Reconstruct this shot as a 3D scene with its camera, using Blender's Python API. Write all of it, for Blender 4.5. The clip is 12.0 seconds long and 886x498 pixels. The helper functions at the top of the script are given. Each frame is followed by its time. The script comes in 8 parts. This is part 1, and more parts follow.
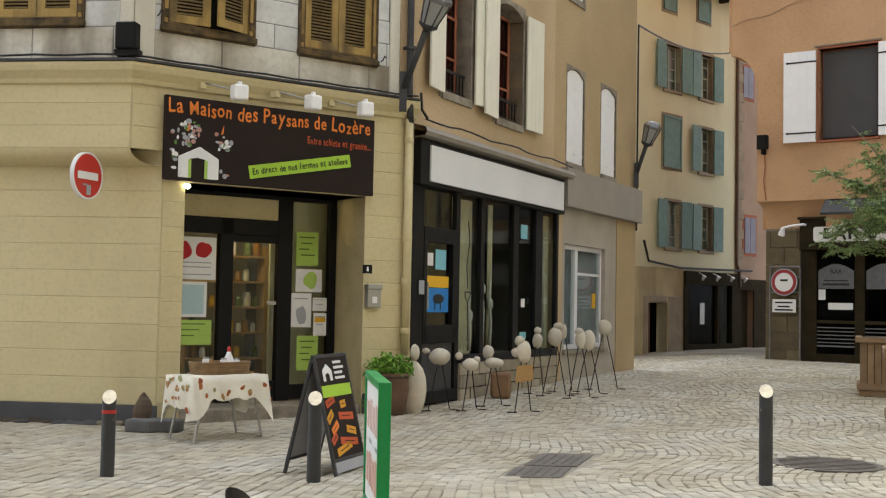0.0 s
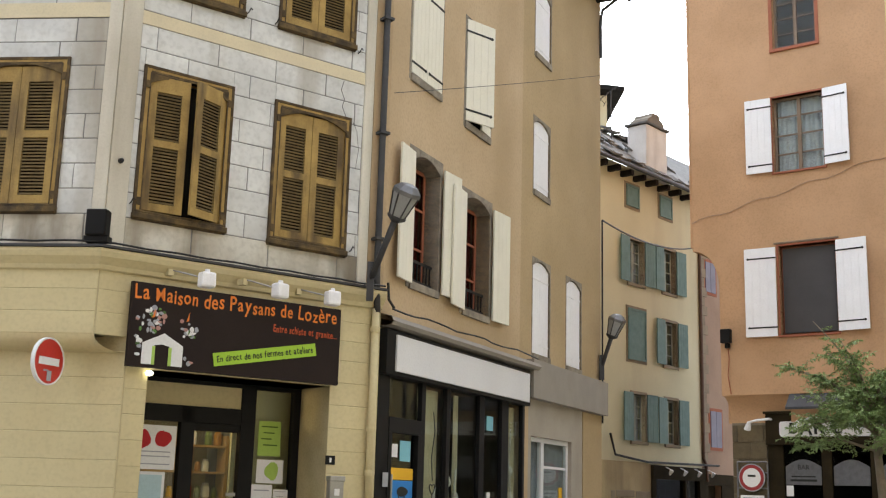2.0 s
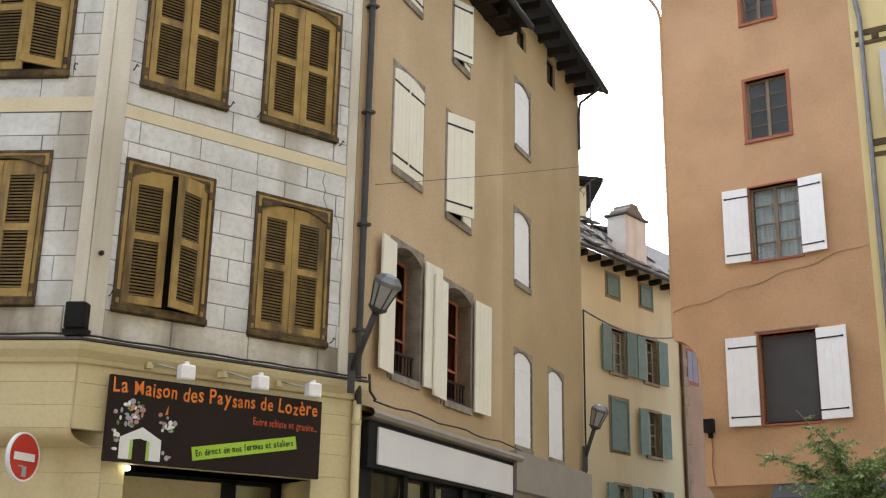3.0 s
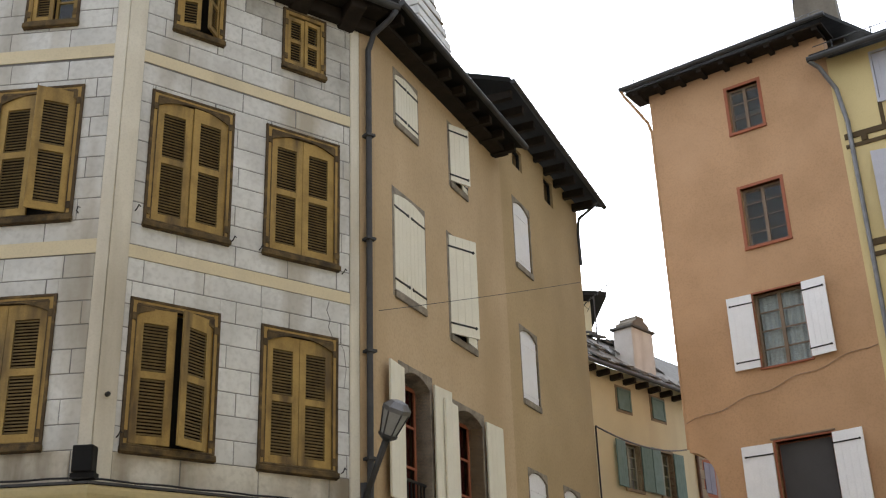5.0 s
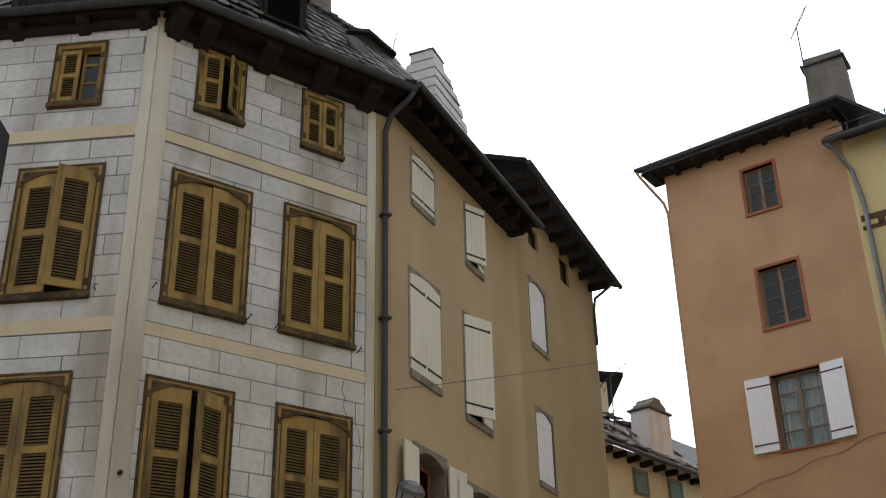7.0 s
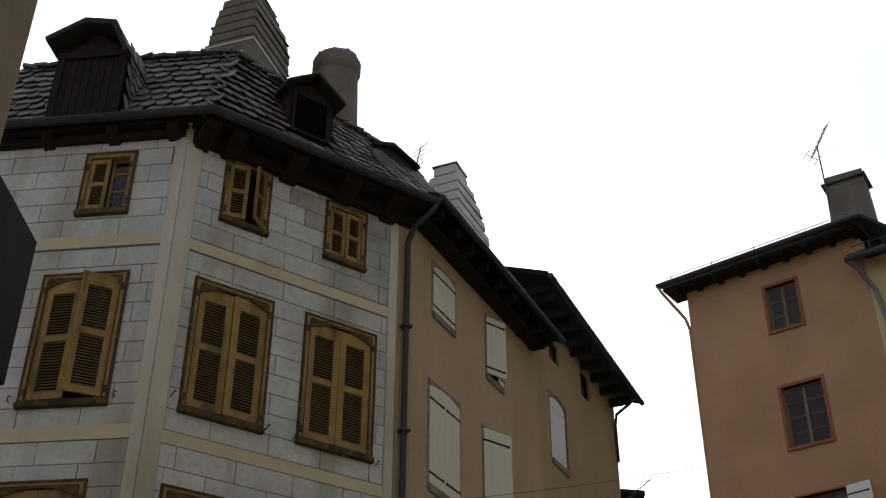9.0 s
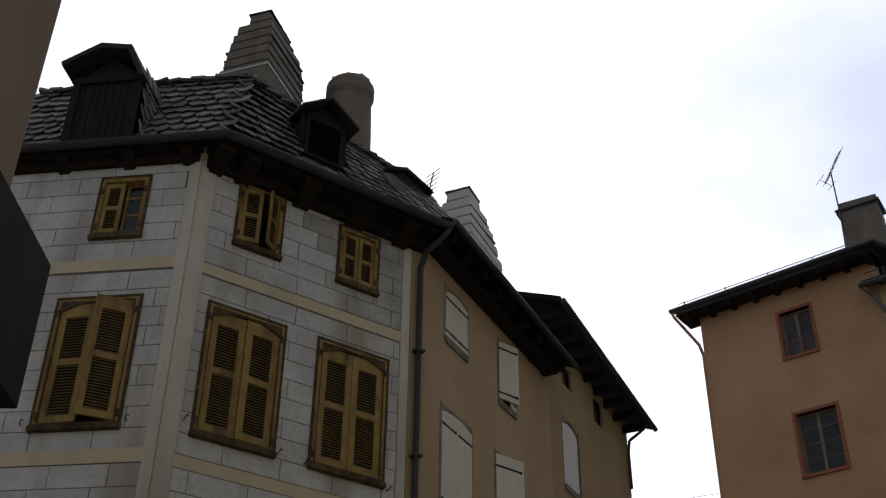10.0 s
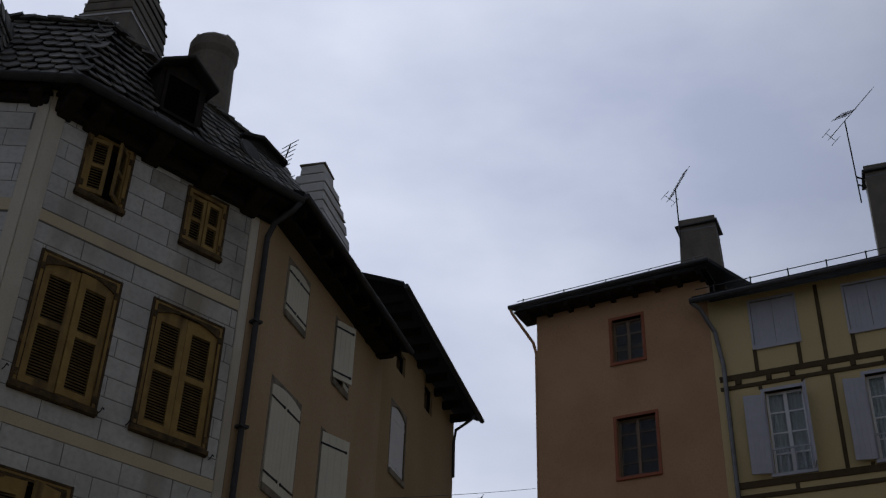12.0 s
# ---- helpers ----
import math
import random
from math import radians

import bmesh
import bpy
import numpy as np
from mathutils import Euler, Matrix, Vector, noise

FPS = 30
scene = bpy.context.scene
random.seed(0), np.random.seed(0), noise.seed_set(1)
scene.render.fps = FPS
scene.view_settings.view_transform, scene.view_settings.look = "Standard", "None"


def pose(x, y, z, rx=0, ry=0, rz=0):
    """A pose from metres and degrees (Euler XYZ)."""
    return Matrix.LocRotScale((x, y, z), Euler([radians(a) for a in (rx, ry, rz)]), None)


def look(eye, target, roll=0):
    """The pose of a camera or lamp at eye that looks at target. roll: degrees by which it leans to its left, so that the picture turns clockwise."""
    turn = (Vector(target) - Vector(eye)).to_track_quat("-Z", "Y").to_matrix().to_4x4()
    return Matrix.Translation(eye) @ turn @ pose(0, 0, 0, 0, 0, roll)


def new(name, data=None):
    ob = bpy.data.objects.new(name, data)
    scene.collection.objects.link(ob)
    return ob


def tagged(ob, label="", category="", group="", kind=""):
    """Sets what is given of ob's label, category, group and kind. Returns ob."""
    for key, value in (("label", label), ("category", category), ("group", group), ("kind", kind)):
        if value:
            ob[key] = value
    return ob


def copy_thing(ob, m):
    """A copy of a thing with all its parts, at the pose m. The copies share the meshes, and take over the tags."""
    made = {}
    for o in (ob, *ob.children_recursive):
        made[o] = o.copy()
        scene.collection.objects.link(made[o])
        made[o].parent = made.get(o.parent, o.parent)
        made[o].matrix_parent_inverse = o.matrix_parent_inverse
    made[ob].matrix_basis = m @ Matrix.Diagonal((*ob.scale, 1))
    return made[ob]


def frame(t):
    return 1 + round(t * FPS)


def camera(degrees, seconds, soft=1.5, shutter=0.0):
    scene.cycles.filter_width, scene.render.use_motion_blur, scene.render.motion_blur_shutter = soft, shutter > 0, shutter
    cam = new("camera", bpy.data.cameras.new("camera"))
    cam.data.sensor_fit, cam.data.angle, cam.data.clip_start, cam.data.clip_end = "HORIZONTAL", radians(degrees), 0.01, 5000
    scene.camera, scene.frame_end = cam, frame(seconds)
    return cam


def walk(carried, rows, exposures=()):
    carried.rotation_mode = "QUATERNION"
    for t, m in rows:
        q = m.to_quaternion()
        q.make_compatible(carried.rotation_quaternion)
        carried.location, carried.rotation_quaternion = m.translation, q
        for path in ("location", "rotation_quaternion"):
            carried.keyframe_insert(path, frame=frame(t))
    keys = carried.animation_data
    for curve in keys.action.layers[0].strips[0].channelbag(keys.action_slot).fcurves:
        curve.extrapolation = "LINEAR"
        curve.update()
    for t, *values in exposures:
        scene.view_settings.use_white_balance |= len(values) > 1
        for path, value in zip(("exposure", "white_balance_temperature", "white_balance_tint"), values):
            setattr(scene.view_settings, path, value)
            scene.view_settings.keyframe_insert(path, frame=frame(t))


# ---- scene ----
cam = camera(42.2, 12.0, soft=1.2)
# seconds, yaw, pitch, roll of a camera that turns on the spot
TURNS = [(0.0, 0.02, 2.69, 1.09), (0.5, -0.67, 4.72, 1.51), (1.0, -1.55, 7.73, 1.45), (1.5, -1.25, 9.95, 1.41),
         (2.0, -1.46, 12.19, 1.62), (2.5, -1.64, 14.60, 1.72), (3.0, -2.32, 16.73, 1.09), (3.5, -2.99, 18.33, 0.79),
         (5.5, -1.94, 24.10, -2.35), (6.0, -1.82, 25.21, -1.68), (6.5, -1.42, 26.28, -0.91), (7.0, -1.39, 26.80, -1.26),
         (7.5, -1.94, 28.30, -1.56), (9.5, 0.32, 33.14, 0.75), (10.0, 0.53, 33.63, 0.78), (10.5, 0.38, 34.10, 0.69),
         (11.0, -1.64, 34.16, 0.93), (11.5, -4.69, 34.00, 1.19), (12.0, -8.54, 32.88, 2.00)]
EYE = (0.0, 0.0, 1.6)
walk(cam, [(t, pose(*EYE, 90 + p, 0, y) @ pose(0, 0, 0, 0, 0, r)) for t, y, p, r in TURNS],
     exposures=[(0.0, 0.3, 7250, -8), (1.0, 0.5, 7120, -7), (2.5, 0.41, 7160, -6), (3.7, 0.18, 7220, -6), (5.5, -0.28, 7280, -6), (6.5, -0.55, 7230, -6), (7.7, -0.9, 7280, -5),
                (9.5, -1.87, 7120, -4), (10.5, -2.15, 6880, -3), (11.3, -2.5, 6680, -3), (12.0, -2.97, 6350, -2)])

# ---- light: a bright overcast sky with soft clouds ----
world = bpy.data.worlds.new("overcast")
scene.world = world
world.use_nodes = True
wt = world.node_tree
wt.nodes.clear()
w_out, w_bg = wt.nodes.new("ShaderNodeOutputWorld"), wt.nodes.new("ShaderNodeBackground")
w_sky = wt.nodes.new("ShaderNodeTexSky")
w_sky.sky_type, w_sky.sun_disc = "NISHITA", False
w_sky.sun_elevation, w_sky.sun_rotation = radians(50), radians(-14)
w_co = wt.nodes.new("ShaderNodeTexCoord")
w_map = wt.nodes.new("ShaderNodeMapping")
w_map.inputs["Scale"].default_value = (1.6, 1.6, 3.4)
w_noise = wt.nodes.new("ShaderNodeTexNoise")
w_noise.inputs["Scale"].default_value, w_noise.inputs["Detail"].default_value, w_noise.inputs["Roughness"].default_value = 1.5, 7.0, 0.5
w_ramp = wt.nodes.new("ShaderNodeValToRGB")
w_ramp.color_ramp.elements[0].position, w_ramp.color_ramp.elements[0].color = 0.34, (1.7, 1.74, 2.45, 1)
w_ramp.color_ramp.elements[1].position, w_ramp.color_ramp.elements[1].color = 0.66, (2.8, 2.72, 3.35, 1)
w_scale = wt.nodes.new("ShaderNodeVectorMath")
w_scale.operation = "SCALE"
w_scale.inputs["Scale"].default_value = 0.05
w_add = wt.nodes.new("ShaderNodeVectorMath")
w_add.operation = "ADD"
w_dot = wt.nodes.new("ShaderNodeVectorMath")
w_dot.operation = "DOT_PRODUCT"
w_dot.inputs[1].default_value = (-0.25, 0.74, 0.63)
w_glow = wt.nodes.new("ShaderNodeMapRange")
w_glow.interpolation_type = "SMOOTHSTEP"
for k, v in (("From Min", 0.45), ("From Max", 1.0), ("To Min", 0.5), ("To Max", 2.1)):
    w_glow.inputs[k].default_value = v
w_mul = wt.nodes.new("ShaderNodeVectorMath")
w_mul.operation = "SCALE"
wt.links.new(w_co.outputs["Generated"], w_dot.inputs[0])
wt.links.new(w_dot.outputs["Value"], w_glow.inputs["Value"])
wt.links.new(w_ramp.outputs["Color"], w_mul.inputs[0])
wt.links.new(w_glow.outputs["Result"], w_mul.inputs["Scale"])
for a, b in ((w_co.outputs["Generated"], w_map.inputs["Vector"]), (w_map.outputs["Vector"], w_noise.inputs["Vector"]),
             (w_noise.outputs["Fac"], w_ramp.inputs["Fac"]), (w_sky.outputs["Color"], w_scale.inputs[0]),
             (w_scale.outputs[0], w_add.inputs[0]), (w_mul.outputs[0], w_add.inputs[1]),
             (w_add.outputs[0], w_bg.inputs["Color"]), (w_bg.outputs[0], w_out.inputs["Surface"])):
    wt.links.new(a, b)
w_bg.inputs["Strength"].default_value = 1.0
sun = new("sun", bpy.data.lights.new("sun", "SUN"))
sun.data.energy, sun.data.angle, sun.data.color = 0.7, radians(25), (1.0, 0.95, 0.88)
sun.matrix_world = look((-6, 40, 40), (2, 8, 0))

# ---- materials ----
def mat(name, c, c2=None, rough=0.8, metal=0.0, scale=3.0, fine=40.0, bump=0.15, dist=0.004, amount=0.6, per_piece=0.0, streak=0.0, spec=0.4, stain=None, stain_at=(0.55, 0.75)):
    """Two colours mixed by coarse and fine noise, a stain colour in patches or streaks, fine relief."""
    m = bpy.data.materials.new(name)
    m.use_nodes = True
    t = m.node_tree
    n, l = t.nodes, t.links
    b = n["Principled BSDF"]
    b.inputs["Roughness"].default_value, b.inputs["Metallic"].default_value = rough, metal
    b.inputs["Specular IOR Level"].default_value = spec
    c2 = c2 or tuple(v * 0.75 for v in c)
    geo = n.new("ShaderNodeNewGeometry")

    def noise_tex(s, stretch=None, detail=5.0):
        x = n.new("ShaderNodeTexNoise")
        x.inputs["Scale"].default_value, x.inputs["Detail"].default_value = s, detail
        if stretch:
            mp = n.new("ShaderNodeMapping")
            mp.inputs["Scale"].default_value = stretch
            l.new(geo.outputs["Position"], mp.inputs["Vector"])
            l.new(mp.outputs["Vector"], x.inputs["Vector"])
        else:
            l.new(geo.outputs["Position"], x.inputs["Vector"])
        return x.outputs["Fac"]

    def ramp(fac, lo, hi):
        r = n.new("ShaderNodeMapRange")
        r.inputs["From Min"].default_value, r.inputs["From Max"].default_value = lo, hi
        l.new(fac, r.inputs["Value"])
        return r.outputs["Result"]

    def mix(fac, a, bb):
        x = n.new("ShaderNodeMix")
        x.data_type = "RGBA"
        for src, sock in ((fac, x.inputs["Factor"]), (a, x.inputs["A"]), (bb, x.inputs["B"])):
            if isinstance(src, (int, float)):
                sock.default_value = src
            elif isinstance(src, tuple):
                sock.default_value = (*src[:3], 1)
            else:
                l.new(src, sock)
        return x.outputs["Result"]

    def times(a, k):
        x = n.new("ShaderNodeMath")
        x.operation = "MULTIPLY"
        l.new(a, x.inputs[0])
        x.inputs[1].default_value = k
        return x.outputs[0]

    coarse, grain = noise_tex(scale), noise_tex(fine, detail=3.0)
    col = mix(times(ramp(coarse, 0.35, 0.68), amount), tuple(c), tuple(c2))
    col = mix(times(ramp(grain, 0.45, 0.75), amount * 0.45), col, tuple(v * 0.7 for v in c2))
    if stain:
        st = noise_tex(scale * 0.8, (1, 1, 0.16) if streak else None, 6.0)
        col = mix(times(ramp(st, *stain_at), streak or 0.7), col, tuple(stain))
    if per_piece:
        info = n.new("ShaderNodeObjectInfo")
        hsv = n.new("ShaderNodeHueSaturation")
        l.new(col, hsv.inputs["Color"])
        r = n.new("ShaderNodeMapRange")
        isl = n.new("ShaderNodeMath")
        isl.operation = "ADD"
        fr = n.new("ShaderNodeMath")
        fr.operation = "FRACT"
        l.new(info.outputs["Random"], isl.inputs[0])
        l.new(geo.outputs["Random Per Island"], isl.inputs[1])
        l.new(isl.outputs[0], fr.inputs[0])
        l.new(fr.outputs[0], r.inputs["Value"])
        r.inputs["To Min"].default_value, r.inputs["To Max"].default_value = 1 - per_piece, 1 + per_piece
        l.new(r.outputs["Result"], hsv.inputs["Value"])
        col = hsv.outputs["Color"]
    l.new(col, b.inputs["Base Color"])
    if bump:
        bp = n.new("ShaderNodeBump")
        bp.inputs["Strength"].default_value, bp.inputs["Distance"].default_value = bump, dist
        l.new(grain, bp.inputs["Height"])
        l.new(bp.outputs["Normal"], b.inputs["Normal"])
    rr = n.new("ShaderNodeMapRange")
    rr.inputs["To Min"].default_value, rr.inputs["To Max"].default_value = max(0.02, rough - 0.1), min(1, rough + 0.1)
    l.new(coarse, rr.inputs["Value"])
    l.new(rr.outputs["Result"], b.inputs["Roughness"])
    return m


def glass_mat(name, tint=(0.9, 0.95, 0.95), rough=0.0, gloss=1.0):
    """Clear glass: more mirror towards grazing angles."""
    m = bpy.data.materials.new(name)
    m.use_nodes = True
    n, l = m.node_tree.nodes, m.node_tree.links
    n.clear()
    out, mx, tr, gl, lw, pw, ma = (n.new("ShaderNode" + k) for k in ("OutputMaterial", "MixShader", "BsdfTransparent", "BsdfGlossy", "LayerWeight", "Math", "Math"))
    tr.inputs["Color"].default_value, gl.inputs["Roughness"].default_value = (*tint, 1), rough
    lw.inputs["Blend"].default_value = 0.5
    pw.operation, ma.operation = "POWER", "MULTIPLY_ADD"
    pw.inputs[1].default_value, ma.inputs[1].default_value, ma.inputs[2].default_value = 4.0, 0.5 * gloss, 0.025 * gloss
    l.new(lw.outputs["Facing"], pw.inputs[0])
    l.new(pw.outputs[0], ma.inputs[0])
    l.new(ma.outputs[0], mx.inputs[0])
    l.new(tr.outputs[0], mx.inputs[1])
    l.new(gl.outputs[0], mx.inputs[2])
    l.new(mx.outputs[0], out.inputs["Surface"])
    return m


PAINTED_BLOCK = mat("painted_block", (0.69, 0.695, 0.675), (0.48, 0.48, 0.46), scale=1.3, fine=14, amount=0.8, per_piece=0.07, stain=(0.31, 0.27, 0.2), streak=0.85, stain_at=(0.52, 0.74))
BASE_COURSE = mat("stained_base_course", (0.66, 0.635, 0.56), (0.47, 0.43, 0.35), scale=2.2, fine=14, amount=0.9, per_piece=0.05, stain=(0.2, 0.165, 0.115), streak=0.85, stain_at=(0.48, 0.68))
CEMENT = mat("grey_cement_patch", (0.50, 0.495, 0.465), (0.33, 0.32, 0.29), scale=1.8, fine=12, amount=0.9, bump=0.35, stain=(0.15, 0.135, 0.105), streak=0.8, stain_at=(0.5, 0.72))
JOINT_GREY = mat("joint_grey", (0.19, 0.185, 0.18), (0.12, 0.115, 0.11))
CREAM_BAND = mat("cream_band", (0.66, 0.58, 0.40), (0.57, 0.50, 0.35), scale=2, stain=(0.38, 0.33, 0.24), streak=0.5)
PALE_PILASTER = mat("pale_pilaster", (0.70, 0.665, 0.57), (0.60, 0.56, 0.46), scale=1.5, stain=(0.33, 0.29, 0.22), streak=0.75, stain_at=(0.5, 0.72))
CREAM_PAINT = mat("cream_paint", (0.60, 0.52, 0.31), (0.54, 0.465, 0.275), scale=1.2, fine=18, per_piece=0.03, stain=(0.36, 0.29, 0.175), streak=0.6, stain_at=(0.52, 0.75), bump=0.2)
CREAM_JOINT = mat("cream_joint", (0.50, 0.43, 0.26), (0.41, 0.345, 0.205), scale=2.5, amount=0.9)
PLINTH_DARK = mat("plinth_dark", (0.075, 0.075, 0.08), (0.05, 0.05, 0.055), bump=0.3)
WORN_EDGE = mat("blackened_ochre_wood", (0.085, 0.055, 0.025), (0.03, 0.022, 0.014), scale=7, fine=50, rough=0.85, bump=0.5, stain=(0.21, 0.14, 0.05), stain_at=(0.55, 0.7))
ROTTEN_WOOD = mat("rotten_brown_wood", (0.15, 0.1, 0.04), (0.05, 0.035, 0.018), scale=6, fine=55, amount=0.95, rough=0.9, bump=0.6, stain=(0.022, 0.017, 0.012), stain_at=(0.5, 0.66))
OCHRE_DARK = mat("dark_worn_ochre_wood", (0.37, 0.243, 0.075), (0.22, 0.142, 0.047), scale=5, fine=60, rough=0.8, bump=0.4, stain=(0.04, 0.028, 0.02), streak=0.7, stain_at=(0.5, 0.7))
OCHRE_WOOD = mat("ochre_wood", (0.40, 0.268, 0.083), (0.26, 0.17, 0.055), scale=4, fine=45, rough=0.75, amount=0.85, stain=(0.075, 0.05, 0.026), streak=0.9, stain_at=(0.5, 0.7), bump=0.3)
# weathered wood taken near black: the deep shade under the eaves is in its colour
DARK_WOOD = mat("shade_dark_weathered_wood", (0.026, 0.02, 0.016), (0.015, 0.012, 0.01), scale=5, fine=50, bump=0.4, spec=0.15, stain=(0.06, 0.05, 0.04), streak=0.4, stain_at=(0.6, 0.8))
BEIGE_PLASTER = mat("beige_plaster", (0.52, 0.39, 0.245), (0.43, 0.318, 0.19), scale=0.5, amount=0.8, fine=22, stain=(0.33, 0.235, 0.12), streak=0.7, stain_at=(0.45, 0.75), bump=0.25)
OLIVE_PLASTER = mat("olive_beige_plaster", (0.45, 0.335, 0.19), (0.37, 0.272, 0.145), scale=0.5, amount=0.85, fine=22, stain=(0.29, 0.215, 0.115), streak=0.6, stain_at=(0.5, 0.75), bump=0.25)
PINK_PLASTER = mat("salmon_plaster", (0.50, 0.303, 0.168), (0.40, 0.24, 0.13), scale=0.7, amount=0.85, fine=20, stain=(0.52, 0.325, 0.19), stain_at=(0.48, 0.75), bump=0.12)
RED_TRIM = mat("brick_red_trim", (0.33, 0.11, 0.06), (0.27, 0.09, 0.05))
TEAL_WALL = mat("pale_yellow_plaster", (0.67, 0.62, 0.42), (0.58, 0.535, 0.36), scale=0.7, stain=(0.40, 0.31, 0.2), streak=0.5)
PINK_STRIP = mat("dusty_pink_plaster", (0.36, 0.245, 0.175), (0.28, 0.19, 0.135), scale=0.9, amount=0.9)
STONE = mat("worn_stone", (0.30, 0.24, 0.165), (0.20, 0.155, 0.105), scale=2.5, fine=15, bump=0.5, dist=0.01, per_piece=0.12)
GREY_STONE = mat("grey_stone_trim", (0.30, 0.26, 0.205), (0.17, 0.145, 0.115), scale=5, amount=0.9, bump=0.45, stain=(0.10, 0.085, 0.07), stain_at=(0.55, 0.75))
TEAL_PAINT = mat("teal_paint", (0.145, 0.235, 0.215), (0.10, 0.17, 0.155), rough=0.6, scale=5)
WHITE_PAINT = mat("white_paint", (0.84, 0.84, 0.86), (0.78, 0.78, 0.80), rough=0.55, scale=4, bump=0.08)
CREAM_SHUTTER = mat("cream_white_paint", (0.76, 0.73, 0.62), (0.70, 0.67, 0.56), rough=0.55, scale=3, stain=(0.5, 0.46, 0.36), streak=0.35, stain_at=(0.58, 0.85), bump=0.1)
LILAC_PAINT = mat("grey_lilac_paint", (0.50, 0.50, 0.56), (0.43, 0.43, 0.49), rough=0.6)
BLACK_IRON = mat("black_iron", (0.015, 0.015, 0.016), (0.025, 0.022, 0.02), rough=0.5, metal=0.3)
BLACK_PAINT = mat("black_shopfront_paint", (0.009, 0.009, 0.0095), (0.014, 0.013, 0.013), rough=0.5, scale=4, bump=0.05, spec=0.12)
ZINC = mat("zinc", (0.20, 0.20, 0.205), (0.13, 0.13, 0.135), rough=0.5, metal=0.6, scale=5)
ZINC_DARK = mat("dark_zinc", (0.06, 0.06, 0.063), (0.04, 0.04, 0.042), rough=0.6, metal=0.3, scale=5)
GREY_PAINT = mat("grey_fascia_paint", (0.30, 0.27, 0.235), (0.26, 0.235, 0.2), rough=0.6, scale=2)
GREY_FRONT = mat("pale_grey_render", (0.40, 0.36, 0.305), (0.32, 0.285, 0.235), scale=1.2, amount=0.8, stain=(0.25, 0.21, 0.16), streak=0.5, stain_at=(0.52, 0.75))
FASCIA_WHITE = mat("white_fascia", (0.72, 0.72, 0.735), (0.66, 0.66, 0.68), rough=0.45, scale=1.2, bump=0.04)
SLATE_DARK = mat("blackened_schist", (0.045, 0.043, 0.04), (0.028, 0.027, 0.026), scale=6, bump=0.5, dist=0.01, spec=0.2)
SLATE = mat("schist_tile", (0.165, 0.16, 0.15), (0.085, 0.082, 0.078), rough=0.75, scale=6, fine=30, per_piece=0.5, spec=0.25, bump=0.4, dist=0.006, stain=(0.2, 0.18, 0.13), stain_at=(0.6, 0.8))
# near black for roof decks, and for boards that paint in the darkness of rooms
ROOF_DARK = mat("underlay_and_shade_black", (0.02, 0.019, 0.018), (0.013, 0.013, 0.013), spec=0.15)
CHIMNEY_RENDER = mat("chimney_render", (0.19, 0.165, 0.13), (0.12, 0.105, 0.085), scale=2.5, fine=14, bump=0.6, dist=0.012, stain=(0.07, 0.06, 0.05), streak=0.5)
CHIMNEY_WHITE = mat("whitewashed_chimney", (0.68, 0.675, 0.66), (0.54, 0.53, 0.515), scale=2, bump=0.3, stain=(0.25, 0.24, 0.22), streak=0.5)
SETT = mat("granite_sett", (0.39, 0.35, 0.27), (0.30, 0.265, 0.20), rough=0.8, scale=1.1, fine=50, per_piece=0.17, bump=0.4, spec=0.25, stain=(0.44, 0.42, 0.375), stain_at=(0.44, 0.68))
SETT_JOINT = mat("sand_joint", (0.2, 0.17, 0.125), (0.12, 0.1, 0.072), scale=0.9, fine=30, bump=0.4, spec=0.2, stain=(0.38, 0.36, 0.315), stain_at=(0.42, 0.66))
SIGN_BROWN = mat("dark_brown_board", (0.022, 0.014, 0.012), (0.017, 0.011, 0.01), rough=0.6, scale=2, bump=0.02, spec=0.15)
ORANGE = mat("orange_letters", (0.75, 0.22, 0.04), (0.7, 0.2, 0.035), bump=0)
MARIGOLD = mat("marigold_label", (0.62, 0.30, 0.03), (0.56, 0.26, 0.03), bump=0)
RED_ORANGE = mat("red_letters", (0.50, 0.09, 0.03), (0.46, 0.08, 0.03), bump=0)
LIME = mat("lime_paper", (0.36, 0.58, 0.05), (0.33, 0.54, 0.05), rough=0.6, bump=0)
LIME_PALE = mat("pale_lime_paper", (0.38, 0.55, 0.12), (0.34, 0.5, 0.1), rough=0.6, bump=0)
INK = mat("dark_ink", (0.02, 0.025, 0.02), (0.02, 0.02, 0.02), bump=0)
PAPER = mat("white_paper", (0.74, 0.74, 0.74), (0.70, 0.70, 0.71), rough=0.6, bump=0)
PAPER_BLUE = mat("pale_blue_paper", (0.42, 0.56, 0.60), (0.38, 0.52, 0.56), rough=0.6, bump=0)
PAPER_GREY = mat("grey_print", (0.36, 0.37, 0.40), (0.3, 0.31, 0.34), bump=0)
YELLOW = mat("yellow_print", (0.72, 0.42, 0.03), (0.7, 0.4, 0.03), bump=0)
BLUE = mat("blue_print", (0.03, 0.20, 0.52), (0.03, 0.18, 0.48), bump=0)
SKY_BLUE = mat("sky_blue_sticker", (0.22, 0.50, 0.58), (0.2, 0.46, 0.54), bump=0)
RED = mat("signal_red", (0.50, 0.03, 0.025), (0.45, 0.025, 0.02), rough=0.35, scale=2, bump=0)
GREEN = mat("green_enamel", (0.01, 0.27, 0.075), (0.01, 0.24, 0.065), rough=0.35, scale=2, bump=0.03)
STEEL = mat("brushed_steel", (0.40, 0.39, 0.37), (0.32, 0.31, 0.3), rough=0.45, metal=0.8)
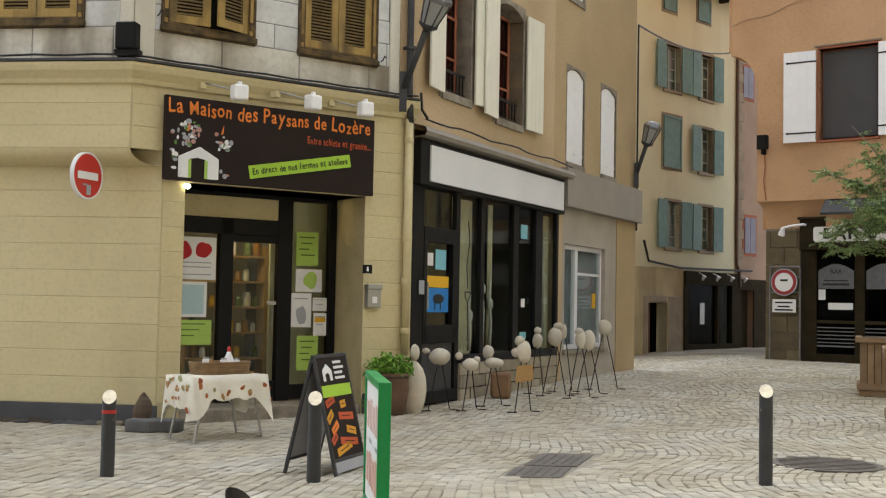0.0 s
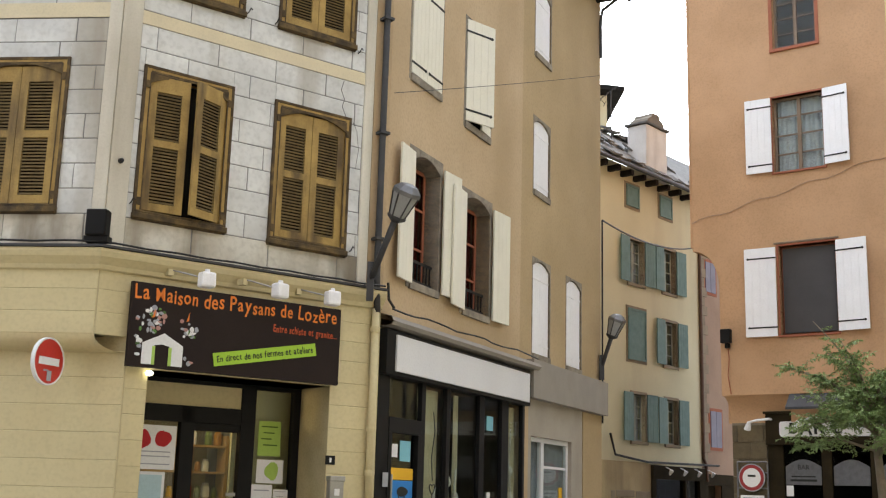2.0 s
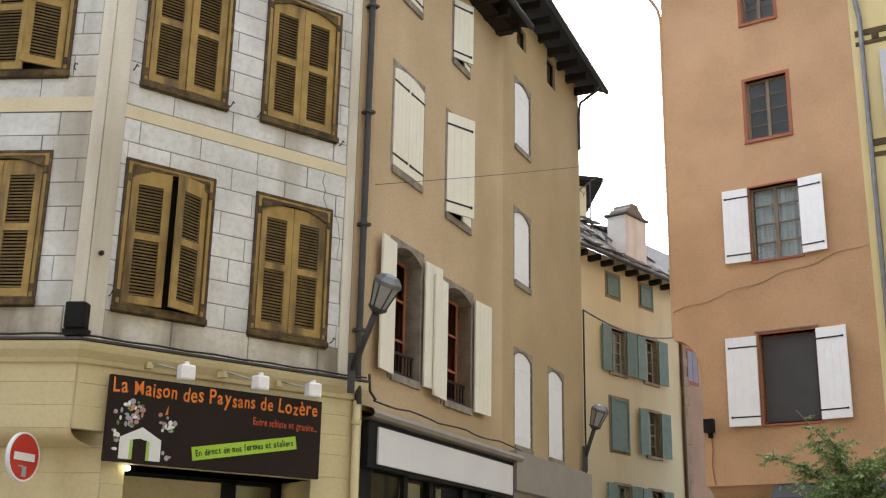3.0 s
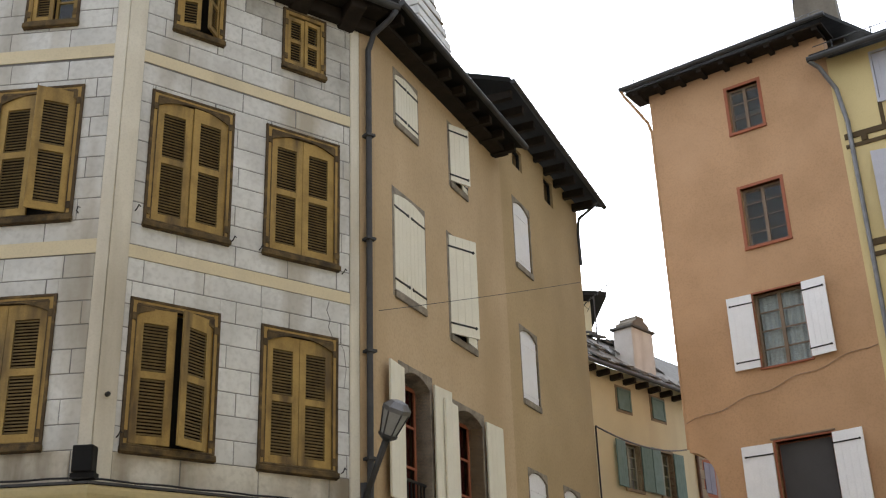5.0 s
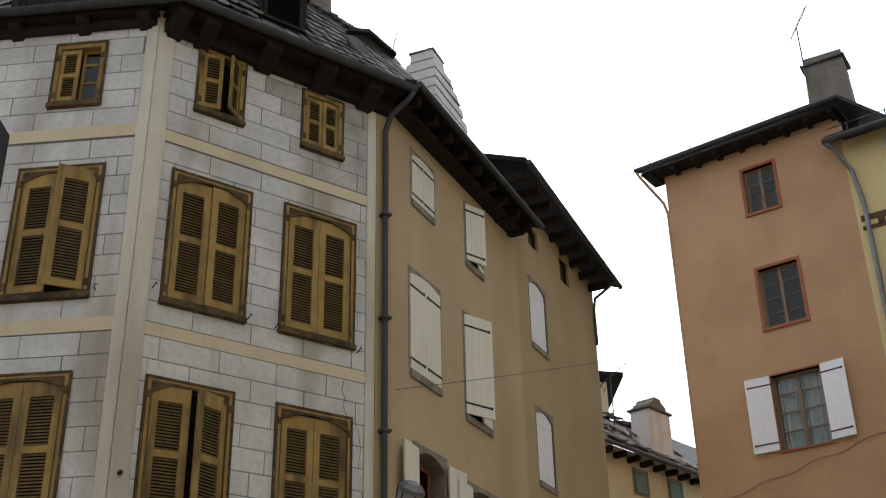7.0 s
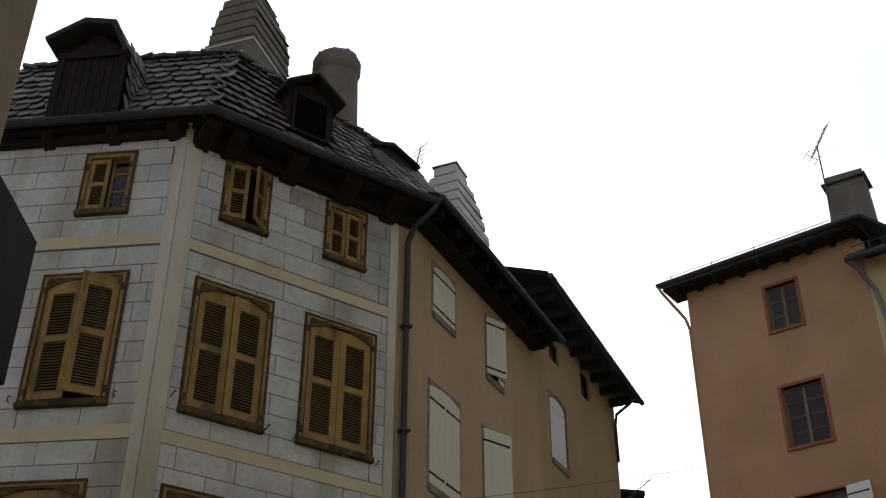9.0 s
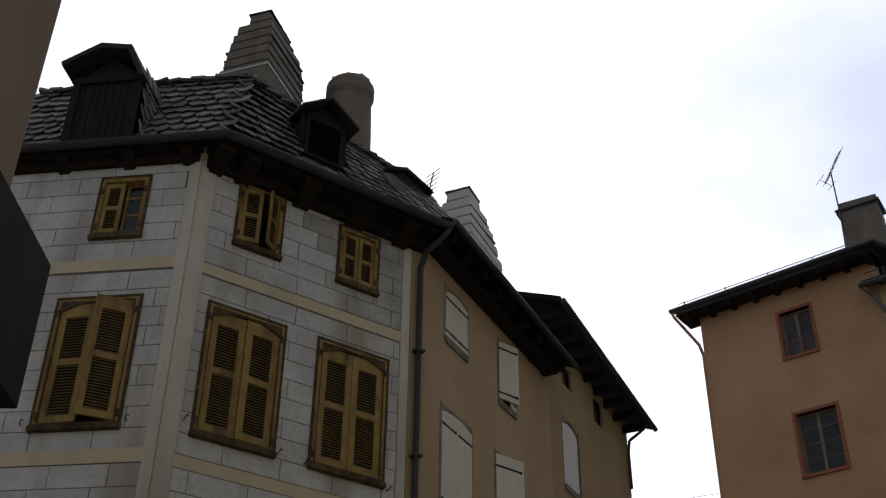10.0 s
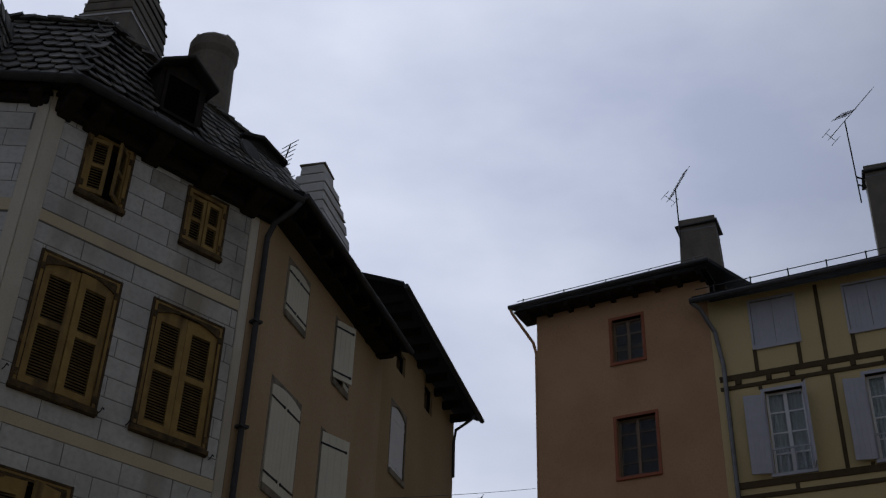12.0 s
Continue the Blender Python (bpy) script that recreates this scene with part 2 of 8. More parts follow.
BOLLARD = mat("bollard_grey", (0.05, 0.053, 0.058), (0.035, 0.037, 0.04), rough=0.5, metal=0.2, scale=6, stain=(0.3, 0.27, 0.24), stain_at=(0.68, 0.72))
RUBBLE = mat("pale_rubble_stone", (0.36, 0.31, 0.235), (0.25, 0.21, 0.155), scale=5, fine=20, bump=0.5, dist=0.008, per_piece=0.18)
MORTAR = mat("grey_mortar", (0.22, 0.19, 0.145), (0.16, 0.135, 0.1))
INK_GREEN = mat("dark_green_ink", (0.10, 0.17, 0.03), (0.08, 0.14, 0.025), bump=0)
BOLLARD_TOP = mat("polished_cut_face", (0.66, 0.58, 0.42), (0.3, 0.25, 0.18), rough=0.35, metal=0.35, scale=8)
TERRACOTTA = mat("dark_terracotta", (0.15, 0.085, 0.055), (0.09, 0.055, 0.04), scale=5)
PEBBLE = mat("river_pebble", (0.58, 0.53, 0.44), (0.46, 0.415, 0.34), rough=0.7, scale=8, per_piece=0.1)
WICKER = mat("wicker", (0.24, 0.15, 0.075), (0.14, 0.085, 0.04), scale=12, bump=0.5)
CLOTH = mat("cream_tablecloth", (0.72, 0.68, 0.58), (0.66, 0.62, 0.52), scale=3, bump=0.1)
CLOTH_MOTIF = mat("rust_print", (0.30, 0.075, 0.03), (0.42, 0.2, 0.06), scale=14, bump=0)
LIME_OLIVE = mat("olive_print", (0.34, 0.33, 0.16), (0.28, 0.27, 0.12), bump=0)
CURTAIN_RED = mat("red_curtain", (0.30, 0.035, 0.03), (0.2, 0.025, 0.02), scale=4)
LACE = mat("lace_curtain", (0.66, 0.63, 0.64), (0.34, 0.32, 0.33), scale=22, amount=0.8)
INSECT_SCREEN = mat("dark_window_mesh", (0.06, 0.058, 0.06), (0.05, 0.048, 0.05), scale=2, rough=0.7)
WINDOW_WOOD = mat("brown_window_wood", (0.22, 0.155, 0.105), (0.15, 0.105, 0.07), rough=0.6)
SAGE_WOOD = mat("pale_sage_window_wood", (0.33, 0.36, 0.31), (0.26, 0.285, 0.245), rough=0.6)
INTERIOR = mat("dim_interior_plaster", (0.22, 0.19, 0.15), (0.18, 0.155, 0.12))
SHELF_WOOD = mat("honey_shelf_wood", (0.42, 0.26, 0.10), (0.34, 0.2, 0.075), rough=0.6)
PLANTER_WOOD = mat("planter_wood", (0.25, 0.165, 0.095), (0.17, 0.11, 0.06), scale=5, fine=40, per_piece=0.12, bump=0.35)
BARK = mat("grey_bark", (0.24, 0.20, 0.15), (0.15, 0.125, 0.09), scale=8, bump=0.6, dist=0.01)
TREE_LEAF = mat("olive_green_leaf", (0.225, 0.31, 0.12), (0.14, 0.215, 0.075), rough=0.6, scale=3, per_piece=0.4, bump=0)
LEAF = mat("leaf_green", (0.10, 0.20, 0.045), (0.065, 0.14, 0.03), rough=0.55, scale=3, per_piece=0.4, bump=0)
LEAF_BRIGHT = mat("bright_leaf", (0.15, 0.30, 0.03), (0.1, 0.22, 0.025), rough=0.5, scale=6, per_piece=0.3, bump=0)
SOIL = mat("soil", (0.06, 0.045, 0.03))
CAST_IRON = mat("cast_iron", (0.13, 0.115, 0.1), (0.085, 0.075, 0.068), rough=0.55, metal=0.3, scale=10, bump=0.4)
LAMP_GLASS = mat("milky_lamp_glass", (0.34, 0.35, 0.35), (0.27, 0.28, 0.28), rough=0.25, bump=0)
TIMBER = mat("brown_half_timber", (0.085, 0.055, 0.022), (0.06, 0.04, 0.018), scale=4, bump=0.3)
YELLOW_PLASTER = mat("yellow_infill_plaster", (0.64, 0.52, 0.27), (0.57, 0.455, 0.23), scale=0.8)
BAR_WOOD = mat("dark_olive_joinery", (0.034, 0.026, 0.014), (0.018, 0.014, 0.009), rough=0.85, spec=0.06)
PIER_STONE = mat("dark_weathered_stone", (0.135, 0.105, 0.058), (0.065, 0.05, 0.03), scale=2.5, fine=15, bump=0.5, dist=0.01, per_piece=0.15)
SLAT_WOOD = mat("weathered_slat_wood", (0.185, 0.128, 0.05), (0.085, 0.06, 0.03), scale=6, fine=60, rough=0.8)
# almost no albedo: paints the shade inside openings that have no depth
VOID = mat("opening_shade_black", (0.006, 0.006, 0.006), (0.004, 0.004, 0.004), spec=0.0, bump=0)
GLASS = glass_mat("window_glass")
GLASS_DARK = glass_mat("dim_window_glass", (0.6, 0.63, 0.63), 0.0, 0.15)
FROSTED = mat("etched_glass", (0.14, 0.143, 0.155), (0.085, 0.088, 0.095), rough=0.4, scale=9, bump=0)
BLIND = mat("dull_blind", (0.15, 0.15, 0.155), (0.1, 0.1, 0.105), rough=0.7, bump=0)
RING_RED = mat("faded_ring_red", (0.30, 0.03, 0.035), (0.25, 0.025, 0.03), rough=0.5, bump=0)
RUST_PIPE = mat("rust_brown_pipe", (0.13, 0.07, 0.045), (0.09, 0.05, 0.035), rough=0.6)
DIM_LILAC = mat("dim_lilac_paint", (0.22, 0.21, 0.27), (0.17, 0.165, 0.21), rough=0.6)
SHEER = mat("sheer_grey_curtain", (0.28, 0.28, 0.3), (0.17, 0.17, 0.185), scale=3)
BULB = bpy.data.materials.new("lit_bulb")
BULB.use_nodes = True
BULB.node_tree.nodes["Principled BSDF"].inputs["Emission Color"].default_value = (1.0, 0.9, 0.7, 1)
BULB.node_tree.nodes["Principled BSDF"].inputs["Emission Strength"].default_value = 6.0

# ---- mesh helpers ----
class Build:
    """Gathers vertices and faces of one part."""

    def __init__(self):
        self.v, self.f = [], []

    def add(self, verts, faces, m=None):
        k = len(self.v)
        self.v += [tuple(m @ Vector(p)) if m else tuple(p) for p in verts]
        self.f += [tuple(i + k for i in face) for face in faces]
        return self

    def box(self, x0, y0, z0, x1, y1, z1, m=None):
        (x0, x1), (y0, y1), (z0, z1) = sorted((x0, x1)), sorted((y0, y1)), sorted((z0, z1))
        return self.add([(x, y, z) for z in (z0, z1) for y in (y0, y1) for x in (x0, x1)],
                        [(0, 2, 3, 1), (4, 5, 7, 6), (0, 1, 5, 4), (2, 6, 7, 3), (0, 4, 6, 2), (1, 3, 7, 5)], m)

    def prism(self, pts, z0, z1, m=None):
        """A polygon (counter-clockwise from above) drawn up from z0 to z1."""
        n = len(pts)
        return self.add([(x, y, z0) for x, y in pts] + [(x, y, z1) for x, y in pts],
                        [tuple(range(n))[::-1], tuple(range(n, 2 * n))] + [(i, (i + 1) % n, n + (i + 1) % n, n + i) for i in range(n)], m)

    def panel(self, pts, y0, y1, m=None):
        """A polygon in the x-z plane with a thickness from y0 to y1."""
        n = len(pts)
        return self.add([(x, y0, z) for x, z in pts] + [(x, y1, z) for x, z in pts],
                        [tuple(range(n)), tuple(range(n, 2 * n))[::-1]] + [((i + 1) % n, i, n + i, n + (i + 1) % n) for i in range(n)], m)

    def lathe(self, rings, n=16, m=None, caps=True):
        """Rings (radius, z) turned round z."""
        v = [(r * math.cos(2 * math.pi * i / n), r * math.sin(2 * math.pi * i / n), z) for r, z in rings for i in range(n)]
        f = [(k * n + i, k * n + (i + 1) % n, (k + 1) * n + (i + 1) % n, (k + 1) * n + i) for k in range(len(rings) - 1) for i in range(n)]
        if caps:
            f += [tuple(range(n))[::-1], tuple(range((len(rings) - 1) * n, len(rings) * n))]
        return self.add(v, f, m)

    def blob(self, c, r, n=12, seed=0, rough=0.08, m=None):
        """A rounded stone: a squashed, slightly uneven ball."""
        rnd = random.Random(seed)
        a, b, d = (rnd.uniform(0, 6) for _ in range(3))
        v, f, rows = [], [], 8
        for k in range(rows + 1):
            th = math.pi * k / rows
            for i in range(n):
                ph = 2 * math.pi * i / n
                s = 1 + rough * (math.sin(2 * ph + a) * math.sin(th) + 0.6 * math.sin(3 * th + b + ph) + 0.4 * math.sin(3 * ph + d))
                v.append((c[0] + r[0] * s * math.sin(th) * math.cos(ph), c[1] + r[1] * s * math.sin(th) * math.sin(ph), c[2] + r[2] * s * math.cos(th)))
        for k in range(rows):
            for i in range(n):
                f.append((k * n + i, (k + 1) * n + i, (k + 1) * n + (i + 1) % n, k * n + (i + 1) % n))
        return self.add(v, f, m)

    def tube(self, path, r, n=8, m=None):
        """A round bar along a path; r is one radius or one for each point."""
        path = [Vector(p) for p in path]
        rs = r if isinstance(r, (list, tuple)) else [r] * len(path)
        v, f = [], []
        side = None
        for k, p in enumerate(path):
            d = (path[min(k + 1, len(path) - 1)] - path[max(k - 1, 0)]).normalized()
            if side is None:
                side = d.cross(Vector((0, 0, 1)) if abs(d.z) < 0.9 else Vector((1, 0, 0))).normalized()
            side = (side - d * side.dot(d)).normalized()
            up = d.cross(side)
            v += [p + (side * math.cos(2 * math.pi * i / n) + up * math.sin(2 * math.pi * i / n)) * rs[k] for i in range(n)]
        for k in range(len(path) - 1):
            for i in range(n):
                f.append((k * n + i, k * n + (i + 1) % n, (k + 1) * n + (i + 1) % n, (k + 1) * n + i))
        f += [tuple(range(n))[::-1], tuple(range((len(path) - 1) * n, len(path) * n))]
        return self.add(v, f, m)

    def mesh(self, name, material, smooth=False):
        me = bpy.data.meshes.new(name)
        me.from_pydata(self.v, [], self.f)
        me.materials.append(material)
        if smooth:
            bm = bmesh.new()
            bm.from_mesh(me)
            bmesh.ops.remove_doubles(bm, verts=bm.verts, dist=1e-5)
            bm.to_mesh(me)
            bm.free()
            me.polygons.foreach_set("use_smooth", [True] * len(me.polygons))
        me.update()
        return me


WORLD = {}


def thing(name, at, label, category, group="", kind=""):
    """An Empty at the base of a thing, to which its parts belong."""
    ob = new(name)
    ob.empty_display_size = 0.2
    ob.matrix_world = at
    WORLD[ob] = at.copy()
    return tagged(ob, label, category, group, kind)


def place(ob, parent, at):
    WORLD[ob] = at.copy()
    if parent:
        ob.parent = parent
        ob.matrix_basis = WORLD[parent].inverted() @ at
    else:
        ob.matrix_basis = at
    return ob


def part(name, b, material, parent=None, label="", at=None, bevel=0.0, smooth=False):
    """One mesh object under a thing or a part; its coordinates are those of the pose at (or of its parent)."""
    ob = new(name, b.mesh(name, material, smooth))
    place(ob, parent, at if at is not None else (WORLD[parent] if parent else Matrix()))
    if bevel:
        md = ob.modifiers.new("bevel", "BEVEL")
        md.width, md.segments, md.limit_method, md.angle_limit = bevel, 2, "ANGLE", radians(40)
    return tagged(ob, label)


def piece(name, me, parent, at):
    """A piece that shares its mesh with others."""
    return place(new(name, me), parent, at)


def letters(name, text, size, material, parent, at, label="", depth=0.004, align="LEFT", width=0.0):
    """Words as a flat mesh that stands in the x-z plane of the pose at."""
    cu = bpy.data.curves.new(name, "FONT")
    cu.body, cu.size, cu.extrude, cu.align_x = text, size, depth, align
    tmp = bpy.data.objects.new(name, cu)
    scene.collection.objects.link(tmp)
    me = bpy.data.meshes.new_from_object(tmp.evaluated_get(bpy.context.evaluated_depsgraph_get()))
    bpy.data.objects.remove(tmp)
    me.materials.clear()
    me.materials.append(material)
    if width:
        xs = [v.co.x for v in me.vertices]
        me.transform(Matrix.Diagonal((width / (max(xs) - min(xs)), 1, 1, 1)))
    ob = new(name, me)
    place(ob, parent, at @ pose(0, 0, 0, 90, 0, 0))
    return tagged(ob, label)


def hand_letters(name, text, size, material, parent, at, label, width, seed, bold=0.012):
    """Words drawn letter by letter, each a little turned, raised and sized, as one flat mesh; width is the whole line's."""
    rnd, b, x = random.Random(seed), Build(), 0.0
    for ch in text:
        if ch == " ":
            x += size * 0.36
            continue
        cu = bpy.data.curves.new(name, "FONT")
        cu.body, cu.size, cu.extrude, cu.offset = ch, size * rnd.uniform(0.93, 1.1), 0.002, bold * size
        tmp = bpy.data.objects.new(name, cu)
        scene.collection.objects.link(tmp)
        me = bpy.data.meshes.new_from_object(tmp.evaluated_get(bpy.context.evaluated_depsgraph_get()))
        bpy.data.objects.remove(tmp)
        x0, x1 = min(v.co.x for v in me.vertices), max(v.co.x for v in me.vertices)
        m = pose(x, rnd.uniform(-0.04, 0.04) * size, 0, 0, 0, rnd.uniform(-5, 5)) @ pose(-x0, 0, 0)
        b.add([v.co.copy() for v in me.vertices], [tuple(p.vertices) for p in me.polygons], m)
        x += x1 - x0 + size * 0.12
    me = b.mesh(name, material)
    me.transform(Matrix.Diagonal((width / x, 1, 1, 1)))
    return tagged(place(new(name, me), parent, at @ pose(0, 0, 0, 90, 0, 0)), label)


def wall_sheet(b, x0, x1, z0, z1, thick, holes, m=None, reveal=None):
    """A wall in the x-z plane, outer face at y = 0, with openings right through."""
    xs = sorted({x0, x1, *(min(max(h[0], x0), x1) for h in holes), *(min(max(h[2], x0), x1) for h in holes)})
    zs = sorted({z0, z1, *(min(max(h[1], z0), z1) for h in holes), *(min(max(h[3], z0), z1) for h in holes)})
    for xa, xb in zip(xs, xs[1:]):
        for za, zb in zip(zs, zs[1:]):
            cx, cz = (xa + xb) / 2, (za + zb) / 2
            if any(h[0] < cx < h[2] and h[1] < cz < h[3] for h in holes):
                continue
            b.add([(xa, 0, za), (xb, 0, za), (xb, 0, zb), (xa, 0, zb)], [(0, 1, 2, 3)], m)
            b.add([(xa, thick, za), (xb, thick, za), (xb, thick, zb), (xa, thick, zb)], [(3, 2, 1, 0)], m)
    for hx0, hz0, hx1, hz1 in holes:
        for p, q in (((hx0, hz0), (hx1, hz0)), ((hx1, hz0), (hx1, hz1)), ((hx1, hz1), (hx0, hz1)), ((hx0, hz1), (hx0, hz0))):
            b.add([(p[0], 0, p[1]), (q[0], 0, q[1]), (q[0], thick, q[1]), (p[0], thick, p[1])], [(0, 3, 2, 1)], m)
    for p, q in (((x0, z0), (x1, z0)), ((x1, z0), (x1, z1)), ((x1, z1), (x0, z1)), ((x0, z1), (x0, z0))):
        b.add([(p[0], 0, p[1]), (q[0], 0, q[1]), (q[0], thick, q[1]), (p[0], thick, p[1])], [(0, 1, 2, 3)], m)
    return b


def frame_bars(b, x0, z0, x1, z1, w, y0, y1, m=None):
    """Four bars round a rectangle."""
    b.box(x0, y0, z0, x0 + w, y1, z1, m), b.box(x1 - w, y0, z0, x1, y1, z1, m)
    b.box(x0 + w, y0, z0, x1 - w, y1, z0 + w, m), b.box(x0 + w, y0, z1 - w, x1 - w, y1, z1, m)
    return b


def louvre_leaf(w, h, arch=0.0):
    """A louvred shutter leaf: its frame and the heights of its slats; hinge at x = 0, outer face towards -y."""
    b = Build()
    s, t, mid = min(0.11, w * 0.195), 0.035, h * 0.5
    rail = 0.105 if h > 1.3 else 0.07
    b.box(0, 0, 0, s, t, h), b.box(w - s, 0, 0, w, t, h)
    b.box(s, 0, 0, w - s, t, rail), b.box(s, 0, h - rail - arch, w - s, t, h), b.box(s, 0, mid - rail * 0.45, w - s, t, mid + rail * 0.45)
    zs = []
    for za, zb in ((rail, mid - rail * 0.45), (mid + rail * 0.45, h - rail - arch)):
        n = max(3, int((zb - za) / 0.043))
        zs += [za + (i + 0.5) * (zb - za) / n for i in range(n)]
    return b, zs, Build().box(s, -0.02, -0.0045, w - s, 0.02, 0.0045).mesh("slat", SLAT_WOOD)


def plank_leaf(w, h, arch=0.0, grooves=0, rails=True):
    """A solid shutter leaf of boards with two battens; hinge at x = 0."""
    b = Build()
    n = 4
    for i in range(n):
        xa, xb = w * i / n + (0.0007 if i else 0), w * (i + 1) / n - (0.0007 if i < n - 1 else 0)
        b.panel([(xa, 0), (xb, 0), (xb, h - arch * (1 - xb / w) ** 2), (xa, h - arch * (1 - xa / w) ** 2)], 0, 0.035)
    if grooves:
        for i in range(grooves):
            z = h * (i + 0.7) / grooves
            b.box(w * 0.22, -0.018, z - 0.03, w * 0.8, 0, z + 0.03)
    return b


def strap(w, z, y=-0.008, flip=False):
    b = Build()
    b.box(-0.02, y - 0.006, z - 0.018, w * 0.86, y, z + 0.018)
    b.lathe([(0.03, -0.006), (0.03, 0.006)], 10, pose(w * 0.88, y - 0.003, z, 90, 0, 0))
    return b


def g(x, y):
    """The height of the ground, which rises a little away from the camera."""
    def ss(v):
        v = min(1, max(0, v))
        return v * v * (3 - 2 * v)
    return 0.2 * ss((y - 11) / 14) + 0.15 * ss((x - 4) / 4) * ss((y - 17) / 9)


FM, FL, FB = pose(-3.5, 14.2, 0, 0, 0, 35.65), pose(-3.849, 13.949, 0, 0, 0, -7.12), pose(-0.469, 16.374, 0, 0, 0, 63.08)
FP, FT, FH = pose(7.779, 28.5, 0, 0, 0, -37.88), pose(5.648, 32.7, 0, 0, 0, 46.69), pose(11.268, 25.786, 0, 0, 0, -35.5)


def sub(f, x, y, z, rz=0):
    return f @ pose(x, y, z, 0, 0, rz)


def plan(f, u, y=0.0):
    """A point of a front, seen from above, in the world."""
    p = f @ Vector((u, y, 0))
    return (p.x, p.y)


# ---- windows ----
def louvred_window(house, f, x0, z0, x1, z1, ajar=(0.0, 0.0), attic=False, label=""):
    """A timber frame with a pair of louvred shutters; ajar: how far each leaf stands open, in degrees."""
    w, t = 0.09, 0.06
    b = frame_bars(Build(), x0, z0, x1, z1, w, -0.03, 0.14)
    head, sill = Build(), Build().box(x0 - 0.02, -0.075, z0 - 0.03, x1 + 0.02, 0.12, z0 + 0.05)
    sill.box(x0 + 0.01, -0.05, z0 + 0.05, x1 - 0.01, 0.1, z0 + 0.085)
    if not attic:
        mid, hw = (x0 + x1) / 2, (x1 - x0) / 2 - w
        pts = [(x0 + w, z1 - w)] + [(mid - hw + 2 * hw * i / 10, z1 - w - 0.13 * (abs(i - 5) / 5) ** 2.2) for i in range(11)] + [(x1 - w, z1 - w)]
        head.panel(pts[1:-1] + [(x1 - w, z1 - w + 0.03), (x0 + w, z1 - w + 0.03)], -0.034, 0.06)
    win = part("window", b, OCHRE_DARK, house, label, f, bevel=0.006)
    part("sill", sill, ROTTEN_WOOD, win, "dark weathered sill", f, bevel=0.012)
    if head.v:
        part("head_board", head, ROTTEN_WOOD, win, "dark weathered arched head board", f)
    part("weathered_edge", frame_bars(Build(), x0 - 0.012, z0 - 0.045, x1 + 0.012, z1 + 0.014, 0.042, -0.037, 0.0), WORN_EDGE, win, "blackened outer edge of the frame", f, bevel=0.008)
    if not attic:
        part("inner_bead", frame_bars(Build(), x0 + w - 0.014, z0 + w - 0.03, x1 - w + 0.014, z1 - w + 0.01, 0.014, -0.036, -0.02), WORN_EDGE, win, "", f)
    lw, lh = (x1 - x0) / 2 - w - 0.004, z1 - z0 - 2 * w - 0.03
    leaf, slat_zs, slat = louvre_leaf(lw, lh, 0.0 if attic else 0.1)
    for side, a in ((0, ajar[0]), (1, ajar[1])):
        m = sub(f, x0 + w, -0.005, z0 + w + 0.01, -a) if not side else sub(f, x1 - w, -0.005, z0 + w + 0.01, a) @ Matrix.Diagonal((-1, 1, 1, 1))
        if a < 170:
            sh_ = part("shutter", leaf, OCHRE_WOOD, house, "louvred ochre shutter leaf", m)
            for z in slat_zs:
                piece("slat", slat, sh_, m @ pose(0, 0.0175, z, 47, 0, 0))
    for x in (x0 + 0.05, x1 - 0.05):
        for z in (z0 + 0.2, z1 - 0.25):
            part("hinge", Build().box(x - 0.025, -0.045, z - 0.05, x + 0.025, -0.03, z + 0.05), ROTTEN_WOOD, win, "", f)
    # near-black board close behind the leaves paints the darkness of the room
    part("interior_board", Build().box(x0 + w, 0.17, z0 + w, x1 - w, 0.2, z1 - w), ROOF_DARK, win, "near-black board standing for the shade of the room", f)
    return win


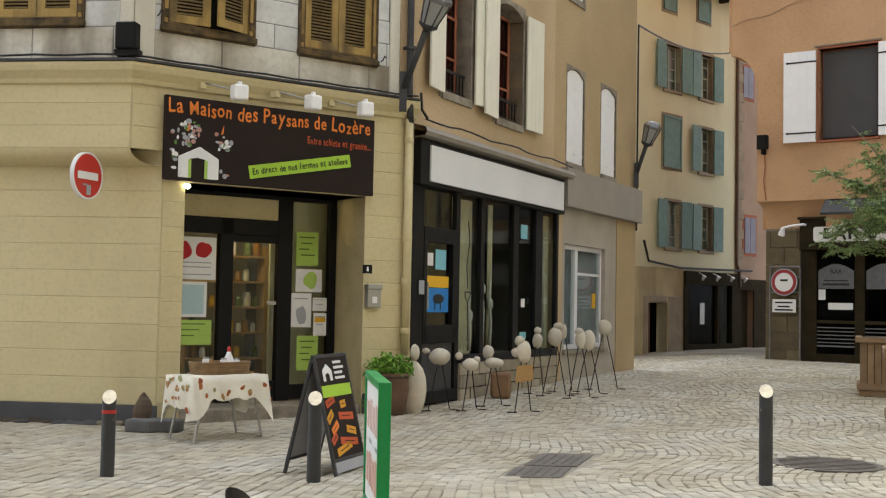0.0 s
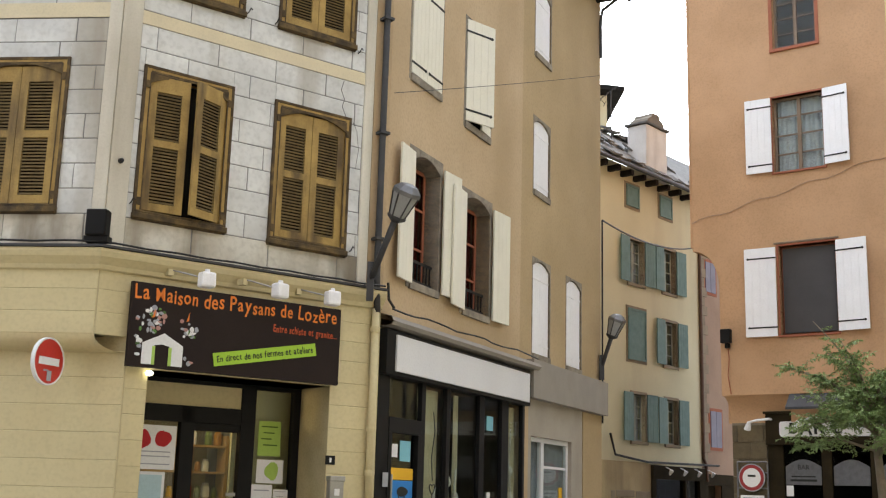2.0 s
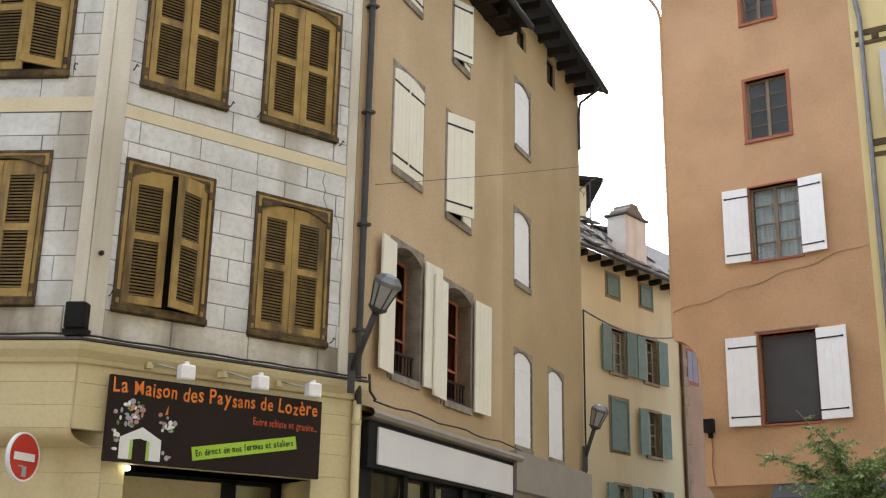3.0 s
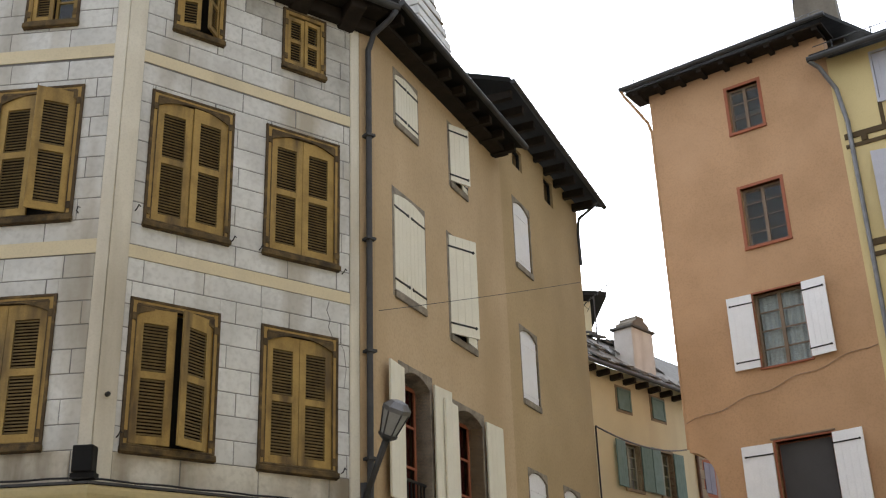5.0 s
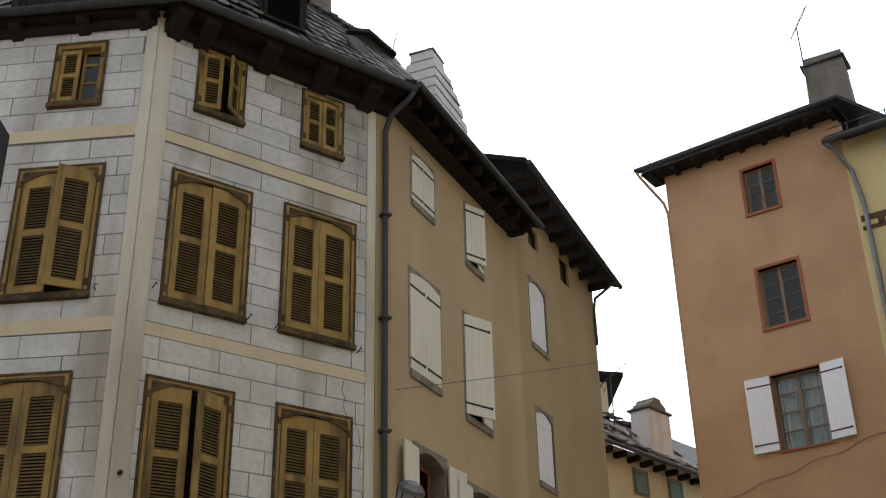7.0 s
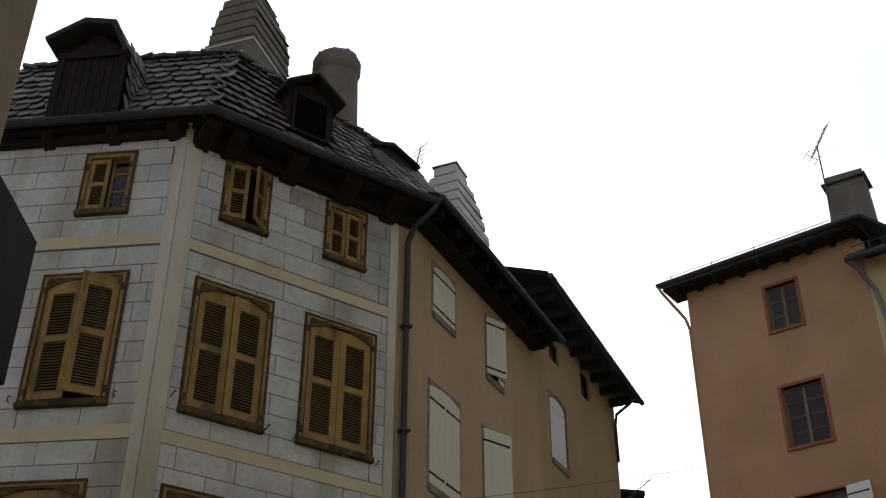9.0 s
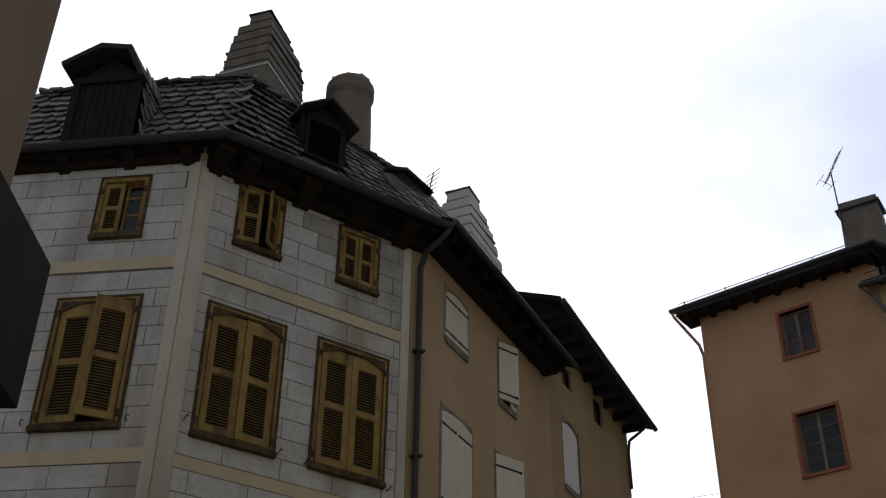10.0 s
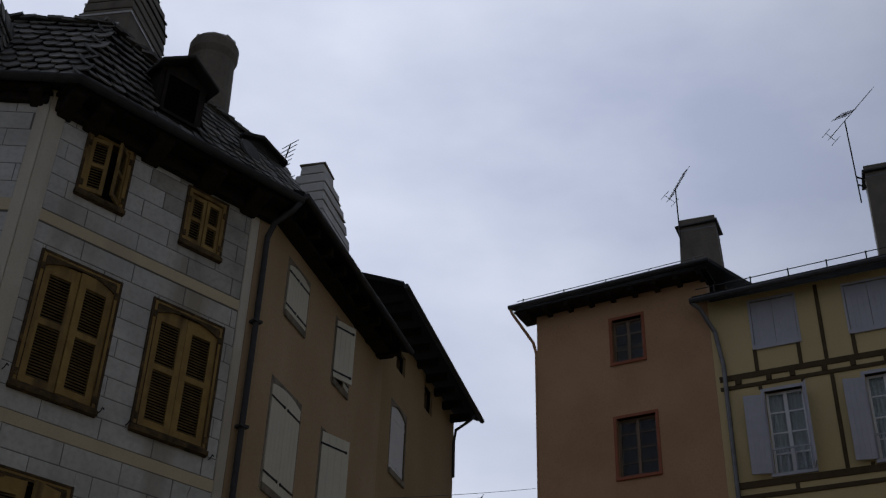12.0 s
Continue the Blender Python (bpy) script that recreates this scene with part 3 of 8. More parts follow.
def casement(house, f, x0, z0, x1, z1, wood, rows=3, y=0.16, curtain=None, surround=None, sw=0.1, glass=GLASS_DARK, label="", sill=None):
    """A two-leaf casement in a reveal, with muntins, panes, an optional surround and curtain."""
    b = frame_bars(Build(), x0, z0, x1, z1, 0.06, y, y + 0.06)
    mid = (x0 + x1) / 2
    b.box(mid - 0.045, y - 0.012, z0 + 0.05, mid + 0.045, y + 0.05, z1 - 0.05)
    for i in range(1, rows):
        z = z0 + (z1 - z0) * i / rows
        b.box(x0 + 0.06, y + 0.005, z - 0.02, mid - 0.045, y + 0.04, z + 0.02), b.box(mid + 0.045, y + 0.005, z - 0.02, x1 - 0.06, y + 0.04, z + 0.02)
    win = part("window", b, wood, house, label, f, bevel=0.004)
    zs = [z0 + 0.06] + [z0 + (z1 - z0) * i / rows for i in range(1, rows)] + [z1 - 0.06]
    for za, zb in zip(zs, zs[1:]):
        for xa, xb in ((x0 + 0.06, mid - 0.045), (mid + 0.045, x1 - 0.06)):
            pane = part("pane", Build().box(xa, y + 0.02, za, xb, y + 0.026, zb), glass, win, "", f)
            pane.visible_shadow = False
    if surround:
        s = Build()
        s.box(x0 - sw, -0.018, z0, x0, y, z1 + sw), s.box(x1, -0.018, z0, x1 + sw, y, z1 + sw), s.box(x0, -0.018, z1, x1, y, z1 + sw)
        s.box(x0 - sw, -0.05, z0 - sw, x1 + sw, y, z0)
        part("surround", s, surround, win, "", f, bevel=0.008)
    if curtain:
        for xa, xb in ((x0 + 0.06, mid - 0.01), (mid + 0.01, x1 - 0.06)):
            c = Build()
            n = 14
            v = [(xa + (xb - xa) * i / n, y + 0.12 + 0.03 * math.sin(i * 1.7), z) for z in (z0 + 0.03, z1 - 0.04) for i in range(n + 1)]
            c.add(v, [(i, i + 1, n + 2 + i, n + 1 + i) for i in range(n)])
            part("curtain", c, curtain, win, "", f, smooth=True)
    return win


def stone_surround(house, f, x0, z0, x1, z1, material, sw=0.12, arch=0.12, proud=0.012, deep=0.2, name="window"):
    """A flat dressed-stone surround with a slightly arched head."""
    b = Build()
    b.box(x0 - sw, -proud, z0 - 0.1, x0, deep, z1 + 0.02), b.box(x1, -proud, z0 - 0.1, x1 + sw, deep, z1 + 0.02)
    b.box(x0, -proud - 0.03, z0 - 0.12, x1, deep, z0)
    n = 8
    for i in range(n):
        xa, xb = x0 + (x1 - x0) * i / n, x0 + (x1 - x0) * (i + 1) / n
        za, zb = (z1 - arch * abs(2 * k / n - 1) ** 2 for k in (i, i + 1))
        b.panel([(xa, za), (xb, zb), (xb, z1 + sw), (xa, z1 + sw)], -proud, deep)
    b.box(x0 - sw, -proud, z1 + 0.02, x0, deep, z1 + sw), b.box(x1, -proud, z1 + 0.02, x1 + sw, deep, z1 + sw)
    return part(name, b, material, house, "", f, bevel=0.006)


def leaf_on(win, f, x, z0, w, h, angle, material, flip=False, arch=0.0, y=-0.02, straps=True, grooves=0, hinge_mat=None):
    """A solid shutter leaf hung at x; angle 0 is closed, 180 lies open on the wall."""
    m = sub(f, x, y, z0, -angle) if not flip else sub(f, x, y, z0, angle) @ Matrix.Diagonal((-1, 1, 1, 1))
    leaf = part("shutter", plank_leaf(w, h, arch, grooves), material, win, "", m, bevel=0.003)
    if straps:
        for z in (h * 0.1, h * 0.88 - arch):
            part("strap_hinge", strap(w, z, 0.0 if angle < 100 else 0.043), hinge_mat or BLACK_IRON, leaf, "", m)
    return leaf


def row_blocks(x0, x1, z0, z1, row, length, gap, holes, seed):
    """Rectangles of a running bond between the openings: (xa, za, xb, zb)."""
    rnd = random.Random(seed)
    n = max(1, round((z1 - z0) / row))
    out = []
    for k in range(n):
        za, zb = z0 + (z1 - z0) * k / n + gap / 2, z0 + (z1 - z0) * (k + 1) / n - gap / 2
        x = x0 - (0.25 + 0.5 * (k % 2) + rnd.uniform(-0.08, 0.08)) * length
        while x < x1:
            nx = x + length * rnd.uniform(0.93, 1.07)
            spans = [(max(x, x0) + gap / 2, min(nx, x1) - gap / 2)]
            full = spans[0]
            for hx0, hz0, hx1, hz1 in holes:
                if hz1 > za and hz0 < zb:
                    cut = []
                    for a, b in spans:
                        if b <= hx0 or a >= hx1:
                            cut.append((a, b))
                        else:
                            if a < hx0:
                                cut.append((a, hx0))
                            if b > hx1:
                                cut.append((hx1, b))
                    spans = cut
                    a, b = max(full[0], hx0), min(full[1], hx1)
                    if b - a > 0.03:
                        out += [(a, p, b, q) for p, q in ((za, hz0), (hz1, zb)) if q - p > 0.025]
            out += [(a, za, b, zb) for a, b in spans if b - a > 0.03]
            x = nx
    return out


def slab_mesh(name, w, h, t, material):
    """A thin block with chamfered front edges: face towards -y, corner at the origin."""
    c = min(0.006, w / 4)
    b = Build()
    b.add([(0, 0, 0), (w, 0, 0), (w, 0, h), (0, 0, h), (c, -t, c), (w - c, -t, c), (w - c, -t, h - c), (c, -t, h - c)],
          [(4, 5, 6, 7), (0, 1, 5, 4), (1, 2, 6, 5), (2, 3, 7, 6), (3, 0, 4, 7)])
    return b.mesh(name, material)

# ---- ground ----
def ground_sheet():
    xs = [-400, -120, -40, -20] + [i * 0.5 for i in range(-24, 41)] + [25, 40, 120, 400]
    ys = [-400, -120, -40, -10] + [i * 0.5 for i in range(0, 86)] + [50, 70, 150, 400]
    b = Build()
    v = [(x, y, g(x, y) - 0.01) for y in ys for x in xs]
    n = len(xs)
    b.add(v, [(j * n + i, j * n + i + 1, (j + 1) * n + i + 1, (j + 1) * n + i) for j in range(len(ys) - 1) for i in range(n - 1)])
    return tagged(part("ground", b, SETT_JOINT, smooth=True), "sandy ground between the stone setts of the square", "ground", "", "structure")


GROUND = ground_sheet()


# ---- the white corner house ----
white = thing("corner_house", FM, "white corner house with painted block joints and ochre louvred shutters", "house")
M_WIN = [(-0.08, 4.95, 1.19, 6.96), (1.84, 4.92, 3.08, 6.94), (0.0, 8.03, 1.27, 10.11), (1.82, 8.03, 3.09, 10.12), (0.24, 11.22, 1.04, 12.4), (2.05, 11.22, 2.82, 12.3)]
L_WIN = [(-1.9, 4.95, -0.64, 6.97), (-1.82, 8.04, -0.56, 10.09), (-1.55, 11.13, -0.76, 12.24)]
wm = part("wall", wall_sheet(Build(), -0.43, 3.75, 4.3, 13.0, 0.4, M_WIN), JOINT_GREY, white, "white painted wall with grey block joints")
wl = part("wall", wall_sheet(Build(), -7.0, 0.0, 4.3, 13.0, 0.4, L_WIN), JOINT_GREY, white, "white painted wall with grey block joints", FL)
# corner pilaster, string courses, right-hand pilaster
fl2m = FM.inverted() @ FL
corner = Build()
for f, xa, xb in ((Matrix(), -0.43, -0.17), (fl2m, -0.17, 0.0)):
    corner.box(xa, -0.022, 4.5, xb, 0.1, 12.95, f)
part("corner_pilaster", corner, PALE_PILASTER, white)
part("edge_pilaster", Build().box(3.3, -0.022, 4.5, 3.47, 0.1, 12.9), PALE_PILASTER, white, bevel=0.02)
part("edge_strip", Build().box(3.472, -0.016, 4.5, 3.76, 0.1, 12.9), BEIGE_PLASTER, white, "beige plaster strip behind the downpipe")
for za, zb in ((7.52, 7.7), (10.53, 10.71)):
    part("string_course", Build().box(-0.17, -0.014, za, 3.3, 0.05, zb), CREAM_BAND, white)
    part("string_course", Build().box(-7, -0.014, za + 0.01, -0.17, 0.05, zb + 0.03), CREAM_BAND, white, "", FL)
# ground floor: cream walls, the upper part of the side wall stands out over the lower
part("wall", wall_sheet(Build(), -0.43, 3.75, 3.42, 4.3, 0.4, []), CREAM_JOINT, white, "cream painted shop wall")
gf = part("wall", wall_sheet(Build(), 0.0, 3.75, 0.0, 3.42, 0.8, [(0.3, -0.01, 2.95, 3.05)]), CREAM_JOINT, white, "cream painted shop wall")
part("wall", wall_sheet(Build(), -7.0, 0.0, 3.42, 4.3, 0.5, []), CREAM_JOINT, white, "cream painted shop wall", FL)
lo = part("wall", wall_sheet(Build(), -7.0, 0.316, 0.0, 3.42, 0.5, []), CREAM_JOINT, white, "cream painted shop wall", FL @ pose(0, 0.29, 0))
cove = Build()
for k in range(6):
    a0, a1 = math.pi / 2 * k / 6, math.pi / 2 * (k + 1) / 6
    y0, y1 = 0.29 * (1 - math.sin(a0)), 0.29 * (1 - math.sin(a1))
    z0, z1 = 3.22 + 0.2 * (1 - math.cos(a0)), 3.22 + 0.2 * (1 - math.cos(a1))
    cove.add([(-7, y0, z0), (0.316 * y0 / 0.29, y0, z0), (0.316 * y1 / 0.29, y1, z1), (-7, y1, z1)], [(0, 1, 2, 3)])
part("cove", cove, CREAM_PAINT, white, "", FL, smooth=True)
corn_prof = [(0.0, 4.2), (0.045, 4.22), (0.06, 4.27), (0.13, 4.36), (0.15, 4.42), (0.15, 4.46), (0.0, 4.5)]


def swept(profile, pts, closed=False):
    """A moulding (out, z) along a run of plan points; out is to the right of the way."""
    b = Build()
    rows = []
    for k, p in enumerate(pts):
        p = Vector(p)
        d0 = (p - Vector(pts[k - 1])).normalized() if k else None
        d1 = (Vector(pts[k + 1]) - p).normalized() if k + 1 < len(pts) else None
        d0, d1 = d0 or d1, d1 or d0
        n0, n1 = Vector((d0.y, -d0.x)), Vector((d1.y, -d1.x))
        nn = (n0 + n1).normalized()
        nn = nn / max(0.3, nn.dot(n0))
        rows.append([(p.x + nn.x * o, p.y + nn.y * o, z) for o, z in profile])
    n = len(profile)
    b.add([q for r in rows for q in r], [(k * n + i, (k + 1) * n + i, (k + 1) * n + i + 1, k * n + i + 1) for k in range(len(rows) - 1) for i in range(n - 1)])
    return b


RUN = [plan(FL, -7.0), plan(FL, 0.0), plan(FM, 3.75)]
part("cornice", swept(corn_prof, RUN), CREAM_PAINT, white, "cream moulded cornice over the shop", Matrix())
part("cornice_flashing", swept([(0.0, 4.53), (0.17, 4.5), (0.17, 4.47), (0.0, 4.465)], RUN), ZINC_DARK, white, "", Matrix())
part("plinth", Build().box(-7.0, 0.255, 0.0, 0.33, 0.32, 0.27), PLINTH_DARK, white, "dark grey painted plinth", FL, bevel=0.01)
part("plinth", Build().box(2.97, -0.03, 0.0, 3.75, 0.02, 0.33), PLINTH_DARK, white, "dark grey painted plinth", bevel=0.01)
rnd_ = random.Random(71)
for i in range(26):
    x = -3.6 + 0.15 * i + rnd_.uniform(-0.05, 0.05)
    p = FL @ Vector((x, 0.24 - rnd_.uniform(0, 0.08), 0))
    part("rubble", Build().blob((0, 0, 0), (rnd_.uniform(0.06, 0.13), rnd_.uniform(0.03, 0.06), rnd_.uniform(0.02, 0.055)), 8, i, 0.25), (MORTAR, PLINTH_DARK, SOIL)[rnd_.randrange(3)], white, "", Matrix.Translation((p.x, p.y, g(p.x, p.y) + 0.01)))
# body that closes the house
back = [plan(FL, -7.0, 0.4), plan(FL, -0.05, 0.45), plan(FM, 3.7, 0.45), plan(FM, 3.7, 6.5), plan(FL, -7.0, 7.5)]
body = Build()
for p, q in zip(back[2:], back[3:] + back[:1]):
    n = (Vector(q) - Vector(p)).normalized()
    body.add([(*p, 0), (*q, 0), (*q, 13.0), (*p, 13.0)], [(0, 1, 2, 3)])
for z in (3.4, 7.6, 10.6, 12.98):
    body.add([(*p, z) for p in back], [tuple(range(5))])
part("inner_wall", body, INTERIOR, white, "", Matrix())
# windows
for box_, ajar, attic in ((M_WIN[0], (7, 22), False), (M_WIN[1], (0, 0), False), (M_WIN[2], (0, 3), False), (M_WIN[3], (0, 0), False), (M_WIN[4], (14, 40), True), (M_WIN[5], (0, 4), True)):
    louvred_window(white, FM, *box_, ajar, attic)
for box_, ajar, attic in ((L_WIN[0], (0, 0), False), (L_WIN[1], (3, 32), False), (L_WIN[2], (0, 180), True)):
    w_ = louvred_window(white, FL, *box_, ajar, attic)
    if ajar[1] == 180:
        x0, z0, x1, z1 = box_
        b = frame_bars(Build(), (x0 + x1) / 2, z0 + 0.09, x1 - 0.09, z1 - 0.09, 0.04, 0.08, 0.12)
        b.box((x0 + x1) / 2, 0.085, (z0 + z1) / 2 - 0.12, x1 - 0.09, 0.115, (z0 + z1) / 2 - 0.09), b.box((x0 + x1) / 2, 0.085, (z0 + z1) / 2 + 0.2, x1 - 0.09, 0.115, (z0 + z1) / 2 + 0.23)
        part("sash", b, OCHRE_WOOD, w_, "", FL)
        part("pane", Build().box((x0 + x1) / 2 + 0.04, 0.098, z0 + 0.12, x1 - 0.12, 0.104, z1 - 0.12), GLASS, w_, "", FL)
# shutter hooks beside the windows
for f, x, z in ((FM, 1.32, 8.08), (FM, -0.12, 8.2), (FM, 3.16, 7.98), (FM, 1.76, 8.05), (FL, -0.47, 8.12), (FL, -1.95, 8.12), (FM, 3.16, 4.98), (FM, -0.13, 5.1)):
    part("shutter_hook", Build().tube([(x, 0, z), (x, -0.06, z + 0.01), (x + 0.02, -0.07, z + 0.07), (x + 0.05, -0.06, z + 0.05)], 0.009, 6), BLACK_IRON, white, "", f)

part("wall_crack", Build().tube([(2.94, -0.008, 7.5), (2.9, -0.008, 7.35), (2.96, -0.008, 7.22), (2.93, -0.008, 7.1), (3.0, -0.008, 6.96)], 0.0055, 4), JOINT_GREY, white, "thin crack in the paint")
part("wall_crack", Build().tube([(3.13, -0.008, 6.9), (3.2, -0.008, 6.78), (3.24, -0.008, 6.5), (3.2, -0.008, 6.2)], 0.004, 4), JOINT_GREY, white, "thin crack in the paint")
for x, z in ((-0.3, 5.62),):
    part("wall_stud", Build().lathe([(0.035, 0.0), (0.03, 0.05), (0.012, 0.06)], 8, pose(x, -0.02, z, 90, 0, 0)), BLACK_IRON, white)
# roof: steep slopes of schist tiles, gutter, timber brackets
EAVE_M, TOP_M, EAVE_L, TOP_L, ZE, ZT = -0.5, 0.5, -0.27, 0.87, 12.72, 14.9


def meet(ym, yl):
    """Where lines at those depths of the two fronts cross."""
    p, d = Vector(plan(FM, 0, ym)), Vector(plan(FM, 1, ym)) - Vector(plan(FM, 0, ym))
    q, e = Vector(plan(FL, 0, yl)), Vector(plan(FL, 1, yl)) - Vector(plan(FL, 0, yl))
    t = ((q - p).x * e.y - (q - p).y * e.x) / (d.x * e.y - d.y * e.x)
    return p + d * t


ce, ct = meet(EAVE_M, EAVE_L), meet(TOP_M, TOP_L)
L_e, L_t, M_e, M_t = plan(FL, -7.2, EAVE_L), plan(FL, -7.2, TOP_L), plan(FM, 4.0, EAVE_M), plan(FM, 4.0, TOP_M)
ZR = 14.1
deck = Build()
apex = Vector(plan(FM, 1.0, 4.0))
deck.add([(*L_e, ZE), (*ce, ZE), (*ct, ZT), (*L_t, ZT), (*M_e, ZE), (*M_t, ZR), (apex.x, apex.y, 16.2), (*plan(FL, -7.2, 4.0), 16.2), (*plan(FM, 4.0, 4.0), 15.6)],
         [(0, 1, 2, 3), (1, 4, 5, 2), (3, 2, 6, 7), (2, 5, 8, 6)])
deck.add([(*L_e, ZE - 0.06), (*ce, ZE - 0.06), (*M_e, ZE - 0.06), (*plan(FM, 4.0, 0.4), 12.9), (*plan(FM, 0, 0.4), 12.9), (*plan(FL, -7.2, 0.4), 12.9)], [(0, 5, 4, 1), (1, 4, 3, 2)])
roof = part("roof", deck, ROOF_DARK, white, "dark steep roof with rounded schist tiles", Matrix())


def tile_mesh(w, h, seed):
    """A scale-shaped schist tile, thin, with a drawn-in rounded point."""
    rnd = random.Random(seed)
    pts = [(-w / 2 * 0.9, h), (-w / 2, h * 0.42)]
    for x, z in ((-0.86, 0.24), (-0.55, 0.1), (-0.2, 0.02), (0.2, 0.02), (0.55, 0.1), (0.86, 0.24)):
        pts.append((w / 2 * x * rnd.uniform(0.92, 1.06), h * z * rnd.uniform(0.5, 1.4)))
    pts += [(w / 2, h * 0.42), (w / 2 * 0.9, h)]
    return Build().panel(pts, -0.011, 0.011).mesh("tile", SLATE)


TILES = [tile_mesh(0.262, 0.44, s) for s in range(6)]


def tile_slope(parent, p00, p10, p01, p11, rows, cols, keep=lambda u, v: True, seed=1, size=1.0):
    """Overlapping tiles on a slope given by its four corners (lower left, lower right, upper left, upper right)."""
    rnd = random.Random(seed)
    p00, p10, p01, p11 = (Vector(p) for p in (p00, p10, p01, p11))
    for r in range(rows):
        v = (r + 0.1) / rows
        a, b = p00.lerp(p01, v), p10.lerp(p11, v)
        up = (p00.lerp(p10, 0.5) - p01.lerp(p11, 0.5)).normalized() * -1
        ax = (b - a).normalized()
        step = (p10 - p00).length / cols
        n = int((b - a).length / step)
        nrm = ax.cross(up).normalized()
        for i in range(n + 1):
            s = min((b - a).length, max(0, (i + 0.5 * (r % 2) + rnd.uniform(-0.12, 0.12)) * step))
            if not keep(s / max(0.01, (b - a).length), v):
                continue
            o = a + ax * s - nrm * 0.0
            m = Matrix(((ax.x, -nrm.x, up.x, o.x), (ax.y, -nrm.y, up.y, o.y), (ax.z, -nrm.z, up.z, o.z), (0, 0, 0, 1)))
            k = size * rnd.uniform(0.93, 1.08)
            m = m @ pose(0, -0.05, 0, rnd.uniform(-10.5, -7.5), rnd.uniform(-4, 4), rnd.uniform(-3, 3)) @ Matrix.Diagonal((k, 1, k, 1))
            piece("tile", TILES[rnd.randrange(6)], parent, m)


sl_m = part("roof_slope", Build().add([(*ce, ZE + 0.01), (*M_e, ZE + 0.01), (*M_t, ZR + 0.01), (*ct, ZT + 0.01)], [(0, 1, 2, 3)]), ROOF_DARK, white, "slope of rounded schist tiles", Matrix())
sl_l = part("roof_slope", Build().add([(*plan(FL, -3.6, EAVE_L), ZE + 0.01), (*ce, ZE + 0.01), (*ct, ZT + 0.01), (*plan(FL, -3.6, TOP_L), ZT + 0.01)], [(0, 1, 2, 3)]), ROOF_DARK, white, "slope of rounded schist tiles", Matrix())
tile_slope(sl_m, (*ce, ZE), (*M_e, ZE), (*ct, ZT), (*M_t, ZR), 10, 18, lambda u, v: not (0.29 < u < 0.5 and 0.1 < v < 0.72), 3)
tile_slope(sl_l, (*plan(FL, -3.6, EAVE_L), ZE), (*ce, ZE), (*plan(FL, -3.6, TOP_L), ZT), (*ct, ZT), 10, 16, lambda u, v: not (0.36 < u < 0.62 and v < 0.75), 4)
# ridge row of larger stones
rnd_ = random.Random(5)
RIDGE = Build().box(-0.12, -0.14, -0.03, 0.14, 0.14, 0.03).mesh("ridge_stone", SLATE)
for i in range(24):
    p = Vector((*ct, ZT)).lerp(Vector((*M_t, ZR)), i / 24)
    piece("ridge_stone", RIDGE, white, pose(*p, rnd_.uniform(-8, 8), rnd_.uniform(-10, 10), 35 + rnd_.uniform(-15, 15)))
for i in range(18):
    p = Vector((*ct, ZT)).lerp(Vector((*plan(FL, -3.6, TOP_L), ZT)), i / 18)
    piece("ridge_stone", RIDGE, white, pose(*p, rnd_.uniform(-8, 8), rnd_.uniform(-10, 10), -7 + rnd_.uniform(-15, 15)))
end_box = Build().panel([(3.02, 13.5), (3.8, 13.4), (3.86, 13.92), (3.4, 14.12), (3.06, 14.0)], 0.22, 0.9)
part("roof_end", end_box, SLATE_DARK, white, "small dark hipped end of the tiled roof", FM, bevel=0.03)
part("roof_end_cover", Build().panel([(2.98, 14.02), (3.4, 14.18), (3.96, 13.92), (3.98, 13.86), (3.4, 14.11), (2.98, 13.96)], 0.12, 0.95), SLATE_DARK, white, "", FM)
part("round_stone", Build().lathe([(0.24, -0.03), (0.25, 0.0), (0.22, 0.03)], 14, pose(3.02, -0.1, 13.5, 72, 0, 12)), SLATE, white, "round schist slab", FM)
GUT = [plan(FL, -7.2, EAVE_L - 0.06), meet(EAVE_M - 0.06, EAVE_L - 0.06)[:], plan(FM, 3.9, EAVE_M - 0.06)]
gut = swept([(-0.07 * math.cos(math.pi * i / 8), ZE - 0.02 - 0.07 * math.sin(math.pi * i / 8)) for i in range(9)] + [(0.085, ZE + 0.0), (0.07, ZE - 0.03)], [Vector(p) for p in GUT])
part("gutter", gut, ZINC_DARK, white, "dark zinc half-round gutter", Matrix(), smooth=True)
def corbel(x, f, eave, drop, w):
    """A heavy rounded timber corbel under the eaves."""
    pts = [(0.1, drop), (0.1, 12.66), (eave + 0.05, 12.66), (eave + 0.05, 12.52)]
    pts += [(eave + 0.09 + (0.02 - eave) * (i / 6), 12.5 - (12.5 - drop) * math.sin(math.pi / 2 * i / 6) ** 1.5) for i in range(1, 6)]
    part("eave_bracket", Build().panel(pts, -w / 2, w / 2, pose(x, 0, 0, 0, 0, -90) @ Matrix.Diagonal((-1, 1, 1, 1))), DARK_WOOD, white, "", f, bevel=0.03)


# brackets, boards and beams here carry the eave shade in their near-black colour
for x, w_ in ((-0.2, 0.24), (0.25, 0.26), (1.3, 0.3), (2.3, 0.34), (3.2, 0.3)):
    corbel(x, FM, EAVE_M, 12.27, w_)
for x in (-0.2, -1.15, -2.2, -3.3):
    corbel(x, FL, EAVE_L, 12.34, 0.2)
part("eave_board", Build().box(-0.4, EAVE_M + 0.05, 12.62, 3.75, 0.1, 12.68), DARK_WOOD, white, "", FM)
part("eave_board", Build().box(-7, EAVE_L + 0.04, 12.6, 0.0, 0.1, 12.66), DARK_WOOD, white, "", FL)
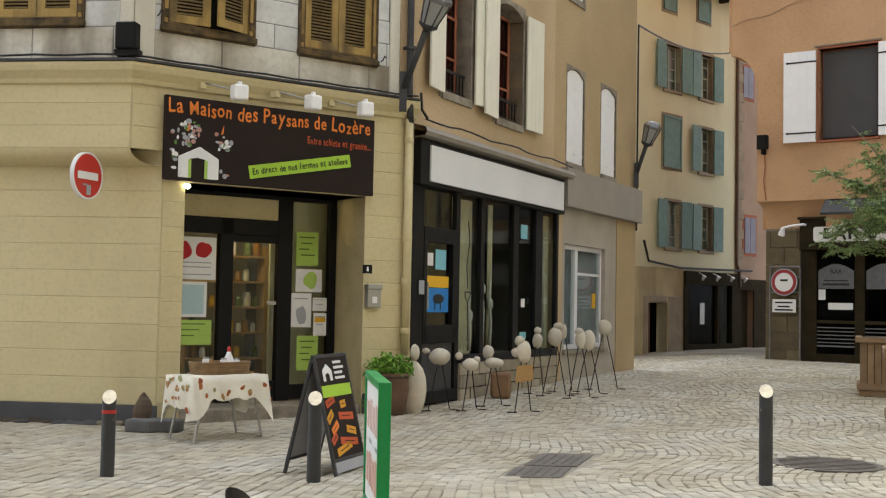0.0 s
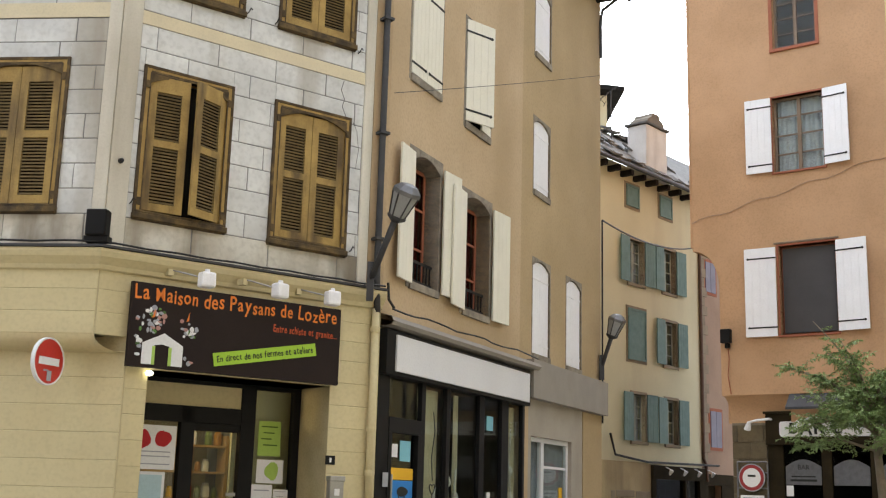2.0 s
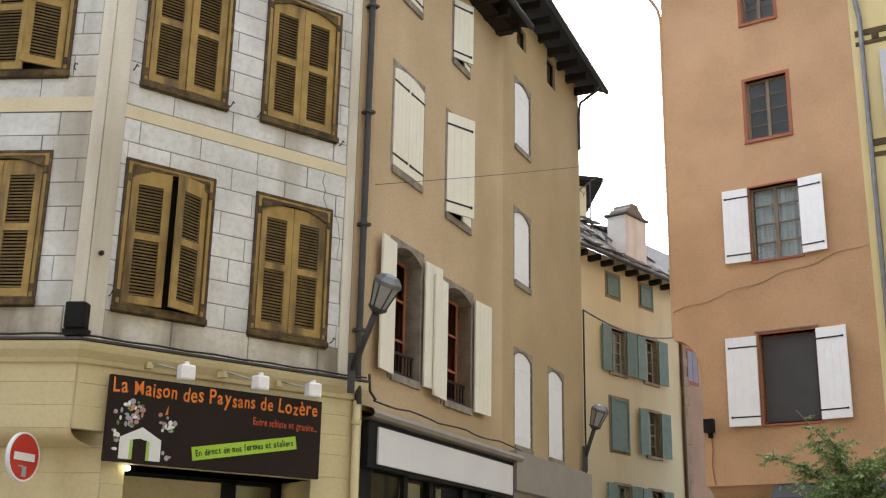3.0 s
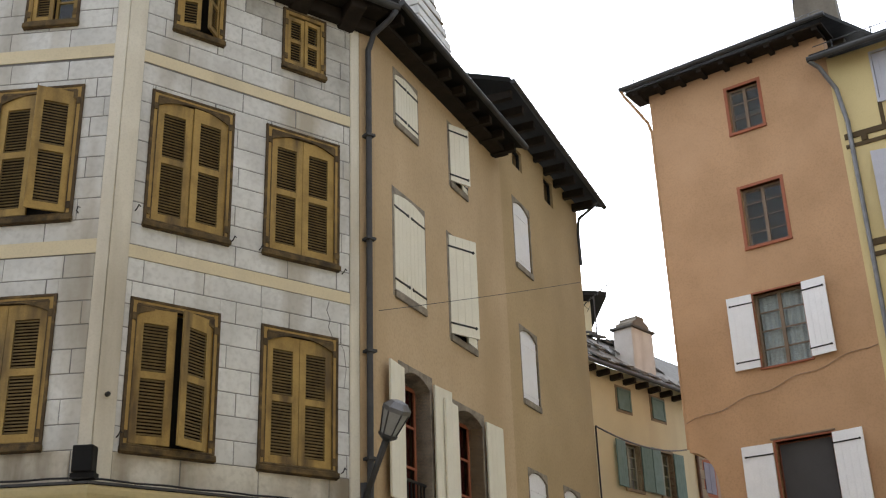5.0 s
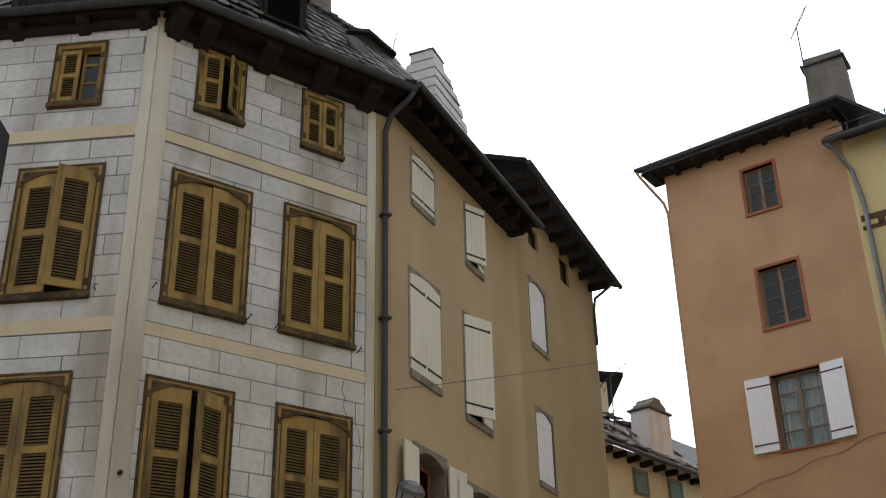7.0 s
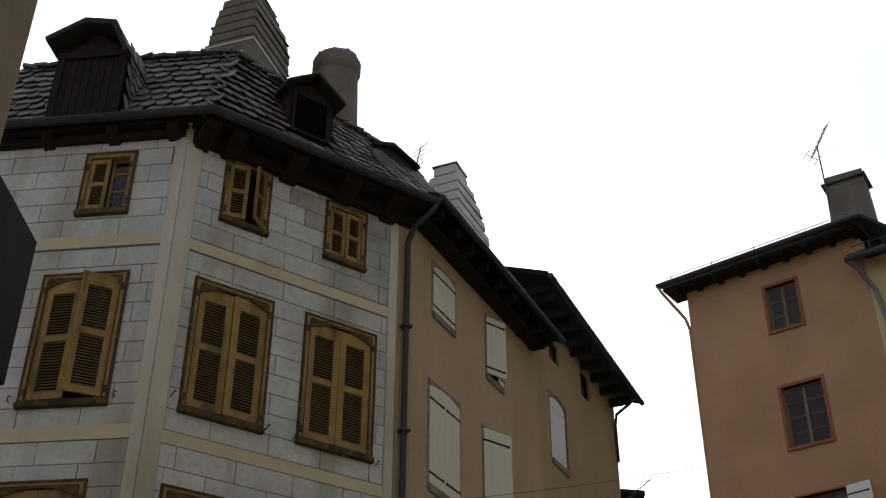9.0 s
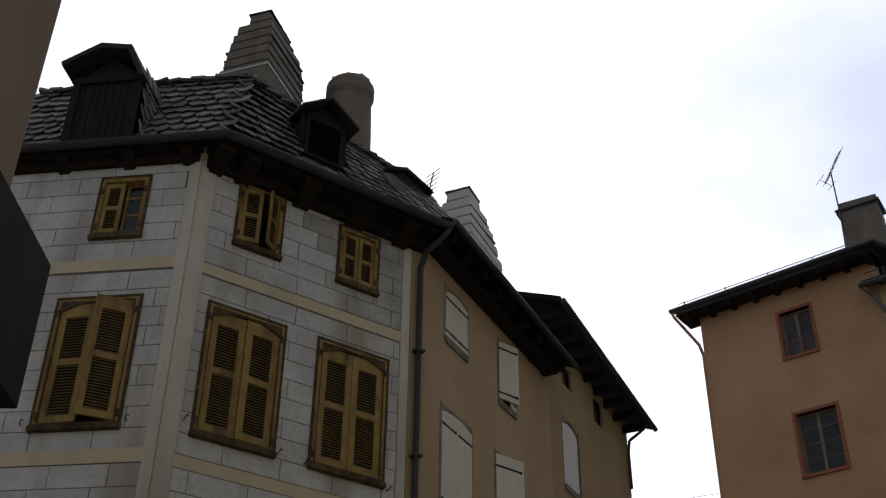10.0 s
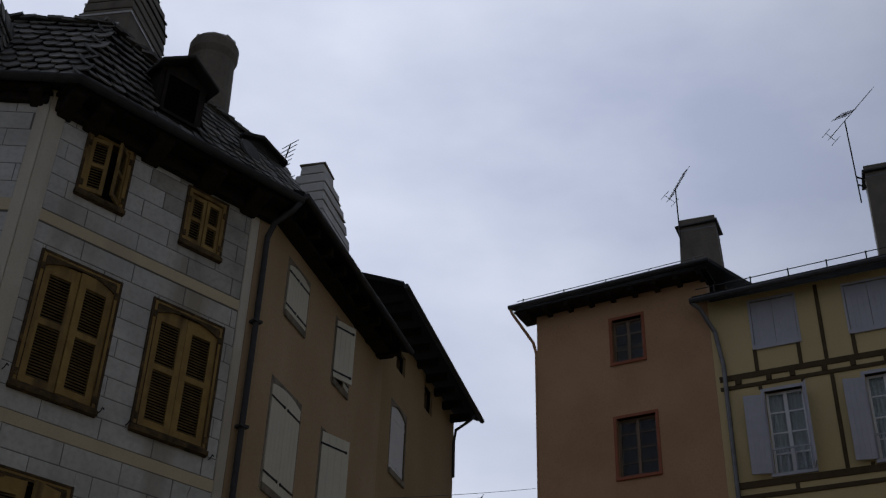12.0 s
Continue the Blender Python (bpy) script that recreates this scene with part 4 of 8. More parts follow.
part("wall_plate", Build().box(-0.36, -0.14, 12.36, 3.75, 0.05, 12.618), DARK_WOOD, white, "timber beam on the wall head, eave shade in its colour", FM, bevel=0.03)
part("wall_plate", Build().box(-7, -0.1, 12.44, -0.03, 0.05, 12.598), DARK_WOOD, white, "timber beam on the wall head, eave shade in its colour", FL, bevel=0.03)


def dormer(f, x0, x1, y, z0, zw, zp, deep, wall, over=0.16, opening=None, hood=None):
    """A gabled roof dormer; front at depth y of a front."""
    mid = (x0 + x1) / 2
    b = Build()
    b.panel([(x0, z0), (x1, z0), (x1, zw), (mid, zp - 0.08), (x0, zw)], y, y + 0.06)
    b.box(x0, y + 0.06, z0, x0 + 0.05, deep, zw), b.box(x1 - 0.05, y + 0.06, z0, x1, deep, zw)
    d = part("dormer", b, wall, white, "weathered timber dormer", f)
    if hood:
        part("dormer_roof", Build().panel(hood, y - 0.24, deep), SLATE_DARK, d, "", f, bevel=0.015)
    for sgn in () if hood else (-1, 1):
        e = x0 - over if sgn < 0 else x1 + over
        ze = zw - over * (zp - zw) / (mid - x0)
        part("dormer_roof", Build().add([(mid, y - 0.22, zp), (e, y - 0.22, ze), (e, deep + 0.3, ze), (mid, deep + 0.3, zp), (mid, y - 0.22, zp + 0.07), (e, y - 0.22, ze + 0.07), (e, deep + 0.3, ze + 0.07), (mid, deep + 0.3, zp + 0.07)],
                                        [(0, 1, 2, 3), (7, 6, 5, 4), (0, 4, 5, 1), (1, 5, 6, 2), (2, 6, 7, 3)]), SLATE_DARK, d, "", f, bevel=0.02)
    if opening:
        # no hole is cut: a black panel on the front paints the hatch's shade
        part("opening", Build().box(*opening[:1], y - 0.02, opening[1], opening[2], y - 0.004, opening[3]), VOID, d, "black panel painting the shade of an open hatch", f)
        part("frame", frame_bars(Build(), *opening, 0.06, y - 0.04, y), DARK_WOOD, d, "", f)
    else:
        zt = zw - 0.05
        n = 8
        for i in range(n):
            xa, xb = x0 + 0.06 + (x1 - x0 - 0.12) * i / n, x0 + 0.06 + (x1 - x0 - 0.12) * (i + 1) / n - 0.012
            part("board", Build().box(xa, y - 0.025, z0 + 0.02, xb, y, zt - 0.05 * (i % 3)), DARK_WOOD, d, "", f)
        for xa in (x0 - 0.04, x1 - 0.08):
            part("post", Build().box(xa, y - 0.06, z0, xa + 0.12, y + 0.02, zw - 0.12), DARK_WOOD, d, "", f)
        part("lintel", Build().box(x0 - 0.04, y - 0.07, zw - 0.12, x1 + 0.04, y + 0.02, zw), DARK_WOOD, d, "", f)
    return d


dl = dormer(FL, -2.2, -1.12, -0.25, 12.76, 14.1, 14.6, 1.5, DARK_WOOD, 0.2, None, [(-2.42, 14.24), (-1.84, 14.58), (-1.36, 14.5), (-1.08, 13.9), (-1.0, 13.93), (-1.3, 14.6), (-1.84, 14.7), (-2.46, 14.34)])
tile_slope(dl, FL @ Vector((-0.98, -0.2, 12.8)), FL @ Vector((-0.98, 1.2, 12.8)), FL @ Vector((-1.08, -0.2, 14.1)), FL @ Vector((-1.08, 1.2, 14.1)), 8, 7, seed=9, size=0.85)
dormer(FM, 1.08, 1.95, -0.2, 13.12, 14.1, 14.42, 1.6, DARK_WOOD, 0.12, (1.16, 13.22, 1.87, 14.05))


def slab_chimney(parent_name, at, wx, wy, z0, z1, material, steps=5, label="", category="chimney"):
    """A square stack whose head is built of stepped, overhanging slabs."""
    c = thing(parent_name, at, label, category)
    tp = 1.3 if steps == 1 else 1.0
    part("shaft", Build().add([(sx * wx / 2 * k, sy * wy / 2 * k, z) for z, k in ((z0, tp), (z1, 1.0)) for sx, sy in ((-1, -1), (1, -1), (1, 1), (-1, 1))],
                              [(3, 2, 1, 0), (4, 5, 6, 7)] + [(i, (i + 1) % 4, 4 + (i + 1) % 4, 4 + i) for i in range(4)]), material, c, bevel=0.03)
    part("collar", Build().box(-wx / 2 - 0.012, -wy / 2 - 0.012, z1 - 0.2, wx / 2 + 0.012, wy / 2 + 0.012, z1 - 0.15), ZINC, c, "thin metal flashing band")
    z = z1
    rnd = random.Random(z0 + wx)
    for i in range(steps):
        k = 1 - 0.15 * i
        part("cap_slab", Build().box(-wx / 2 * k - 0.1, -wy / 2 * k - 0.1, 0, wx / 2 * k + 0.1, wy / 2 * k + 0.1, 0.07, pose(0, 0, z, rnd.uniform(-3, 3), rnd.uniform(-3, 3), rnd.uniform(-4, 4))), SLATE if material is not CHIMNEY_WHITE else CHIMNEY_WHITE, c, bevel=0.02)
        part("cap_course", Build().box(-wx / 2 * k, -wy / 2 * k, z + 0.05, wx / 2 * k, wy / 2 * k, z + 0.26), material, c)
        z += 0.24
    return c


def stepped_chimney(at, wx, wy, z0, z1, rise, inset, material, slab, over, label):
    """A rendered stack that narrows upwards in steps, each on a thin slab; inset: left, right, back for each step."""
    c = thing("chimney", at, label, "chimney")
    part("shaft", Build().box(-wx / 2, 0, z0, wx / 2, wy, z1), material, c, bevel=0.03)
    part("collar", Build().box(-wx / 2 - 0.012, -0.012, z1 - 0.14, wx / 2 + 0.012, wy + 0.012, z1 - 0.09), STEEL, c, "thin pale metal flashing band")
    rnd = random.Random(int(z0 * 10))
    z, n = z1, len(inset)
    for i, (a, r, bk_) in enumerate(inset):
        x0, x1, y1 = -wx / 2 + a, wx / 2 - r, wy - bk_
        part("cap_slab", Build().box(x0 - over * rnd.uniform(0.5, 1.3), 0.03, 0, x1 + (over * rnd.uniform(-0.6, 0.5) if i % 2 else -0.03), y1 + over * rnd.uniform(0.6, 1.4), 0.035, pose(0, 0, z, 0, rnd.uniform(-4, 4), rnd.uniform(-3, 3))), slab, c, bevel=0.01)
        part("cap_course", Build().add([(x, y, zz) for zz, k in ((z + 0.02, 0.0), (z + rise, 0.02)) for x, y in ((x0 + k, 0.004), (x1 - k, 0.004), (x1 - k, y1 - k), (x0 + k, y1 - k))],
                                       [(3, 2, 1, 0), (4, 5, 6, 7)] + [(j, (j + 1) % 4, 4 + (j + 1) % 4, 4 + j) for j in range(4)]), material, c, bevel=0.02)
        z += rise
    part("top_slab", Build().box(x0 - 0.02, -0.02, z, x1 + 0.02, y1, z + 0.05, pose(0, 0, 0, 0, 0, 2)), slab, c, bevel=0.015)
    return c


stepped_chimney(pose(-4.2, 17.18, 0, 0, 0, -19), 1.04, 1.6, 15.0, 17.46, 0.225, [(0.01, 0.0, 0.0), (0.05, 0.0, 0.0), (0.09, 0.0, 0.0), (0.14, 0.01, 0.08), (0.22, 0.02, 0.2), (0.48, 0.08, 0.6)],
                CHIMNEY_RENDER, SLATE_DARK, 0.08, "broad rendered chimney with stepped slab cap on the tiled roof")
rc = thing("round_chimney", pose(-2.13, 18.0, -0.22), "round rendered chimney with a broken rim", "chimney")
part("shaft", Build().lathe([(0.52, 14.8), (0.48, 16.5), (0.45, 17.35), (0.5, 17.5), (0.5, 17.72), (0.46, 17.8), (0.33, 17.8), (0.3, 17.0)], 24), CHIMNEY_RENDER, rc, smooth=False)
rim = Build()
for i in range(9):
    a = i * 0.7
    rim.box(-0.14, -0.07, 0, 0.14, 0.07, 0.08 + 0.04 * (i % 3), pose(0.36 * math.cos(a), 0.36 * math.sin(a), 17.72, 0, 0, math.degrees(a) + 90))
part("rim", rim, CHIMNEY_RENDER, rc, bevel=0.02)

# ---- the beige house: two parts under two eaves ----
beige = thing("beige_house", FB, "beige plastered town house with cream solid shutters and dark eaves", "house")
B_OPEN = [(0.86, 4.8, 1.88, 6.86), (2.82, 4.7, 3.98, 6.7)]
B_SHUT = [(0.8, 11.2, 1.66, 12.18), (2.98, 10.98, 3.75, 12.2), (0.7, 8.08, 1.82, 9.86), (2.78, 7.95, 3.9, 9.85)]
B_SHUT2 = [(6.15, 10.5, 7.08, 11.98), (6.13, 7.6, 7.05, 9.1), (6.15, 4.35, 7.12, 6.2), (8.13, 4.33, 9.1, 6.18)]
B_HOLE2 = [(6.28, 12.82, 6.85, 13.3), (8.2, 12.75, 8.78, 13.4)]
part("wall", wall_sheet(Build(), 0.0, 5.5, 4.1, 13.0, 0.4, B_OPEN + B_SHUT), BEIGE_PLASTER, beige, "warm beige plaster wall with faint streaks")
part("wall", wall_sheet(Build(), 5.5, 10.5, 4.1, 13.6, 0.4, B_SHUT2 + B_HOLE2), OLIVE_PLASTER, beige, "olive-beige plaster wall")
part("wall", Build().box(10.1, 0.4, 0, 10.5, 9, 13.6).box(0, 8.6, 0, 10.1, 9, 13.4).box(5.3, 0.4, 12.6, 5.5, 9, 13.9), OLIVE_PLASTER, beige)
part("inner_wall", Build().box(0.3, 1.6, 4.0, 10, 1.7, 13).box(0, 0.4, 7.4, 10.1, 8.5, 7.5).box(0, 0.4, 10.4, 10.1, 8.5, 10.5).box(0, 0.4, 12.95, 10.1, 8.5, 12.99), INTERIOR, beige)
part("corner_quoin", Build().box(9.2, -0.02, 0.1, 10.5, 0.2, 3.465), OLIVE_PLASTER, beige, "tan plaster corner pier")
for x0, z0, x1, z1 in B_SHUT:
    win = stone_surround(beige, FB, x0, z0, x1, z1, GREY_STONE, 0.05, 0.1, 0.006)
    # near-black board: the room's shade as colour
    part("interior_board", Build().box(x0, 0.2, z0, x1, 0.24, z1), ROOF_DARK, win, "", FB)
    w, h = (x1 - x0) / 2, z1 - z0
    if x0 < 2:
        leaf_on(win, FB, x0 + 0.01, z0 + 0.02, w - 0.012, h - 0.04, 0, CREAM_SHUTTER, False, 0.08)
        leaf_on(win, FB, x1 - 0.01, z0 + 0.02, w - 0.012, h - 0.04, 0, CREAM_SHUTTER, True, 0.08)
    else:
        leaf_on(win, FB, x0 + 0.01, z0 + 0.02, w + 0.1, h - 0.04, 24, CREAM_SHUTTER, False, 0.0)
        leaf_on(win, FB, x1 - 0.01, z0 + 0.02, w - 0.1, h - 0.04, 4, CREAM_SHUTTER, True, 0.06)
for x0, z0, x1, z1 in B_SHUT2:
    win = stone_surround(beige, FB, x0, z0, x1, z1, GREY_STONE, 0.045, 0.14, 0.006)
    # room shade again as a near-black board
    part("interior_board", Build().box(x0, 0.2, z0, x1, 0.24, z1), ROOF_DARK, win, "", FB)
    w, h = (x1 - x0) / 2, z1 - z0
    for flip in (False, True):
        leaf_on(win, FB, x1 - 0.01 if flip else x0 + 0.01, z0 + 0.02, w - 0.012, h - 0.03, 0, WHITE_PAINT, flip, 0.13, y=0.03, hinge_mat=WHITE_PAINT)
for x0, z0, x1, z1 in B_HOLE2:
    # frame and backing board near black, so the loft's shade is in the colour
    part("loft_opening", frame_bars(Build(), x0, z0, x1, z1, 0.04, 0.06, 0.12).box(x0, 0.2, z0, x1, 0.24, z1), ROOF_DARK, beige, "small loft opening, its shade a near-black board", FB)
for (x0, z0, x1, z1), k in zip(B_OPEN, (0, 1)):
    stone_surround(beige, FB, x0, z0, x1, z1, GREY_STONE, 0.085, 0.16, 0.012, 0.3, "window_surround")
    win = casement(beige, FB, x0, z0, x1, z1 - 0.1, RED_TRIM, 3, 0.26, CURTAIN_RED, label="tall window with red curtains")
    rail = Build()
    rail.box(x0, 0.1, z0 + 0.36, x1, 0.13, z0 + 0.4), rail.box(x0, 0.1, z0 + 0.06, x1, 0.13, z0 + 0.09)
    for i in range(9):
        x = x0 + (x1 - x0) * (i + 0.5) / 9
        rail.box(x - 0.008, 0.105, z0 + 0.06, x + 0.008, 0.125, z0 + 0.38)
    part("window_rail", rail, BLACK_IRON, win, "", FB)
    w = (x1 - x0) / 2 + 0.06
    for flip, a in ((False, 174), (True, 176)):
        leaf_on(win, FB, x1 + 0.03 if flip else x0 - 0.03, z0 - 0.05, w, z1 - z0, a, CREAM_SHUTTER, flip, 0.0, y=-0.05, straps=False, grooves=3)


def sloped_roof(f, x0, x1, z0a, z0b, out, deep, rise, material=ROOF_DARK, thick=0.12):
    """A roof slab whose eave stands out in front of a wall; the eave may sag from z0a to z0b."""
    return Build().add([(x0, -out, z0a), (x1, -out, z0b), (x1, deep, z0b + rise), (x0, deep, z0a + rise),
                        (x0, -out, z0a + thick), (x1, -out, z0b + thick), (x1, deep, z0b + rise + thick), (x0, deep, z0a + rise + thick)],
                       [(3, 2, 1, 0), (4, 5, 6, 7), (0, 1, 5, 4), (1, 2, 6, 5), (2, 3, 7, 6), (3, 0, 4, 7)])


# both roofs near black, so that their undersides show painted soffit shade
part("roof", sloped_roof(FB, -0.15, 5.4, 12.75, 12.62, 0.6, 5.0, 2.2), ROOF_DARK, beige, "low dark roof over deep eaves")
part("roof", sloped_roof(FB, 4.85, 10.75, 13.92, 13.45, 0.6, 5.0, 2.2), ROOF_DARK, beige, "low dark roof over deep eaves")
for i in range(9):
    x = 0.15 + i * 0.62
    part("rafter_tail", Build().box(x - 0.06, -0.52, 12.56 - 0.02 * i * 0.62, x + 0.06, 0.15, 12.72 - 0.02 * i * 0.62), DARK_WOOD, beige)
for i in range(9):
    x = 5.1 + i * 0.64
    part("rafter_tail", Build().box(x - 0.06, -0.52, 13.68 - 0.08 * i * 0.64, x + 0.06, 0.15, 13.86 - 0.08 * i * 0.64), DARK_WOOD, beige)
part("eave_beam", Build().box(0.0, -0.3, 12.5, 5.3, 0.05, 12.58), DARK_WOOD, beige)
part("gutter", Build().tube([(-0.15, -0.66, 12.76), (5.4, -0.66, 12.63)], 0.06, 8).tube([(4.85, -0.66, 13.92), (10.75, -0.66, 13.45)], 0.06, 8), ZINC_DARK, beige)
part("downpipe", Build().tube([(10.3, -0.6, 13.42), (10.28, -0.5, 13.3), (10.3, -0.12, 13.08), (10.34, -0.06, 12.8), (10.36, -0.06, 11.9)], 0.038, 8), ZINC_DARK, beige)
stepped_chimney(pose(0.08, 21.06, 0, 0, 0, -25), 0.78, 1.8, 13.0, 15.95, 0.25, [(0.0, 0.0, 0.0), (0.0, 0.0, 0.24), (0.01, 0.0, 0.5), (0.02, 0.02, 0.8), (0.14, 0.06, 1.15)],
                CHIMNEY_WHITE, GREY_STONE, 0.06, "whitewashed chimney with stepped slabs on the beige house")

# shop front on the left: black joinery under a white fascia
shop = thing("black_shopfront", FB, "black wooden shopfront with tall panes under a white fascia", "shopfront")
part("wall", Build().box(0.0, 0.3, 3.95, 5.85, 0.5, 4.12).box(5.78, 0.0, 0.0, 6.0, 0.4, 4.12), BEIGE_PLASTER, beige)
fr = Build()
fr.box(0.04, -0.12, 3.3, 5.8, 0.1, 3.95)
for xa, xb in ((0.04, 0.39), (1.45, 1.59), (2.36, 2.5), (3.68, 3.9), (4.68, 5.0), (5.69, 5.8)):
    fr.box(xa, -0.01, 0.1, xb, 0.07, 3.32)
fr.box(0.39, -0.02, 2.5, 1.45, 0.12, 2.72), fr.box(0.39, -0.02, 1.06, 0.5, 0.1, 2.5), fr.box(1.34, -0.02, 1.06, 1.45, 0.1, 2.5), fr.box(0.39, -0.02, 1.0, 1.45, 0.1, 1.27), fr.box(0.39, -0.02, 0.12, 1.45, 0.1, 0.3)
fr.box(1.6, -0.05, 0.68, 5.7, 0.16, 0.8)
part("frame", fr, BLACK_PAINT, shop, "black painted joinery", bevel=0.008)
part("fascia", Build().box(0.31, -0.15, 3.36, 5.68, -0.118, 3.89), FASCIA_WHITE, shop, "blank white fascia board", bevel=0.004)
part("door_panel", Build().box(0.42, 0.03, 0.3, 1.43, 0.07, 1.0), ZINC_DARK, shop, "grey lower door panel")
part("head_rail", swept([(0.0, 4.17), (0.2, 4.12), (0.24, 4.05), (0.2, 4.0), (0.0, 3.97)], [plan(FB, 0.0), plan(FB, 6.05)]), GREY_PAINT, shop, "grey roller shutter housing", Matrix())
part("cable", Build().tube([(0.02 + 0.37 * i, -0.2 - 0.02 * (i % 2), 4.22 - 0.02 * math.sin(i * 1.3)) for i in range(17)], 0.014, 6), BLACK_IRON, shop)
for xa, za, xb, zb in ((0.39, 2.72, 1.45, 3.3), (0.5, 1.27, 1.34, 2.5), (1.59, 0.8, 2.36, 3.3), (2.5, 0.8, 3.68, 3.3), (3.9, 0.8, 4.68, 3.3), (5.0, 0.8, 5.69, 3.3)):
    pn = part("pane", Build().box(xa, 0.05, za, xb, 0.058, zb), GLASS, shop)
    pn.visible_shadow = False
# low stone wall under the panes, piece by piece
sw = part("stall_riser", Build().box(1.6, 0.0, 0.0, 5.7, 0.2, 0.68), MORTAR, shop, "low rubble-stone wall")
rnd_ = random.Random(8)
for k, (xa, za, xb, zb) in enumerate(row_blocks(1.62, 5.7, 0.08, 0.68, 0.2, 0.42, 0.02, [], 8)):
    piece("stone", Build().box(0, -0.03 - rnd_.random() * 0.02, 0, xb - xa, 0.01, zb - za).mesh("stone", RUBBLE), sw, sub(FB, xa, 0, za))
room = Build().box(0.05, 2.8, 0.05, 5.8, 2.9, 3.9).box(0.0, 0.16, 0.05, 0.05, 2.8, 3.9).box(5.8, 0.16, 0.05, 5.85, 2.8, 3.9).box(0, 0.16, 3.9, 5.85, 2.9, 3.95).box(0, 0.16, 0.05, 5.85, 2.9, 0.1)
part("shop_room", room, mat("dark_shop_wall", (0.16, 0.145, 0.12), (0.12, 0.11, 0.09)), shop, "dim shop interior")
dec = Build()
for x, z, h in ((2.2, 0.85, 0.9), (2.68, 0.85, 1.6), (2.98, 0.85, 1.2), (5.35, 0.85, 2.0)):
    dec.tube([(x, 0.105, z), (x + 0.05, 0.11, z + h * 0.4), (x - 0.04, 0.105, z + h * 0.7), (x + 0.03, 0.105, z + h)], [0.035, 0.028, 0.022, 0.015], 8)
    dec.blob((x + 0.02, 0.11, z + h * 0.62), (0.07, 0.05, 0.1), 10, int(h * 10))
part("driftwood_display", dec, PEBBLE, shop, "pale driftwood and pebble ornaments in the window", smooth=True)
curt = Build()
for xa, xb in ((1.6, 2.36), (5.05, 5.7), (2.95, 3.15)):
    n = 8
    v = [(xa + (xb - xa) * i / n, 0.15 + 0.02 * math.sin(i * 1.9), z) for z in (0.8, 3.25) for i in range(n + 1)]
    curt.add(v, [(i, i + 1, n + 2 + i, n + 1 + i) for i in range(n)])
part("net_curtain", curt, mat("yellowed_net", (0.55, 0.45, 0.28), (0.42, 0.34, 0.2), scale=4), shop, smooth=True)
# heart-shaped wire in the second pane
hw = [(1.97 + 0.1 * math.sin(t) ** 3, 0.03, 1.72 + 0.1 * (0.81 * math.cos(t) - 0.31 * math.cos(2 * t) - 0.12 * math.cos(3 * t))) for t in [i * 2 * math.pi / 16 for i in range(17)]]
part("wire_ornament", Build().tube(hw, 0.008, 5).tube([(1.97, 0.03, 1.0), (2.0, 0.03, 1.3), (1.97, 0.03, 1.63)], 0.008, 5).tube([(1.97, 0.03, 1.84), (1.92, 0.03, 2.2), (2.02, 0.03, 2.6), (1.95, 0.03, 2.9)], 0.008, 5), BLACK_IRON, shop)
for nm, m_, xa, za, xb, zb in (("poster", YELLOW, 0.58, 1.83, 1.3, 2.0), ("poster", BLUE, 0.58, 1.46, 1.3, 1.82), ("sticker", SKY_BLUE, 0.86, 2.1, 1.2, 2.4), ("sticker", PAPER, 0.6, 2.15, 0.78, 2.34), ("sticker", SKY_BLUE, 4.1, 2.75, 4.38, 3.0),
                               ("sticker", BLUE, 3.75, 1.78, 3.92, 1.88), ("sticker", PAPER, 3.78, 1.62, 3.9, 1.74), ("sticker", SKY_BLUE, 4.1, 1.0, 4.38, 1.12), ("keypad", PAPER_GREY, 0.2, 1.72, 0.36, 1.92), ("sticker", PAPER, 4.15, 1.55, 4.3, 1.7)):
    part(nm, Build().box(xa, -0.046 if nm == "keypad" else 0.035, za, xb, -0.04 if nm == "keypad" else 0.045, zb), m_, shop)
bird = Build().blob((0.95, 0.028, 1.66), (0.17, 0.004, 0.07), 12, 3).box(0.84, 0.026, 1.5, 0.86, 0.032, 1.62).box(1.02, 0.026, 1.5, 1.04, 0.032, 1.62)
part("poster_print", bird, INK, shop)
part("door_pull", Build().tube([(0.44, -0.06, 1.5), (0.44, -0.06, 1.9)], 0.016, 8), STEEL, shop)

# grey shop front on the right
grey = thing("grey_shopfront", FB, "pale grey rendered shopfront with a white framed window", "shopfront")
part("wall", wall_sheet(Build(), 6.0, 10.3, 0.0, 3.5, 0.35, [(6.15, 0.75, 8.5, 2.78)]), GREY_FRONT, grey, "pale grey render")
part("fascia", Build().box(5.86, -0.16, 3.47, 10.55, 0.02, 4.2), GREY_PAINT, grey, "plain grey fascia panel", bevel=0.006)
fr = frame_bars(Build(), 6.15, 0.75, 8.5, 2.78, 0.09, 0.08, 0.16).box(6.9, 0.07, 0.84, 7.05, 0.16, 2.69).box(7.05, 0.1, 2.2, 8.41, 0.14, 2.25)
part("window_frame", fr, FASCIA_WHITE, grey, bevel=0.005)
for xa, xb in ((6.24, 6.9), (7.05, 8.41)):
    part("pane", Build().box(xa, 0.11, 0.84, xb, 0.118, 2.69), GLASS, grey).visible_shadow = False
part("sill", Build().box(6.05, -0.06, 0.66, 8.6, 0.1, 0.75), GREY_STONE, grey, bevel=0.01)
n = 20
